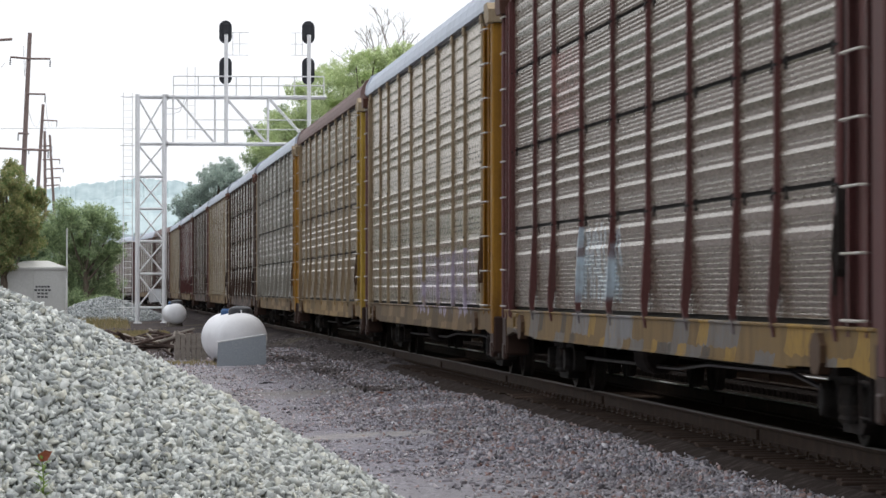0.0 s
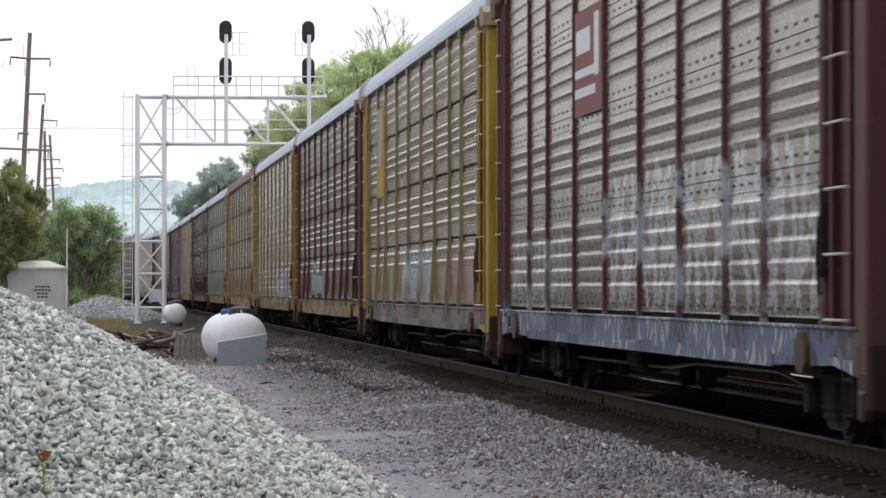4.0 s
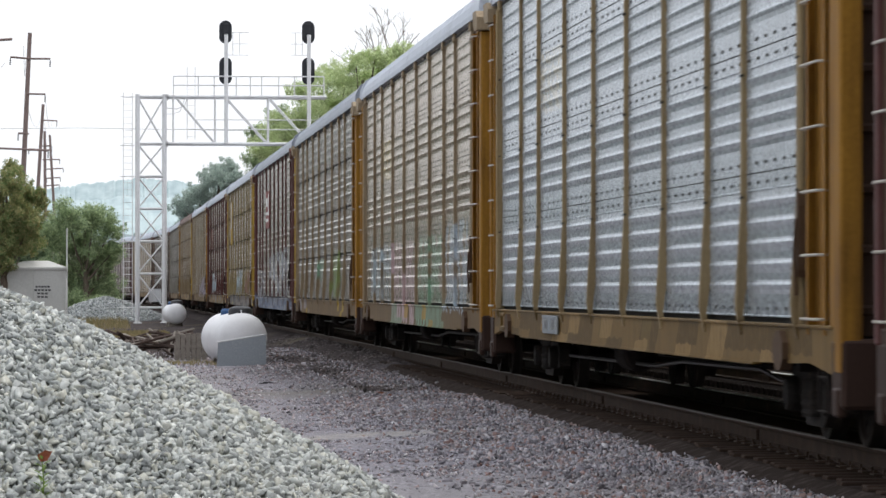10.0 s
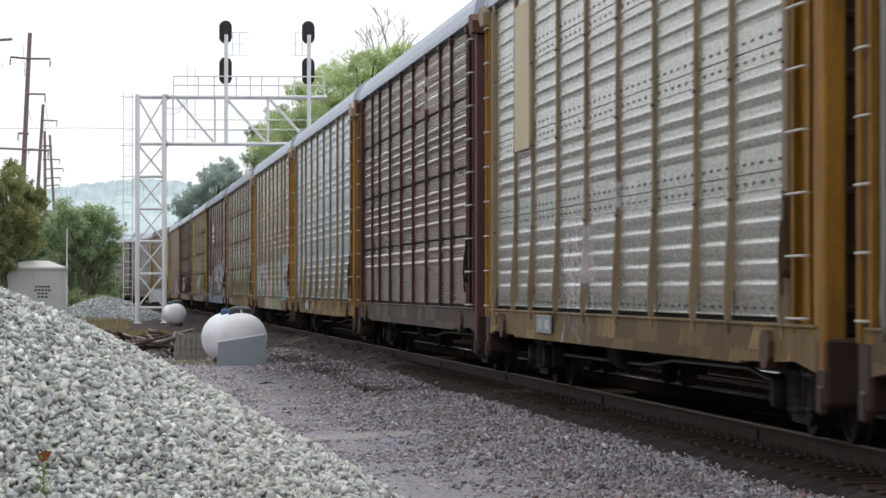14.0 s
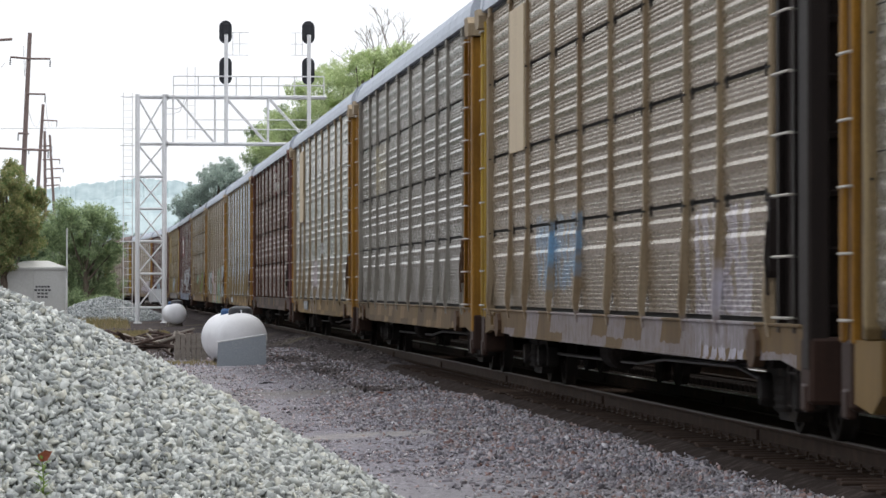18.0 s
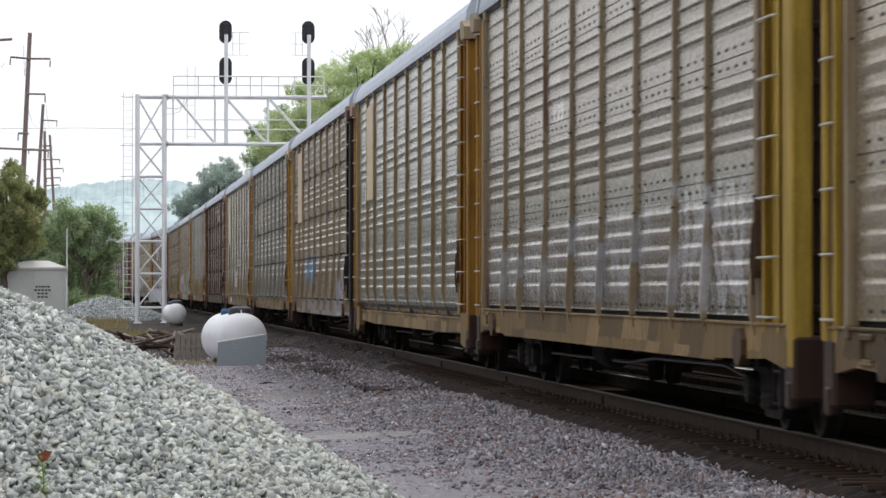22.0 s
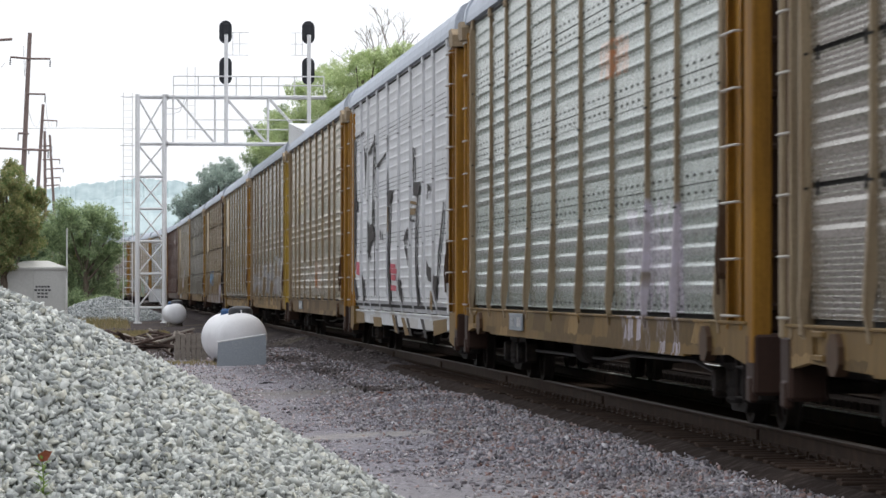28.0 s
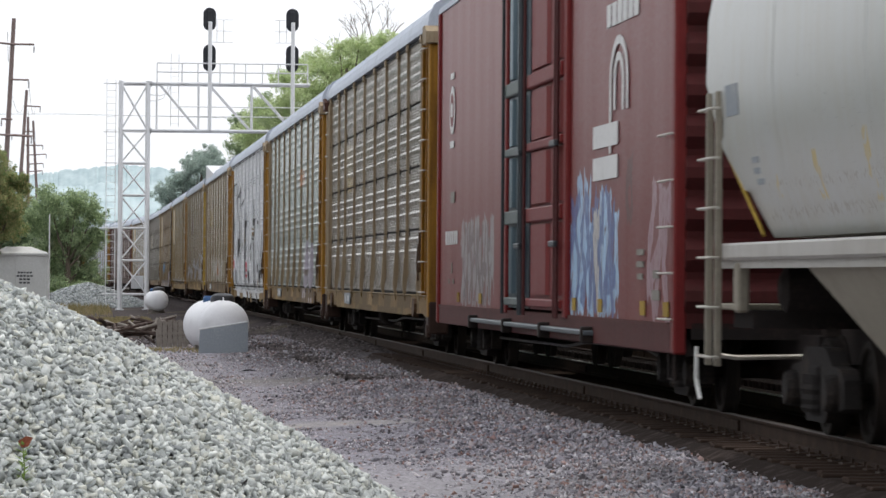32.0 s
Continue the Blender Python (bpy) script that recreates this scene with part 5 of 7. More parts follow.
def add_trucks(car, at, ma=None):
    for y in at:
        t = part("truck", TRUCK, ma or truck_steel, car, "", pose(0, y, 0))
        for x in (-1.0, 1.0):
            part("side_frame", SIDE_FRAME, ma or truck_steel, t, "", pose(x, 0, 0, 0, 0, 0 if x < 0 else 180))
        for k in (-0.89, 0.89):
            WHEELS.append(part("wheelset", WHEELSET, wheel_steel, t, "", pose(0, k, AXLE)))


SHEETS = {(kind, w, row): ribbed(w, ROWS[row + 1] - ROWS[row], kind, row) for kind in ("slat", "perforated") for w in sorted(set(BAYS)) for row in range(4)}
POST = {k: post_mesh(k) for k in ("kick", "straight", "low")}
ROOF, HOOD = roof_mesh(), roof_end_mesh()
COUPLER = Geo().box(-0.09, 0.09, 0.0, 0.62, 0.72, 0.94, 0.03).box(-0.14, 0.14, 0.40, 0.66, 0.66, 1.0, 0.05).box(-0.3, 0.3, -0.1, 0.0, 0.55, 1.05, 0.02).mesh("coupler")
RUNG = Geo().tube([(0, -0.37, 0), (-0.06, -0.37, 0), (-0.075, -0.34, 0), (-0.075, 0.34, 0), (-0.06, 0.37, 0), (0, 0.37, 0)], 0.012, 6).mesh("rung")
STILE = Geo().prism([(-0.045, -0.04), (-0.045, 0.04), (0.05, 0.04), (0.05, 0.025), (-0.03, 0.025), (-0.03, -0.04)], 1.0, 5.1, "z").mesh("ladder_stile")
SHORT_RUNG = Geo().tube([(0, -0.19, 0), (-0.05, -0.19, 0), (-0.065, -0.17, 0), (-0.065, 0.17, 0), (-0.05, 0.19, 0), (0, 0.19, 0)], 0.012, 6).mesh("rung")
LADDER_PLATE = Geo().box(-1.44, -1.40, -13.02, -12.12, 0.98, 5.16).prism([(-1.44, -12.60), (-1.462, -12.58), (-1.462, -12.52), (-1.44, -12.50)], 0.98, 5.16, "z").mesh("ladder_panel")
RECESS = Geo().box(-1.452, -1.42, -12.12, -11.75, 0.98, 5.16).mesh("recess_panel")
EDGE_STRIP = Geo().box(-1.50, -1.40, -11.75, -11.60, 0.95, 5.18, 0.012).mesh("edge_strip")
CORNER_REAR = Geo().box(-1.53, -1.36, -13.65, -13.38, 0.72, 5.05, 0.02).mesh("corner_post")
CORNER_CAP = Geo().prism([(-13.75, 5.06), (-13.75, 5.24), (-13.55, 5.34), (-13.1, 5.34), (-13.1, 5.16), (-13.3, 5.06)], -1.60, -1.3, "x").mesh("corner_cap")
DOOR_EDGE = Geo().box(-1.50, -1.44, -13.37, -13.03, 0.95, 5.16, 0.01).mesh("door_edge")
CORNER_FRONT = Geo().box(-1.53, -1.44, 13.30, 13.45, 0.95, 5.16, 0.02).mesh("corner_post")
CORNER_PANEL = Geo().box(-1.49, -1.42, 13.03, 13.29, 0.95, 5.14, 0.01).mesh("corner_panel")
CORNER_STILE = Geo().box(-1.52, -1.44, 12.94, 13.02, 0.95, 5.16, 0.012).mesh("ladder_stile")
FRONT_PANEL = Geo().box(-1.47, -1.41, 12.48, 12.80, 0.98, 5.14, 0.01).mesh("end_panel")
FRONT_STRIP = Geo().box(-1.54, -1.40, 12.34, 12.46, 0.98, 5.18, 0.015).mesh("edge_strip")
FAR_CORNER = Geo().box(1.36, 1.53, -0.14, 0.14, 0.72, 5.16, 0.02).mesh("corner_post")
END_DOOR = Geo()
_out = [(0.03, 1.0), (-0.03, 1.0)]
for _k in range(9):
    _z = 1.15 + _k * 0.45
    _out += [(-0.03, _z), (-0.07, _z + 0.02), (-0.07, _z + 0.06), (-0.03, _z + 0.08)]
END_DOOR.prism(_out + [(-0.03, 5.15), (0.03, 5.15)], 0.02, 1.36, "x")
END_DOOR = END_DOOR.mesh("end_door")
# Filler box behind the sheets; near-black, it paints the shade in their gaps.
INNER = Geo().box(-1.43, 1.40, -13.2, 13.2, 1.0, 5.22).mesh("inner_lining")
FAR_WALL = Geo()
FAR_WALL.sheet([(0.0, 1.12)] + [(0.03 if k % 2 else 0.0, 1.2 + k * 0.1) for k in range(40)] + [(0.0, 5.2)], -13.3, 13.3, 0.02, pose(1.45, 0, 0))
FAR_WALL = FAR_WALL.mesh("side_wall")
DECK = Geo().box(-1.35, 1.35, -13.3, 13.3, 0.86, 1.0).box(-0.35, 0.35, -13.0, 13.0, 0.55, 0.9, 0.02)
for _k in range(9):
    DECK.box(-1.3, 1.3, -10.6 + _k * 2.65, -10.4 + _k * 2.65, 0.68, 0.88)
DECK = DECK.mesh("underframe")
BELLY = [(-13.3, 1.07), (-13.3, 0.70), (-12.2, 0.78), (-11.2, 0.76), (-8.0, 0.725), (8.0, 0.725), (11.2, 0.76), (12.2, 0.78), (13.3, 0.70), (13.3, 1.07)]
SILL = Geo().prism(BELLY, -1.505, -1.44, "x").box(-1.525, -1.44, -13.2, 13.2, 1.045, 1.075, 0.008).box(-1.515, -1.44, -9.5, 9.5, 0.722, 0.742)
SILL.box(-1.535, -1.45, 11.45, 11.9, 0.98, 1.03, 0.01).box(-1.535, -1.45, 11.45, 11.9, 0.80, 0.85, 0.01).box(-1.535, -1.45, 11.85, 11.92, 0.82, 1.02, 0.01)
SILL = SILL.mesh("side_sill")
JACK = Geo().prism([(0.26 * math.cos(w), 0.86 + 0.17 * math.sin(w)) for w in [radians(22.5 + 45 * k) for k in range(8)]], -1.555, -1.46, "x").mesh("jacking_pad")
BELLY_LOW = [(a, min(b, 0.98) - 0.07) for a, b in BELLY]
SILL_LOW = Geo().prism(BELLY_LOW, -1.44, -1.36, "x").box(-1.46, -1.38, -13.2, 13.2, 0.88, 0.915, 0.006)
SILL_LOW = SILL_LOW.mesh("side_sill")
LOW_END = Geo().prism([(-0.55, 0.98), (0.55, 0.98), (0.5, 0.52), (-0.2, 0.46), (-0.55, 0.60)], -1.50, -1.38, "x").mesh("sill_end")
SKIRT = Geo().prism([(-1.462, 1.13), (-1.375, 0.93), (-1.355, 0.93), (-1.44, 1.13)], -11.6, 12.3).mesh("skirt")
FAR_SILL = Geo().prism(BELLY, 1.44, 1.5, "x").mesh("side_sill")
BOLSTER_END = Geo().box(-1.52, -1.2, -0.22, 0.22, 0.46, 0.98, 0.03).box(-1.54, -1.46, -0.12, 0.12, 0.40, 0.62, 0.02).mesh("end_bracket")
STEP = Geo().tube([(-1.47, -0.2, 0.95), (-1.47, -0.2, 0.42), (-1.47, 0.2, 0.42), (-1.47, 0.2, 0.95)], 0.018, 6).tube([(-1.47, -0.2, 0.68), (-1.47, 0.2, 0.68)], 0.014, 6).mesh("step")
BRAKE_ROD = Geo().tube([(-0.95, -9.0, 0.46), (-0.95, -6.5, 0.62), (-0.95, -1.5, 0.60), (-0.95, 0.5, 0.52), (-0.95, 8.6, 0.50)], 0.022, 6).mesh("brake_pipe")
TANK = Geo().lathe([(0.05, -0.55), (0.17, -0.5), (0.2, -0.4), (0.2, 0.4), (0.17, 0.5), (0.05, 0.55)], 14, "y", pose(-0.9, 2.6, 0.62)).box(-1.0, -0.8, 2.2, 2.3, 0.7, 0.9).box(-1.0, -0.8, 2.9, 3.0, 0.7, 0.9).mesh("air_reservoir")
HOUSING = Geo().prism([(-11.83, 1.50), (-11.84, 2.00), (-11.80, 2.12), (-11.75, 2.12), (-11.72, 2.02), (-11.72, 1.62), (-11.75, 1.46), (-11.80, 1.44)], -1.53, -1.46, "x").tube([(-1.535, -11.78, 1.9), (-1.55, -11.76, 1.6), (-1.535, -11.78, 1.3)], 0.014, 6).mesh("latch_housing")
# Solid strip, slightly proud; near-black paint stands for the shade of a recess.
GROOVE_SHADE = Geo().box(-1.463, -1.40, -0.035, 0.035, 0.99, 5.13).mesh("groove")
# Solid near-black strip that paints the shadow slot under the eave.
EAVE_SHADE = Geo().box(-1.482, -1.44, -11.6, 12.3, 5.225, 5.265).mesh("eave_gap")


def autorack(spec):
    """A closed autorack car with all its parts. spec: sheets, posts, foot, rear end, front end, sill, roof, words, marks, plates."""
    kind, steel, posts, foot, rear, front, sill, roof, words, marks, plates = spec
    car = thing("autorack_car", None, None, words, "railway car", "cars of the freight train")
    skin, pole, beam = sheet[steel], paint[posts], paint[sill]
    if steel == "white":
        skin = pole = beam = paint["white"]
    marks = list(marks) + [(y - w / 2, y + w / 2, z - h / 2, z + h / 2, INKS[c], 0.3, 0) for y, z, w, h, c, name in plates if z > 1.1 and h < 1.0 and name != "logo_stripe"]
    if not any(q[3] < 1.2 and q[6] < 0 for q in marks):     # old repairs and lettering on the sill
        k = len(TRAIN) * 0.37
        tone = PAINTS[sill]
        marks += [(-13 + k % 3, 13, 0.6, 1.1, tuple(0.5 * c for c in tone[0]), 0.6 + k % 0.3, -0.3), (-13, 12, 0.6, 1.1, (0.17, 0.115, 0.04), 0.35, -0.05), (-12, 13, 0.62, 1.08, tuple(0.02 + 1.5 * c for c in tone[0]), 0.5, -0.14)]
    if marks:
        base, grime = (PAINTS["white"] if steel == "white" else (steel, GRIME[steel]))
        skin = car_steel("sprayed sheet steel", base, grime, *((0.55, 0.0) if steel == "white" else (0.24, 0.3)), car, marks, gloss=1.0)
        pole = car_steel("sprayed post paint", *PAINTS[posts], 0.6, 0.0, car, marks, gloss=0.2)
        beam = car_steel("sprayed sill paint", *PAINTS[sill], 0.6, 0.0, car, marks, gloss=0.2)
    part("underframe", DECK, under_steel, car)
    part("inner_lining", INNER, gap_black, car)
    part("side_sill", SILL_LOW if foot == "low" else SILL, beam, car)
    part("side_sill", FAR_SILL, beam, car)
    if foot != "low":
        for y in (-11.0, 10.9):
            part("jacking_pad", JACK, paint["umber"], car, "", pose(0, y, 0))
    part("side_wall", FAR_WALL, skin, car)
    for k, w in enumerate(BAYS):
        for row in range(4):
            part("side_sheet", SHEETS[kind, w, row], [skin, gap_black], car, "", pose(-1.46, POSTS[k], ROWS[row]))
    for k, y in enumerate(POSTS):
        part("post", POST[foot], [pole, gap_black], car, "", pose(-1.47, y, 0))
    if foot == "low":
        for y in (-12.6, 12.5):
            part("sill_end", LOW_END, paint["buff"], car, "", pose(0, y, 0))
        part("skirt", SKIRT, skin, car)
    part("roof", ROOF, roof, car)
    for y in (-13.25, 13.25):
        part("roof_hood", HOOD, roof, car, "", pose(0, y, 0))
    part("eave_gap", EAVE_SHADE, gap_black, car)
    part("ladder_panel", LADDER_PLATE, paint[rear], car)
    part("recess_panel", RECESS, paint["umber"], car)
    part("edge_strip", EDGE_STRIP, pole, car)
    part("door_edge", DOOR_EDGE, paint[rear], car)
    for y in (-13.045, -11.765, 12.475, 12.87):
        part("groove", GROOVE_SHADE, gap_black, car, "", pose(0, y, 0))
    part("corner_post", CORNER_REAR, paint[rear], car)
    part("corner_cap", CORNER_CAP, paint["tan" if rear in ("orange", "yellow") else "rust"], car)
    part("corner_post", CORNER_FRONT, paint[front], car)
    part("corner_panel", CORNER_PANEL, paint["umber"], car)
    part("ladder_stile", CORNER_STILE, paint[front], car)
    part("end_panel", FRONT_PANEL, paint[front], car)
    part("edge_strip", FRONT_STRIP, paint[front] if steel == "white" else pole, car)
    part("corner_cap", CORNER_CAP, paint["tan" if front in ("orange", "yellow") else "rust"], car, "", pose(0, 26.75, 0))
    for y in (13.295, -13.5):
        part("corner_post", FAR_CORNER, paint[front], car, "", pose(0, y, 0))
    for y in (-12.88, -12.15):
        part("ladder_stile", STILE, paint[rear], car, "", pose(-1.47, y, 0))
    for k in range(9):
        part("rung", RUNG, rung_steel, car, "", pose(-1.49, -12.51, 1.12 + 0.487 * k))
        part("rung", SHORT_RUNG, rung_steel, car, "", pose(-1.49, 13.15, 1.12 + 0.487 * k))
    for s, y, m in ((1, -13.3, rear), (-1, 13.3, front)):
        for side in (0, 180):
            # Doors take brown or black paint in place of the shade between cars.
            ob = part("end_door", END_DOOR, paint["brown" if m in ("orange", "yellow", "tan") else "black"], car, "", pose(0, y, 0, 0, 0, 0 if s > 0 else 180))
            if side:
                ob.matrix_basis = ob.matrix_basis @ Matrix.Diagonal((-1, 1, 1, 1))
    part("coupler", COUPLER, under_steel, car, "", pose(0, 13.55, 0))
    part("coupler", COUPLER, under_steel, car, "", pose(0, -13.55, 0, 0, 0, 180))
    for y in (-13.45, 13.2):
        part("end_bracket", BOLSTER_END, paint["bracket"], car, "", pose(0, y, 0))
    part("step", STEP, under_steel, car, "", pose(0, -12.65, 0))
    part("brake_pipe", BRAKE_ROD, bare_steel, car)
    part("air_reservoir", TANK, under_steel, car)
    part("latch_housing", HOUSING, paint["umber" if rear in ("orange", "yellow") else "black"], car)
    for y, z, w, h, c, name in [q for q in plates if q[1] < 1.1 or q[3] >= 1.0 or q[5] == "logo_stripe"]:
        part(name, Geo().box(-0.012, 0.01, -w / 2, w / 2, -h / 2, h / 2, 0.004), plate[c], car, "", pose(-1.535 if z < 1.1 else -1.507 if name == "logo_stripe" else -1.502, y, z))
    add_trucks(car, (-10.0, 10.0))
    return car


plate = {"yellow": paint["yellow"], "white": paint["white"], "maroon": paint["maroon"], "brown": paint["brown"], "sign": sign_grey, "letters": letter_white,
         "crimson": car_steel("faded crimson panel paint", (0.23, 0.085, 0.08), (0.16, 0.075, 0.068), 0.6, 0.0, gloss=0.22),
         "cream": car_steel("cream panel paint", (0.58, 0.47, 0.32), (0.42, 0.33, 0.22), 0.6, 0.0)}
W, PK, GN, LB, PU, YL, OR, CR = ((0.66, 0.66, 0.68), (0.58, 0.44, 0.47), (0.26, 0.43, 0.31), (0.50, 0.60, 0.66), (0.44, 0.39, 0.50),
                                           (0.60, 0.44, 0.10), (0.58, 0.25, 0.12), (0.60, 0.53, 0.38))
SIGN = [(5.7, 0.92, 1.6, 0.22, "sign", "stencil_plate"), (5.3, 0.92, 0.5, 0.13, "letters", "letter_bar"), (6.1, 0.92, 0.45, 0.13, "letters", "letter_bar")]
TALL = [(8.58, 4.0, 1.9, 1.75, "yellow", "logo_panel"), (8.58, 4.3, 1.0, 1.1, "white", "logo_panel")]
CREAM = [(8.58, 4.1, 1.8, 1.9, "cream", "logo_panel")]
S, P = "slat", "perforated"
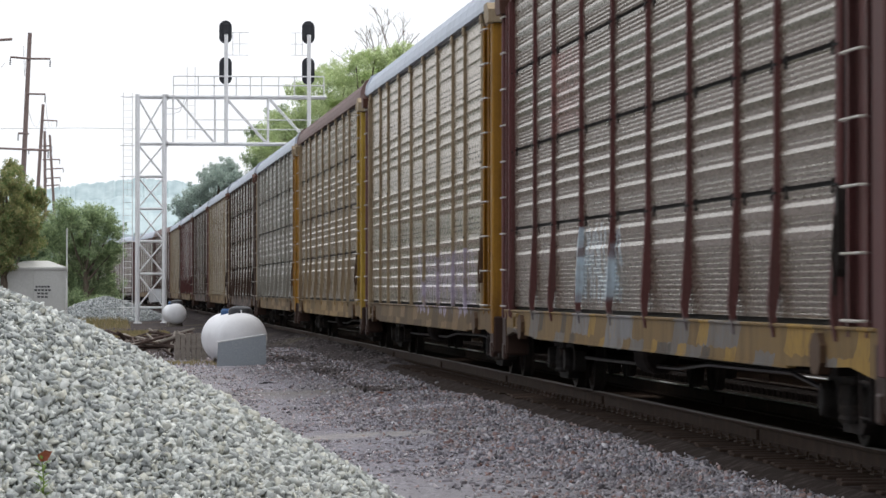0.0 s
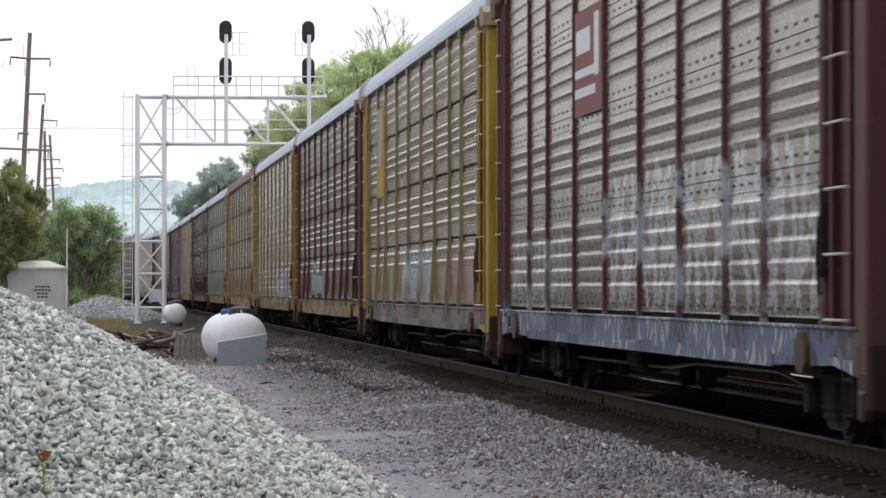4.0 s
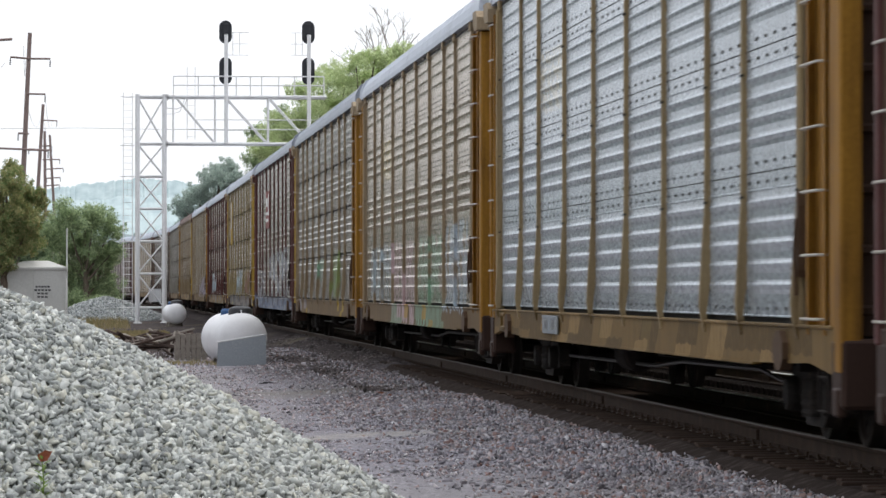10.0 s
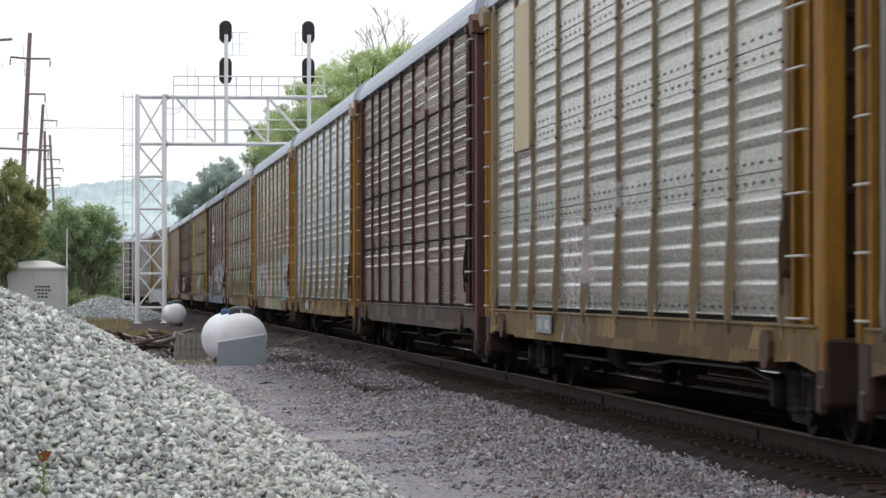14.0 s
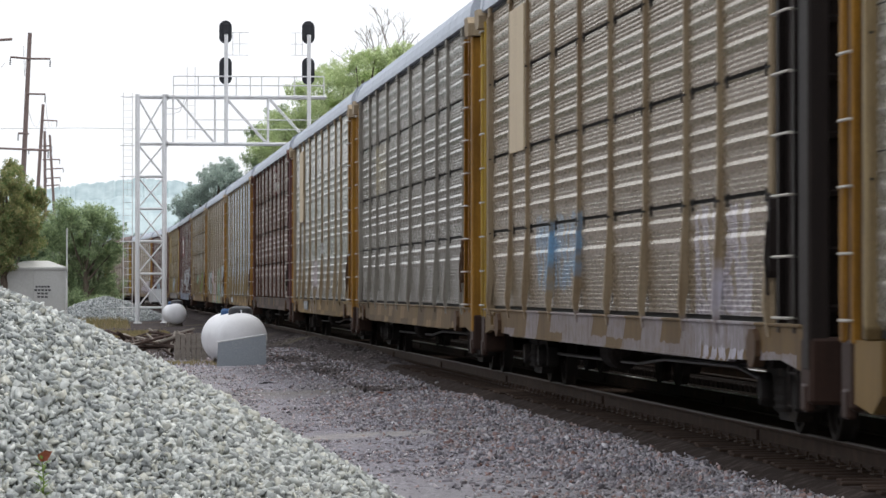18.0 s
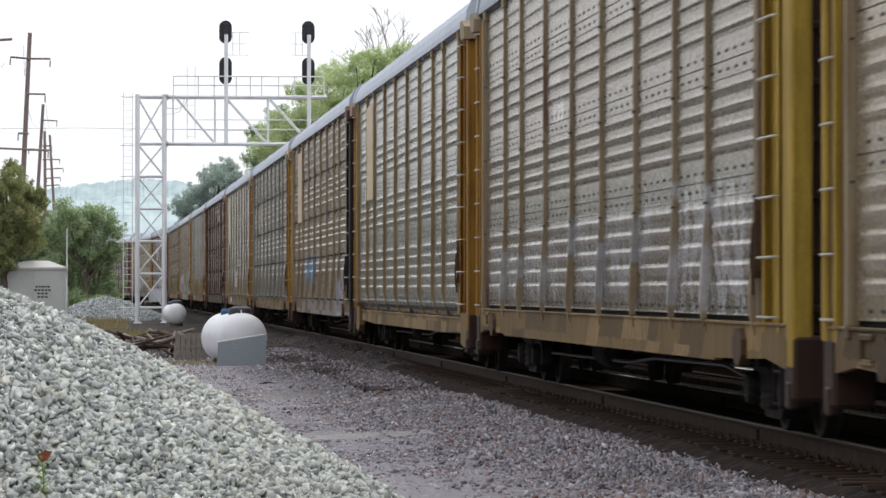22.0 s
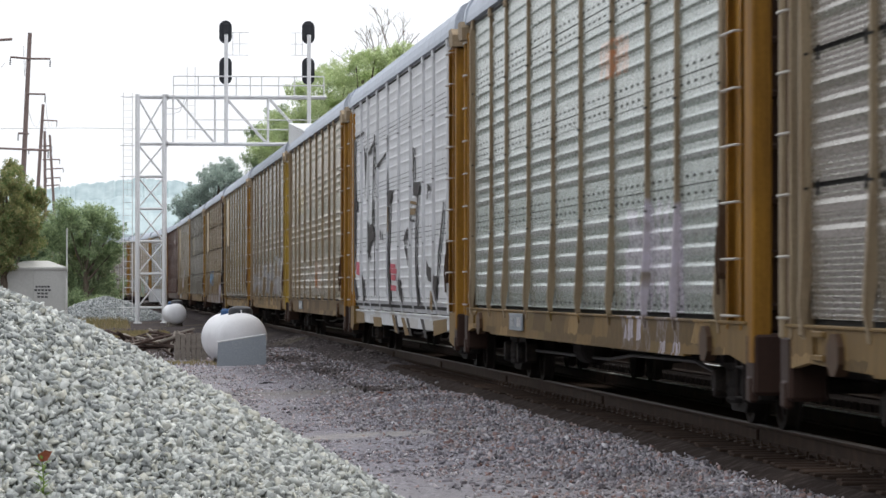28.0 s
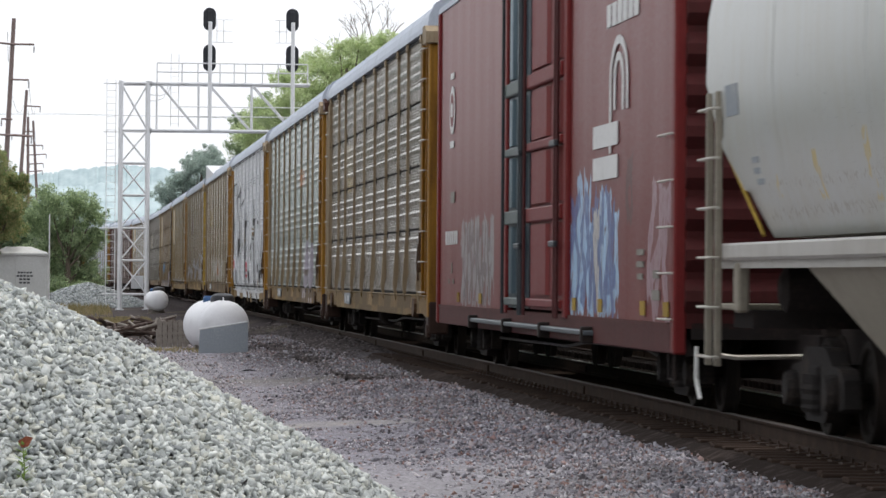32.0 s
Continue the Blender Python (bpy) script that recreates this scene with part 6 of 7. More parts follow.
# index along the train (0 stands beside the camera's view at the start): sheets, steel, posts, foot, rear, front, sill, roof, words, marks, plates
TRAIN = []                                   # (car, how far its middle trails the head of car 0)
INKS = {"yellow": (0.42, 0.28, 0.05), "white": (0.62, 0.62, 0.60), "maroon": (0.13, 0.035, 0.028), "brown": (0.16, 0.10, 0.08), "sign": (0.25, 0.28, 0.31), "letters": (0.5, 0.49, 0.46), "cream": (0.52, 0.42, 0.27)}
SPECS = {
    0: (S, DUST, "maroon", "kick", "maroon", "maroon", "buff", roof_steel, "grey autorack car with maroon uprights and patched yellow sill",
        [(5.0, 8.0, 3.2, 4.2, (0.25, 0.11, 0.10), 0.3, 0.85), (1.2, 4.8, 1.2, 2.05, LB, 0.5, 0.5), (-13, 12, 0.62, 1.1, (0.17, 0.165, 0.165), 0.5, -0.16), (-13, 12, 0.62, 1.1, (0.36, 0.22, 0.05), 0.3, -0.12), (0, 7, 0.62, 1.1, (0.22, 0.22, 0.23), 0.8, -0.45), (-13, 13, 0.62, 1.1, (0.07, 0.06, 0.055), 0.25, -0.08)], []),
    -1: (P, TAN, "tan", "straight", "orange", "maroon", "sill", roof_steel, "tan autorack car with orange ladder end and faded spray paint",
         [(-10.5, 0.5, 0.95, 1.95, PU, 0.6, 0.45)], []),
    -2: (S, TAN, "tan", "kick", "yellow", "orange", "buff", roof_rust, "tan autorack car with a rust-brown roof and yellow end", [], []),
    -3: (S, GREY, "grey", "kick", "orange", "tan", "sill", roof_steel, "grey autorack car with orange end posts", [], []),
    -4: (S, GREY, "brown", "kick", "brown", "tan", "brown", roof_steel, "grey autorack car with brown end posts", [], []),
    -5: (P, TAN, "tan", "straight", "brown", "maroon", "sill", roof_steel, "tan autorack car with dark brown ends", [], []),
    -6: (P, BROWN, "brown", "straight", "maroon", "maroon", "brown", roof_steel, "brown autorack car with maroon ends", [], []),
    -7: (P, BROWN, "maroon", "kick", "maroon", "brown", "sill", roof_steel, "brown autorack car with maroon uprights", [], []),
    -8: (P, TAN, "tan", "straight", "brown", "brown", "sill", roof_steel, "tan autorack car far along the train", [], []),
    -9: (S, BROWN, "brown", "kick", "maroon", "maroon", "brown", roof_rust, "dull brown autorack car far along the train", [], []),
    1: (S, TAN, "straw", "kick", "yellow", "yellow", "sill grey", roof_steel, "grey autorack car with yellow uprights and a yellow and white panel",
        [(-3.5, 3.5, 1.15, 2.1, LB, 0.6, 0.4), (-11, -6, 1.15, 2.0, (0.34, 0.22, 0.19), 0.7, 0.5), (-13, 13, 0.6, 1.12, (0.22, 0.19, 0.18), 0.8, -0.45), (-13, 13, 0.6, 1.12, (0.10, 0.11, 0.12), 0.7, -0.15), (-13, 13, 0.6, 1.12, (0.36, 0.29, 0.10), 0.5, -0.08)], TALL),
    2: (P, DUST, "maroon", "straight", "maroon", "maroon", "sill grey", roof_dark, "tan autorack car with maroon uprights and large graffiti along its foot",
        [(-13, 13, 1.05, 1.9, (0.12, 0.085, 0.078), 0.7, -0.55), (-11.5, 1.8, 1.15, 2.6, (0.50, 0.53, 0.58), 0.55, 0.22), (5.5, 12, 1.05, 2.0, (0.42, 0.43, 0.47), 0.45, 0.2),
         (-13, 13, 0.6, 1.12, (0.46, 0.46, 0.47), 0.6, -0.6), (-13, 13, 0.6, 1.12, (0.12, 0.16, 0.26), 0.35, 0.35)],
        [(3.05, 3.91, 2.5, 1.2, "crimson", "logo_panel"), (3.3, 3.57, 1.9, 0.11, "letters", "logo_stripe"), (3.3, 3.79, 1.9, 0.1, "letters", "logo_stripe"), (2.25, 4.06, 0.4, 0.7, "letters", "logo_stripe"), (3.5, 4.15, 1.3, 0.28, "letters", "logo_stripe")]),
    3: (S, STEEL, "tan", "kick", "orange", "yellow", "sill", roof_dark, "silver grey autorack car with tan uprights and green graffiti",
        [(-6.8, -4.0, 1.15, 2.2, (0.24, 0.42, 0.10), 0.5, 0.6), (4.8, 7.2, 3.2, 4.4, (0.5, 0.49, 0.45), 0.3, 0.75), (-1.0, 3.0, 1.6, 2.1, GN, 0.4, 0.35), (6.0, 12.5, 0.6, 1.1, (0.30, 0.28, 0.30), 0.6, -0.4), (-12, 12, 0.6, 1.1, (0.45, 0.30, 0.04), 0.3, -0.05)], []),
    4: (P, TAN, "tan", "straight", "orange", "orange", "sill", roof_steel, "tan autorack car with orange ends and pastel graffiti",
        [(5.0, 11.0, 1.1, 2.2, LB, 0.45, 0.35), (-0.8, 4.8, 0.7, 2.25, PK, 0.5, 0.6), (-6.2, -1.3, 0.6, 2.25, GN, 0.5, 0.5), (-10.8, -6.9, 1.0, 2.4, (0.47, 0.57, 0.66), 0.5, 0.65),
         (4.8, 7.4, 3.4, 4.2, YL, 0.2, 0.35), (-7, 5, 0.6, 1.12, (0.22, 0.30, 0.21), 0.7, -0.45), (-13, 5, 0.6, 1.12, (0.42, 0.26, 0.05), 0.4, -0.1)], []),
    5: (P, SILVER, "gold", "kick", "orange", "orange", "amber", roof_steel, "silver blue autorack car with yellow-tan uprights and orange ends",
        [(4.7, 7.4, 3.5, 4.3, CR, 0.15, 0.5)], SIGN),
    6: (S, BROWN, "rust", "straight", "maroon", "maroon", "brown", roof_steel, "brown-grey autorack car with maroon ends and a brown lettered panel",
        [(4.7, 7.3, 3.1, 4.4, (0.45, 0.43, 0.39), 0.3, 0.55)],
        [(-3.9, 4.66, 5.5, 0.95, "maroon", "logo_panel"), (-2.9, 4.85, 2.6, 0.2, "letters", "letter_bar"), (-4.9, 4.5, 2.6, 0.28, "letters", "letter_bar"), (-3.6, 4.62, 3.0, 0.1, "letters", "letter_bar")]),
    7: (P, PEARL, "tan", "kick", "orange", "orange", "buff", roof_steel, "silver autorack car with tan uprights and a cream panel",
        [(1.2, 4.2, 0.62, 2.1, (0.66, 0.60, 0.62), 0.4, 0.6), (-2.5, -0.5, 2.2, 2.5, W, 0.3, 0.6)], CREAM + SIGN),
    8: (S, GREY, "grey", "kick", "orange", "orange", "sill", roof_steel, "grey autorack car with orange-yellow ends", [(5.0, 7.6, 3.2, 4.2, CR, 0.25, 0.55)], []),
    9: (S, TAN, "tan", "kick", "black", "yellow", "sill", roof_steel, "tan autorack car with a cream panel and blue graffiti",
        [(1.7, 6.6, 1.35, 2.25, (0.20, 0.38, 0.58), 0.4, 0.4), (-10.6, -7.2, 0.7, 2.1, (0.52, 0.50, 0.58), 0.5, 0.55), (-13, 13, 0.6, 1.12, (0.26, 0.23, 0.24), 0.7, -0.4)], CREAM),
    10: (P, GREY, "gold", "low", "orange", "orange", "buff", roof_steel, "silver grey autorack car with tan uprights bent in at the foot", [], CREAM),
    11: (P, DUST, "tan", "kick", "yellow", "orange", "buff", roof_dark, "grey-tan autorack car with white graffiti along its foot",
         [(3.4, 11.9, 1.2, 1.95, (0.44, 0.44, 0.45), 0.4, 0.25), (-11, -6.6, 1.1, 2.35, (0.48, 0.48, 0.5), 0.45, 0.3), (-5, 2.5, 1.2, 2.2, (0.36, 0.36, 0.38), 0.4, 0.2)],
         [(3.7, 3.7, 2.2, 0.85, "brown", "logo_panel"), (3.7, 3.9, 1.3, 0.14, "letters", "letter_bar"), (3.3, 3.5, 1.2, 0.3, "letters", "letter_bar")]),
    12: (P, BEIGE, "tan", "straight", "orange", "yellow", "sill", roof_steel, "beige autorack car with orange ends and faint graffiti",
         [(-3.0, -0.6, 1.3, 2.0, OR, 0.4, 0.4), (-6.8, 6, 1.2, 2.0, (0.5, 0.49, 0.46), 0.5, 0.3), (5.2, 7.5, 3.4, 4.1, YL, 0.2, 0.4)], SIGN),
    13: (P, "white", "white", "low", "orange", "orange", "white", roof_steel, "white autorack car sprayed over with black letters",
         [(-13, 13, 0.4, 0.95, (0.50, 0.48, 0.45), 0.7, -0.3)], []),
    14: (P, SAGE, "tan", "kick", "orange", "orange", "amber", roof_steel, "silver-green autorack car with yellow-tan uprights and purple graffiti",
         [(-9.2, -4.9, 0.7, 2.2, (0.55, 0.51, 0.58), 0.4, 0.6), (-5.2, -2.7, 3.6, 4.05, OR, 0.2, 0.6)], SIGN),
    15: (S, ASH, "tan", "kick", "orange", "tan", "buff", roof_steel, "grey autorack car with yellow-tan uprights and a yellow sign",
         [(5.4, 7.4, 3.2, 4.1, CR, 0.15, 0.5)], SIGN + [(6.2, 3.25, 1.6, 0.35, "yellow", "logo_panel")]),
}


def white_car_spray(car):
    """Tall black letters with drips, small red tags, and brown and black strokes down the sill."""
    def daub(outline, c, x):
        part("spray_stroke", Geo().prism(outline, x - 0.002, x + 0.002, "x"), paint[c], car, {"black": "black sprayed stroke", "tag red": "red sprayed tag", "buff": "brown paint patch"}[c])
    daub([(11.99, 3.25), (10.62, 3.22), (10.78, 3.0), (11.99, 3.01)], "black", -1.497)
    daub([(7.66, 2.82), (7.1, 2.61), (6.15, 2.67), (6.01, 2.49), (5.06, 2.5), (5.58, 2.36), (6.46, 2.28), (6.91, 2.18), (6.96, 1.88), (7.38, 2.08), (7.75, 2.3)], "black", -1.497)
    daub([(3.75, 2.53), (3.51, 2.44), (3.44, 2.34), (3.67, 2.3), (3.83, 2.42)], "black", -1.497)
    daub([(1.92, 3.24), (0.37, 3.2), (0.78, 3.01), (1.2, 2.92), (1.99, 2.95)], "black", -1.497)
    daub([(1.2, 2.92), (0.92, 2.89), (1.27, 2.41), (1.41, 2.03), (1.2, 1.6), (0.78, 1.0), (1.2, 0.99), (1.7, 1.61), (1.77, 2.04), (1.63, 2.42)], "black", -1.497)
    daub([(-0.75, 3.03), (-1.13, 3.0), (-1.07, 2.84), (-0.81, 2.76)], "black", -1.497)
    daub([(-4.61, 3.22), (-6.15, 3.18), (-6.01, 3.03), (-5.57, 2.94), (-4.61, 2.99)], "black", -1.497)
    daub([(-3.6, 2.62), (-3.98, 2.62), (-4.08, 2.58), (-4.87, 2.56), (-4.97, 2.51), (-3.92, 2.55)], "black", -1.497)
    daub([(-5.57, 2.94), (-5.77, 2.93), (-5.5, 2.59), (-5.37, 1.92), (-5.57, 1.48), (-6.01, 1.06), (-5.62, 1.05), (-5.17, 1.49), (-5.07, 1.92), (-5.12, 2.36)], "black", -1.497)
    daub([(-7.69, 3.12), (-8.29, 3.06), (-8.2, 3.0), (-7.86, 2.97), (-7.73, 2.84), (-7.6, 2.86), (-7.73, 3.0)], "black", -1.497)
    daub([(-2.34, 2.24), (-2.87, 2.38), (-3.37, 2.45), (-3.26, 2.28), (-2.81, 2.22), (-2.69, 2.13)], "black", -1.497)
    daub([(-2.87, 2.13), (-3.32, 1.91), (-3.49, 1.7), (-3.32, 1.83), (-2.58, 2.09)], "black", -1.497)
    daub([(-7.52, 1.85), (-7.91, 1.73), (-8.61, 1.69), (-8.94, 1.57), (-9.75, 1.56), (-9.68, 1.4), (-9.37, 1.12), (-8.94, 1.33), (-8.74, 1.44), (-7.91, 1.49), (-7.52, 1.61)], "black", -1.497)
    daub([(-10.9, 2.76), (-11.07, 2.71), (-10.63, 2.27), (-10.18, 1.94), (-9.9, 1.55), (-9.68, 1.55), (-9.87, 1.95), (-10.42, 2.34)], "black", -1.497)
    daub([(9.32, 1.66), (8.72, 1.54), (8.33, 1.1), (8.82, 1.09), (9.22, 1.43)], "black", -1.497)
    daub([(-1.0, 1.59), (-1.5, 1.46), (-2.26, 1.02), (-1.56, 1.19), (-1.0, 1.37)], "black", -1.497)
    daub([(11.88, 1.67), (10.68, 1.11), (11.22, 1.11), (11.99, 1.43)], "black", -1.497)
    daub([(11.88, 4.56), (11.44, 4.56), (11.55, 3.8), (11.33, 2.96), (11.55, 2.02), (11.88, 1.67), (11.99, 2.98)], "black", -1.497)
    daub([(5.49, 4.45), (5.15, 4.42), (5.49, 3.82), (5.75, 3.26), (5.66, 2.5), (6.01, 2.5), (6.19, 2.85), (5.93, 3.32), (5.84, 3.84)], "black", -1.497)
    daub([(1.99, 4.3), (1.7, 4.28), (1.77, 3.81), (1.7, 3.25), (1.99, 3.27)], "black", -1.497)
    daub([(-4.51, 3.84), (-4.77, 3.82), (-4.87, 3.57), (-4.82, 3.21), (-4.61, 3.23)], "black", -1.497)
    daub([(5.32, 3.77), (1.99, 3.98), (1.92, 3.92), (5.15, 3.71)], "black", -1.497)
    daub([(7.28, 4.14), (5.62, 4.32), (5.84, 4.21), (7.1, 4.04)], "black", -1.497)
    daub([(11.44, 4.61), (8.62, 4.62), (8.62, 4.57), (11.44, 4.56)], "black", -1.497)
    daub([(8.62, 4.33), (7.75, 4.05), (8.04, 3.63), (8.33, 3.23), (8.23, 3.64)], "black", -1.497)
    daub([(5.32, 2.49), (5.11, 2.46), (5.32, 1.63), (5.15, 1.22), (5.49, 1.22), (5.58, 1.63)], "black", -1.497)
    daub([(11.11, 1.93), (9.83, 1.92), (10.04, 1.63), (11.11, 1.67)], "tag red", -1.497)
    daub([(0.96, 1.83), (-0.29, 1.81), (-0.29, 1.73), (0.85, 1.74)], "tag red", -1.497)
    daub([(1.06, 1.74), (-0.72, 1.72), (-0.62, 1.63), (1.06, 1.65)], "tag red", -1.497)
    daub([(0.78, 1.62), (-0.36, 1.61), (-0.36, 1.5), (0.71, 1.52)], "tag red", -1.497)
    daub([(0.85, 1.43), (-0.55, 1.41), (-0.49, 1.31), (0.78, 1.32)], "tag red", -1.497)
    daub([(1.98, 2.91), (1.61, 2.92), (1.47, 2.44), (1.83, 2.47)], "buff", -1.499)
    daub([(-3.99, 2.91), (-5.39, 2.86), (-5.39, 2.81), (-3.99, 2.86)], "buff", -1.499)
    daub([(-3.94, 2.78), (-5.24, 2.75), (-5.14, 2.64), (-3.94, 2.66)], "buff", -1.499)
    daub([(-8.3, 1.33), (-8.75, 1.26), (-8.79, 0.97), (-8.3, 1.04)], "buff", -1.499)
    daub([(6.49, 0.79), (4.16, 0.79), (3.96, 0.61), (6.27, 0.6)], "buff", -1.445)
    daub([(1.31, 0.86), (0.65, 0.86), (-0.35, 0.53), (0.41, 0.54)], "buff", -1.445)
    daub([(-1.08, 0.83), (-1.9, 0.82), (-3.06, 0.52), (-2.11, 0.51)], "buff", -1.445)
    daub([(-8.24, 0.82), (-10.94, 0.87), (-10.94, 0.67), (-8.44, 0.57)], "buff", -1.445)
    daub([(12.82, 0.89), (9.33, 0.86), (9.08, 0.64), (12.54, 0.62)], "buff", -1.445)
    daub([(0.48, 0.85), (0.08, 0.86), (-0.67, 0.52), (-0.25, 0.52)], "black", -1.445)
    daub([(-2.29, 0.83), (-2.86, 0.82), (-3.69, 0.52), (-3.2, 0.52)], "black", -1.445)
    daub([(-5.59, 0.84), (-6.26, 0.83), (-7.06, 0.51), (-6.49, 0.52)], "black", -1.445)
    part("end_panel", Geo().box(-1.505, -1.45, 12.0, 12.33, 0.98, 5.14, 0.01), paint["orange"], car)


for _i, _k in ((-10, -5), (-11, -6), (-12, -8), (-13, -4)):  # dusty brown cars at the head of the train
    SPECS[_i] = (SPECS[_k][0], DUST, "rust") + SPECS[_k][3:8] + ("dusty brown autorack car far ahead in the train",) + SPECS[_k][9:]
for _i in range(-13, 16):
    sheet.setdefault("white", paint["white"])
    TRAIN.append((autorack(SPECS[_i]), PITCH * (_i + 0.5)))
    if _i == 13:                                            # tall black letters, wedge above, drips below
        white_car_spray(TRAIN[-1][0])
    if _i == 12:                                            # a roof sheet that has come loose at the front
        part("lifted_roof_sheet", Geo().prism([(4.8, 5.60), (13.4, 6.14), (13.4, 6.09), (4.8, 5.54)], -1.5, -0.5, "x").prism([(4.8, 5.5), (13.4, 6.1), (13.4, 5.4), (4.8, 5.4)], -1.5, -1.47, "x"), plate["white"], TRAIN[-1][0], "pale lifted roof sheet")


# ---- boxcar ----
def boxcar():
    RED, RUST = (0.145, 0.018, 0.018), (0.165, 0.036, 0.03)
    red = car_steel("boxcar red", RED, RUST, 0.5, 0.0)
    car = thing("boxcar", None, None, "oxide-red boxcar with one dark blue door and blue graffiti", "railway car", "cars of the freight train")
    sprayed = car_steel("sprayed boxcar red", RED, RUST, 0.38, 0.0, car,
                        [(4.6, 9.3, 0.95, 2.2, (0.30, 0.31, 0.31), 0.5, 0.75), (5.0, 9.0, 1.0, 2.1, (0.10, 0.09, 0.09), 0.55, 0.2),
                         (-8.2, -3.7, 0.95, 2.05, (0.36, 0.58, 0.78), 0.6, 0.95), (-5.9, -4.4, 1.0, 2.5, (0.36, 0.58, 0.78), 0.5, 0.9), (-7.6, -6.6, 1.0, 2.3, (0.36, 0.58, 0.78), 0.5, 0.9),
                         (-7.9, -3.9, 1.0, 2.3, (0.06, 0.14, 0.34), 0.62, 0.38), (-6.6, -6.1, 0.95, 2.1, (0.55, 0.55, 0.50), 0.35, 0.7),
                         (-11.9, -10.3, 0.95, 2.3, (0.36, 0.26, 0.29), 0.5, 0.4), (-9.2, -8.7, 1.9, 2.6, (0.07, 0.03, 0.03), 0.5, 0.6)])
    h0, h1, half, tail = 0.92, 5.42, 12.9, 12.42
    part("underframe", Geo().box(-1.35, 1.35, -tail, half, 0.8, 0.95).box(-0.35, 0.35, -13.5, 13.5, 0.5, 0.85), under_steel, car)
    part("side_wall", Geo().box(1.40, 1.48, -tail, half, h0, h1), red, car)
    part("inner_lining", Geo().box(-1.3, 1.3, -tail + 0.2, half - 0.2, 0.97, h1 - 0.05), gap_black, car)
    for y0, y1 in ((2.82, half), (-tail, -3.98)):           # side sheets, slightly dished between the welds
        n = int((y1 - y0) / 0.2)
        wave = [(-1.472 + 0.004 * math.sin(k * 0.9) + 0.002 * math.sin(k * 2.3), y0 + (y1 - y0) * k / n) for k in range(n + 1)]
        part("side_wall", Geo().prism(wave + [(-1.40, y1), (-1.40, y0)], h0, h1, "z").mesh("side_wall", True), sprayed, car)
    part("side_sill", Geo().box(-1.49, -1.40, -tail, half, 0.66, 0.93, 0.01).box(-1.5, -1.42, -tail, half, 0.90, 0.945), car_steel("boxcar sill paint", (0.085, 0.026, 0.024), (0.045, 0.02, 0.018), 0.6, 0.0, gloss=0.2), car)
    part("roof", Geo().prism([(-1.5, h1), (-1.5, h1 + 0.08), (0, h1 + 0.22), (1.5, h1 + 0.08), (1.5, h1)], -tail - 0.05, half + 0.05), roof_steel, car)
    blue = car_steel("dark blue door paint", (0.017, 0.03, 0.042), (0.03, 0.036, 0.042), 0.35, 0.1)
    pane = car_steel("worn blue door sheet", (0.07, 0.105, 0.13), (0.04, 0.058, 0.072), 0.3, 0.3)
    dull = car_steel("grey-green door rail", (0.10, 0.12, 0.115), (0.06, 0.07, 0.066), 0.5, 0.0)
    bars = car_steel("dark door bar", (0.035, 0.04, 0.045), (0.05, 0.045, 0.045), 0.4, 0.2)
    bar_red = car_steel("dark red door bar", (0.06, 0.018, 0.018), (0.04, 0.02, 0.018), 0.5, 0.0)
    for y0, y1, ma, field, rail_ma in ((0.05, 2.5, blue, pane, dull), (-3.75, -0.05, red, red, red)):
        door = part("door", Geo().box(-1.49, -1.42, y0 + 0.02, y1 - 0.02, 0.98, 5.34), ma, car)
        for z in (1.06, 2.12, 2.95, 3.75, 5.26):
            w = 0.085 if z in (2.12, 3.75) else 0.05
            part("door_rail", Geo().box(-1.56, -1.48, y0 + 0.04, y1 - 0.04, z - w, z + w, 0.015), rail_ma, door)
        for z0, z1 in ((1.16, 2.0), (2.25, 2.87), (3.03, 3.62), (3.88, 5.18)):
            for a, b in ((y0 + 0.25, y0 + 1.2), (y0 + 1.55, y1 - 0.3)):
                part("door_sheet", Geo().prism([(-1.495, a), (-1.535, a + 0.12), (-1.54, (a + b) / 2), (-1.53, b - 0.1), (-1.495, b)], z0, z1, "z"), field, door)
        for y in (y0 + 0.12, y0 + 0.34, y1 - 0.12):
            part("lock_bar", Geo().tube([(-1.585, y, 0.90), (-1.585, y, 5.36)], 0.021, 8), bars if ma is blue else bar_red, door)
        for z in (1.75, 2.9):
            part("lock_handle", Geo().box(-1.63, -1.58, y0 + 0.05, y0 + 0.6, z - 0.035, z + 0.035, 0.012), bars, door)
    track_grey = car_steel("grey door track", (0.10, 0.115, 0.125), (0.05, 0.05, 0.055), 0.4, 0.2)
    part("door_track", Geo().box(-1.60, -1.47, -6.3, 6.7, 0.745, 0.80, 0.012), track_grey, car, "dark grey steel door track")
    for y in (-6.2, -2.1, 2.1, 6.6):
        part("track_bracket", Geo().box(-1.62, -1.45, y - 0.07, y + 0.07, 0.66, 0.84, 0.015), paint["black"], car)
    for y in (2.67, -3.88):
        part("door_post", Geo().box(-1.53, -1.42, y - 0.15, y + 0.15, 0.9, 5.38, 0.02), red, car)
    # Darker copy of the boxcar red: shadow on the ends is painted in.
    end_red_shaded = car_steel("boxcar red darkened as shade", (0.075, 0.02, 0.02), (0.05, 0.02, 0.018), 0.6, 0.0, gloss=0.2)
    rib = [(-half + 0.06, 0.9), (-half, 0.9)]
    for k in range(11):
        z = 1.2 + k * 0.38
        rib += [(-half, z - 0.16), (-half - 0.12, z - 0.05), (-half - 0.12, z + 0.05), (-half, z + 0.16)]
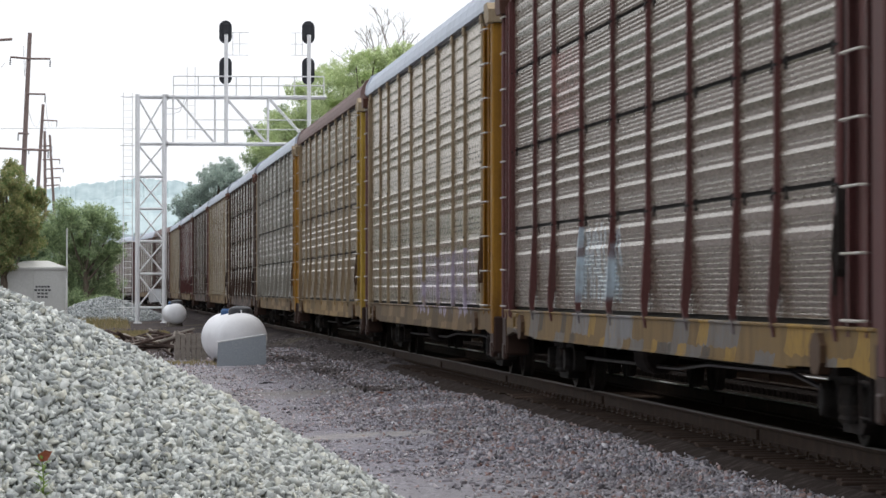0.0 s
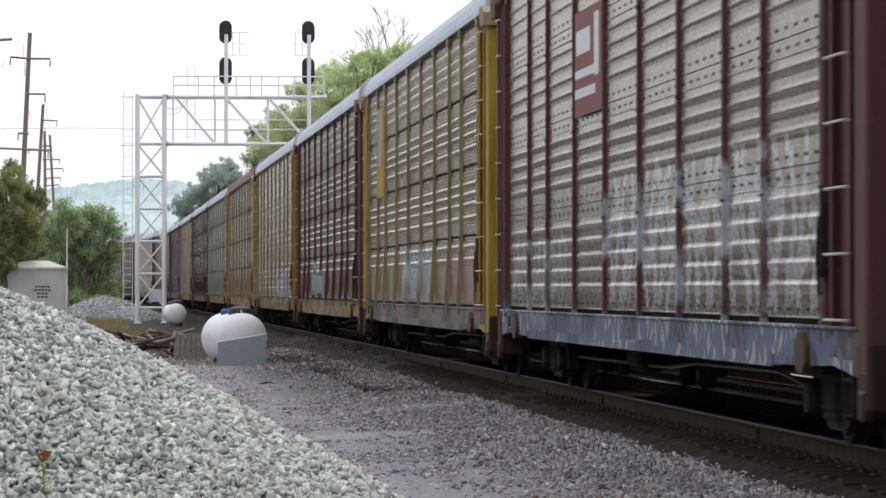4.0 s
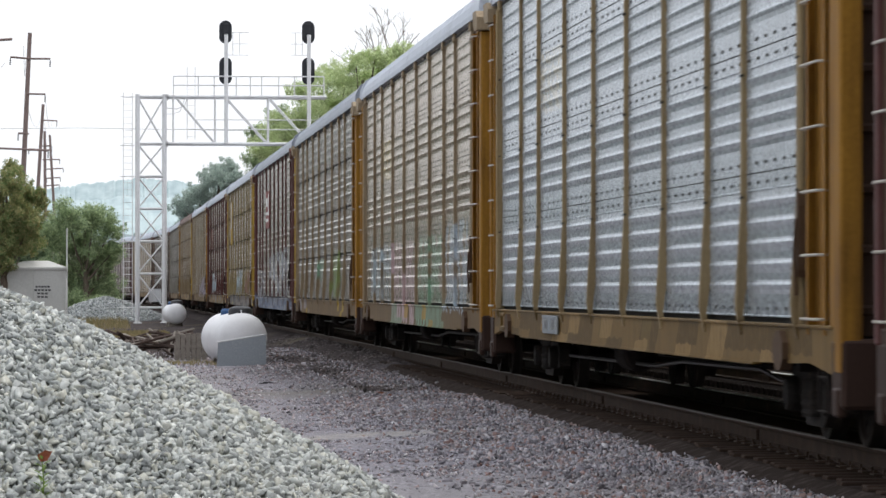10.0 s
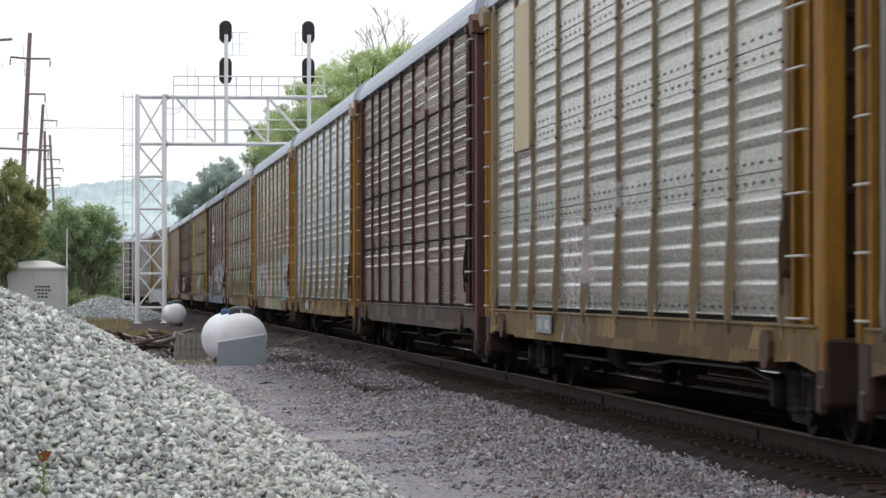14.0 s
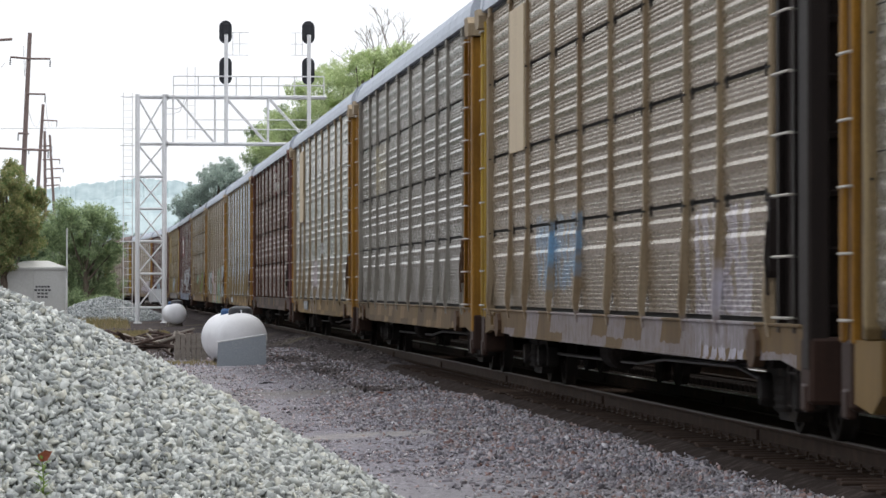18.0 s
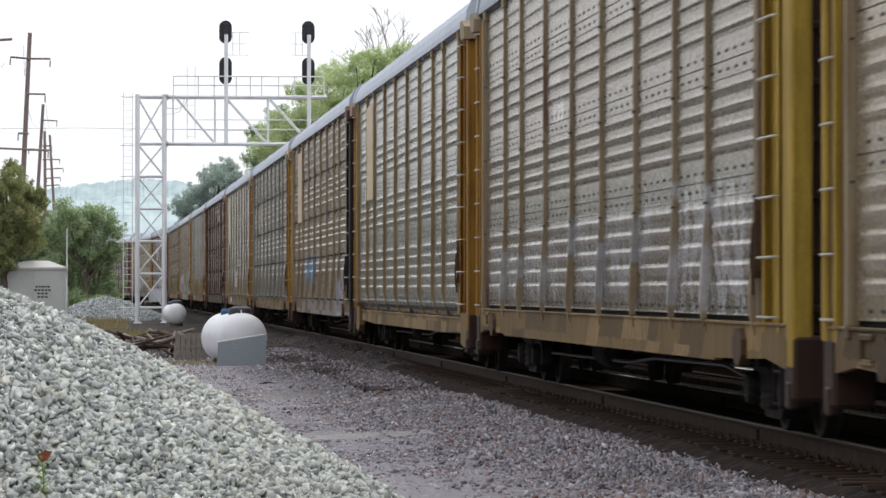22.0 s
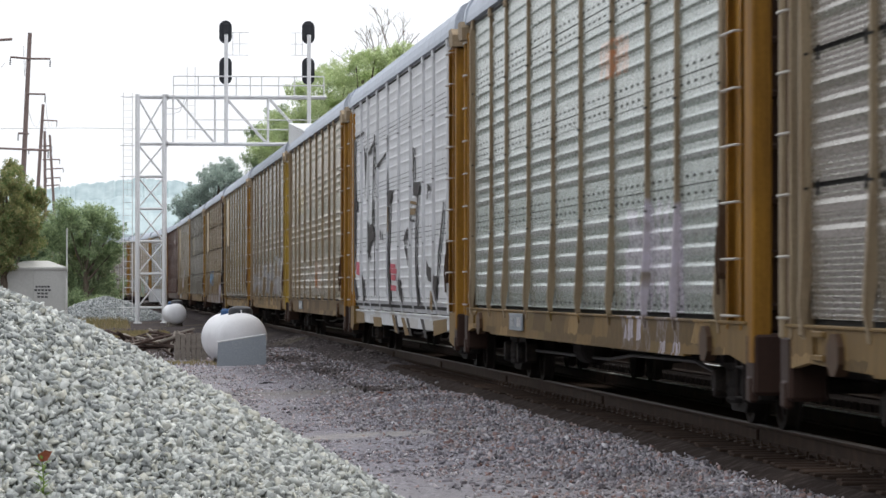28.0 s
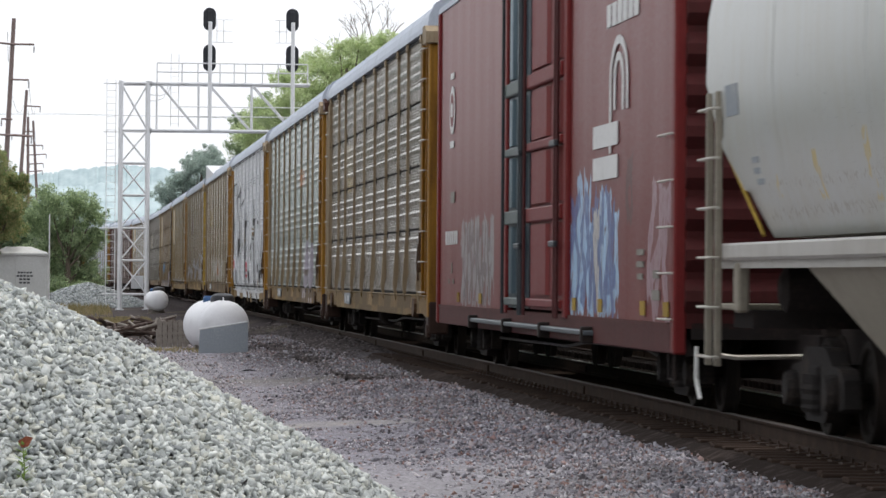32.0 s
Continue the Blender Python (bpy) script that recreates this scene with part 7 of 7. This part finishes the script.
    end = Geo().prism(rib + [(-half, h1), (-half + 0.06, h1)], -1.42, 1.42, "x")
    end = end.mesh("end_wall")
    part("end_wall", end, end_red_shaded, car, "", pose(0, half - tail, 0))
    part("end_wall", end, end_red_shaded, car, "", pose(0, 0, 0, 0, 0, 180))
    for y in (-tail + 0.08, half - 0.08):
        part("corner_post", Geo().box(-1.52, -1.40, y - 0.1, y + 0.1, 0.66, h1, 0.02), red, car)
    for k in range(5):
        part("rung", RUNG, rung_steel, car, "", pose(-1.49, -tail + 0.42, 0.98 + 0.43 * k))
    # the white arch and bars of the road's mark, and stencil bars
    for wide, tall, leg_l, leg_r in ((0.72, 0.50, 2.66, 3.08), (0.40, 0.33, 3.1, 3.08)):
        mid, hi, th = -8.2, 3.36, 0.13
        arc = [radians(6 * k) for k in range(31)]
        outline = [(mid + wide, leg_l)] + [(mid + wide * math.cos(p), hi + tall * math.sin(p)) for p in arc] + [(mid - wide, leg_r), (mid - wide + th, leg_r)]
        outline += [(mid + (wide - th) * math.cos(p), hi + (tall - 0.09) * math.sin(p)) for p in reversed(arc)] + [(mid + wide - th, leg_l)]
        part("emblem", Geo().prism(outline, -1.490, -1.482, "x"), letter_white, car)
    part("emblem", Geo().box(-1.491, -1.483, -8.15, -6.15, 2.74, 2.98), letter_white, car)
    part("emblem", Geo().box(-1.491, -1.483, -8.15, -6.15, 2.40, 2.64), letter_white, car)
    oval = [(10.75 + 0.42 * math.cos(w), 3.85 + 0.36 * math.sin(w)) for w in [radians(15 * k) for k in range(24)]]
    part("emblem", Geo().prism(oval, -1.488, -1.482, "x"), letter_white, car)
    part("emblem", Geo().prism([(10.75 + (y - 10.75) * 0.7, 3.85 + (z - 3.85) * 0.7) for y, z in oval], -1.491, -1.487, "x"), red, car)
    part("letter_bar", Geo().box(-1.494, -1.490, 10.62, 10.88, 3.75, 3.95), letter_white, car)
    marks = [(-7.4 - 0.42 * k, 4.1, 0.32, 0.24) for k in range(6)] + [(11.6 - 0.34 * k, 1.95, 0.17, 0.2) for k in range(6)]
    marks += [(10.75, 4.36, 0.55, 0.09), (10.75, 3.34, 0.6, 0.10), (10.6, 2.55, 0.6, 0.16), (10.7, 1.5, 0.16, 0.16), (11.1, 1.3, 0.2, 0.07), (10.4, 1.3, 0.2, 0.07), (-9.9, 1.62, 0.5, 0.06), (-9.9, 1.5, 0.5, 0.06), (-9.9, 1.38, 0.4, 0.06), (-11.0, 1.2, 0.5, 0.1), (-11.0, 1.4, 0.4, 0.08)]
    for y, z, w, h in marks:
        part("letter_bar", Geo().box(-1.489, -1.482, y - w / 2, y + w / 2, z - h / 2, z + h / 2), letter_white if h in (0.24, 0.2) or z > 3 else paint["grey"], car)
    for y in (9.6, 6.3, -4.5, -6.8, -10.1, -11.7):
        part("reflector", Geo().box(-1.490, -1.482, y - 0.17, y + 0.17, 1.0, 1.14), paint["yellow"], car)
    part("coupler", COUPLER, under_steel, car, "", pose(0, 13.45, 0))
    part("coupler", COUPLER, under_steel, car, "", pose(0, -13.45, 0, 0, 0, 180))
    part("brake_pipe", BRAKE_ROD, bare_steel, car, "", pose(0, 0, 0))
    part("step", STEP, under_steel, car, "", pose(0, -tail + 0.4, 0))
    part("cut_lever", Geo().tube([(-1.42, -13.2, 0.75), (-1.42, -13.2, 0.45), (-1.40, -13.3, 0.28)], 0.02, 6), letter_white, car, "pale blue-white lever")
    add_trucks(car, (-9.9, 9.9))
    return car


TRAIN.append((boxcar(), PITCH * 16 + 13.75))


# ---- covered hopper ----
def hopper():
    shell = car_steel("hopper slope paint", (0.30, 0.27, 0.22), (0.19, 0.165, 0.13), 0.6, 0.0, gloss=0.2)
    trim = car_steel("hopper light trim", (0.46, 0.44, 0.41), (0.30, 0.27, 0.23), 0.45, 0.0)
    car = thing("covered_hopper", None, None, "light grey covered hopper car with rounded steel sides", "railway car", "cars of the freight train")
    side = car_steel("stained hopper paint", (0.44, 0.45, 0.43), (0.40, 0.385, 0.325), 0.3, 0.0, car,
                     [(0.0, 5.0, 1.82, 1.95, (0.30, 0.28, 0.24), 0.12, 0.25), (-3.0, 4.6, 2.05, 2.16, (0.30, 0.28, 0.24), 0.12, 0.2), (2.2, 2.5, 1.95, 2.35, (0.50, 0.38, 0.10), 0.3, 0.6), (0.2, 0.45, 1.9, 2.45, (0.50, 0.38, 0.10), 0.3, 0.6), (4.1, 4.3, 2.0, 2.2, (0.50, 0.38, 0.10), 0.3, 0.5)])
    prof = [(1.3, 1.70), (1.46, 2.1), (1.55, 2.6), (1.58, 2.95), (1.56, 3.6), (1.42, 4.3), (1.0, 4.72), (0, 4.8)]
    prof += [(-a, b) for a, b in reversed(prof[:-1])]

    def above(z):
        """The same outline, its lower part pushed up to z."""
        return [(math.copysign(min(abs(a) + 0.3 * max(z - b, 0), 1.575), a) if b < z else a, max(b, z)) for a, b in prof]
    n, g = len(prof), Geo()
    rows = [(-8.0, prof), (5.25, prof), (5.8, above(2.08)), (6.4, above(2.50)), (6.9, above(2.84)), (7.2, above(3.05))]
    v = [(a, y, b) for y, pr in rows for a, b in pr]
    f = [(i * n + k, i * n + (k + 1) % n, (i + 1) * n + (k + 1) % n, (i + 1) * n + k) for i in range(len(rows) - 1) for k in range(n)]
    part("tank_body", g.add(v, f + [tuple(range(n)), tuple(range(len(v) - n, len(v)))]).mesh("tank_body", True), side, car)
    for y in (-4.0, 0.0, 3.8):
        part("weld_band", Geo().prism([(a * 1.002, b + 0.002) for a, b in prof], y - 0.02, y + 0.02).mesh("weld_band", True), side, car)
    for s in (-1, 1):
        part("end_brace", Geo().tube([(s * 1.38, 5.3, 1.72), (s * 1.54, 6.4, 2.48), (s * 1.56, 6.95, 2.86)], 0.016, 8), paint["yellow"], car, "yellow edge strip")
        part("side_sill", Geo().box(s * 1.50 - 0.06, s * 1.50 + 0.06, -7.6, 6.8, 1.52, 1.66, 0.02).box(s * 1.47 - 0.03, s * 1.47 + 0.03, -7.6, 6.8, 1.45, 1.54), trim, car)
    part("underframe", Geo().box(-0.3, 0.3, -8.0, 7.6, 0.6, 1.0, 0.02).box(-1.4, 1.4, 5.7, 6.7, 0.95, 1.1), under_steel, car)
    for y in (-4.3, 0.75):
        g = Geo().add([(-1.46, y - 2.3, 1.5), (1.46, y - 2.3, 1.5), (1.46, y + 2.3, 1.5), (-1.46, y + 2.3, 1.5), (-0.9, y - 0.4, 0.5), (0.9, y - 0.4, 0.5), (0.9, y + 0.4, 0.5), (-0.9, y + 0.4, 0.5)],
                       [(0, 1, 2, 3), (4, 7, 6, 5), (0, 4, 5, 1), (1, 5, 6, 2), (2, 6, 7, 3), (3, 7, 4, 0)])
        bay = part("hopper_bay", g, shell, car)
        part("outlet_gate", Geo().box(-0.95, 0.95, y - 0.5, y + 0.5, 0.38, 0.52, 0.02), under_steel, bay)
    for y in (6.38, 6.88):
        part("ladder_stile", Geo().box(-1.62, -1.56, y - 0.03, y + 0.03, 0.62, 2.95, 0.008), shell, car)
    for k in range(6):
        part("rung", RUNG, rung_steel, car, "", pose(-1.60, 6.63, 0.7 + 0.42 * k))
    part("end_platform", Geo().box(-1.5, 1.5, 6.0, 7.2, 1.10, 1.15, 0.01), shell, car)
    part("brake_cylinder", Geo().lathe([(0.1, -0.35), (0.2, -0.3), (0.2, 0.25), (0.12, 0.35)], 14, "x", pose(-0.9, 5.3, 1.28)), under_steel, car)
    part("end_slope", Geo().prism([(3.0, 1.5), (5.6, 1.5), (5.6, 1.46), (3.0, 1.46)], -1.4, 1.4, "x"), shell, car)
    for y, z, w, h in ((5.8, 2.85, 0.6, 0.26), (5.0, 2.33, 0.28, 0.05), (5.0, 2.24, 0.25, 0.05), (4.9, 2.15, 0.3, 0.05)):
        wall = lambda q: -1.006 * max(a + (c - a) * (q - b) / (d - b) for (a, b), (c, d) in zip(prof[:5], prof[1:6]) if b <= q <= d)
        part("stencil_patch", Geo().prism([(wall(z - h / 2), z - h / 2), (wall(z + h / 2), z + h / 2), (-1.42, z + h / 2), (-1.42, z - h / 2)], y - w / 2, y + w / 2), sign_grey, car)
    part("side_post", Geo().box(-1.52, -1.42, 5.75, 6.0, 1.08, 1.5, 0.02), shell, car)
    part("coupler", COUPLER, under_steel, car, "", pose(0, 7.1, 0))
    part("coupler", COUPLER, under_steel, car, "", pose(0, -8.0, 0, 0, 0, 180))
    part("cut_lever", Geo().tube([(-1.45, 7.2, 0.70), (-1.3, 7.2, 0.68), (-0.3, 7.2, 0.70)], 0.022, 6), rung_steel, car)
    add_trucks(car, (-5.9, 4.6))
    return car


TRAIN.append((hopper(), PITCH * 16 + 25.6 + 10.05))


# ---- what moves: the cars along the track, and their wheels ----
def motions():
    for car, trail in TRAIN:
        rows = []
        for k in range(33):
            s = SPEED * (k + AHEAD) - trail + 0.0155 * max(k - 20, 0) ** 2      # it gathers a little speed
            rows.append((k, pose(track_x(s), s, BASE, 0, 0, math.degrees(-math.atan(track_slope(s))))))
        walk(car, rows)
    # all wheels turn alike: one step of less than 60 degrees a frame, one action for each of the two axle places
    turn = -math.degrees(SPEED / 0.40 / FPS)
    first = {}
    for w in WHEELS:
        place = round(w.matrix_basis.translation.y, 2)
        if place not in first:
            walk(w, [(k / FPS, pose(0, place, AXLE, turn * k)) for k in range(32 * FPS + 1)])
            first[place] = w
        else:
            w.rotation_mode = "QUATERNION"
            w.animation_data_create()
            w.animation_data.action = first[place].animation_data.action
            w.animation_data.action_slot = first[place].animation_data.action_slot


motions()
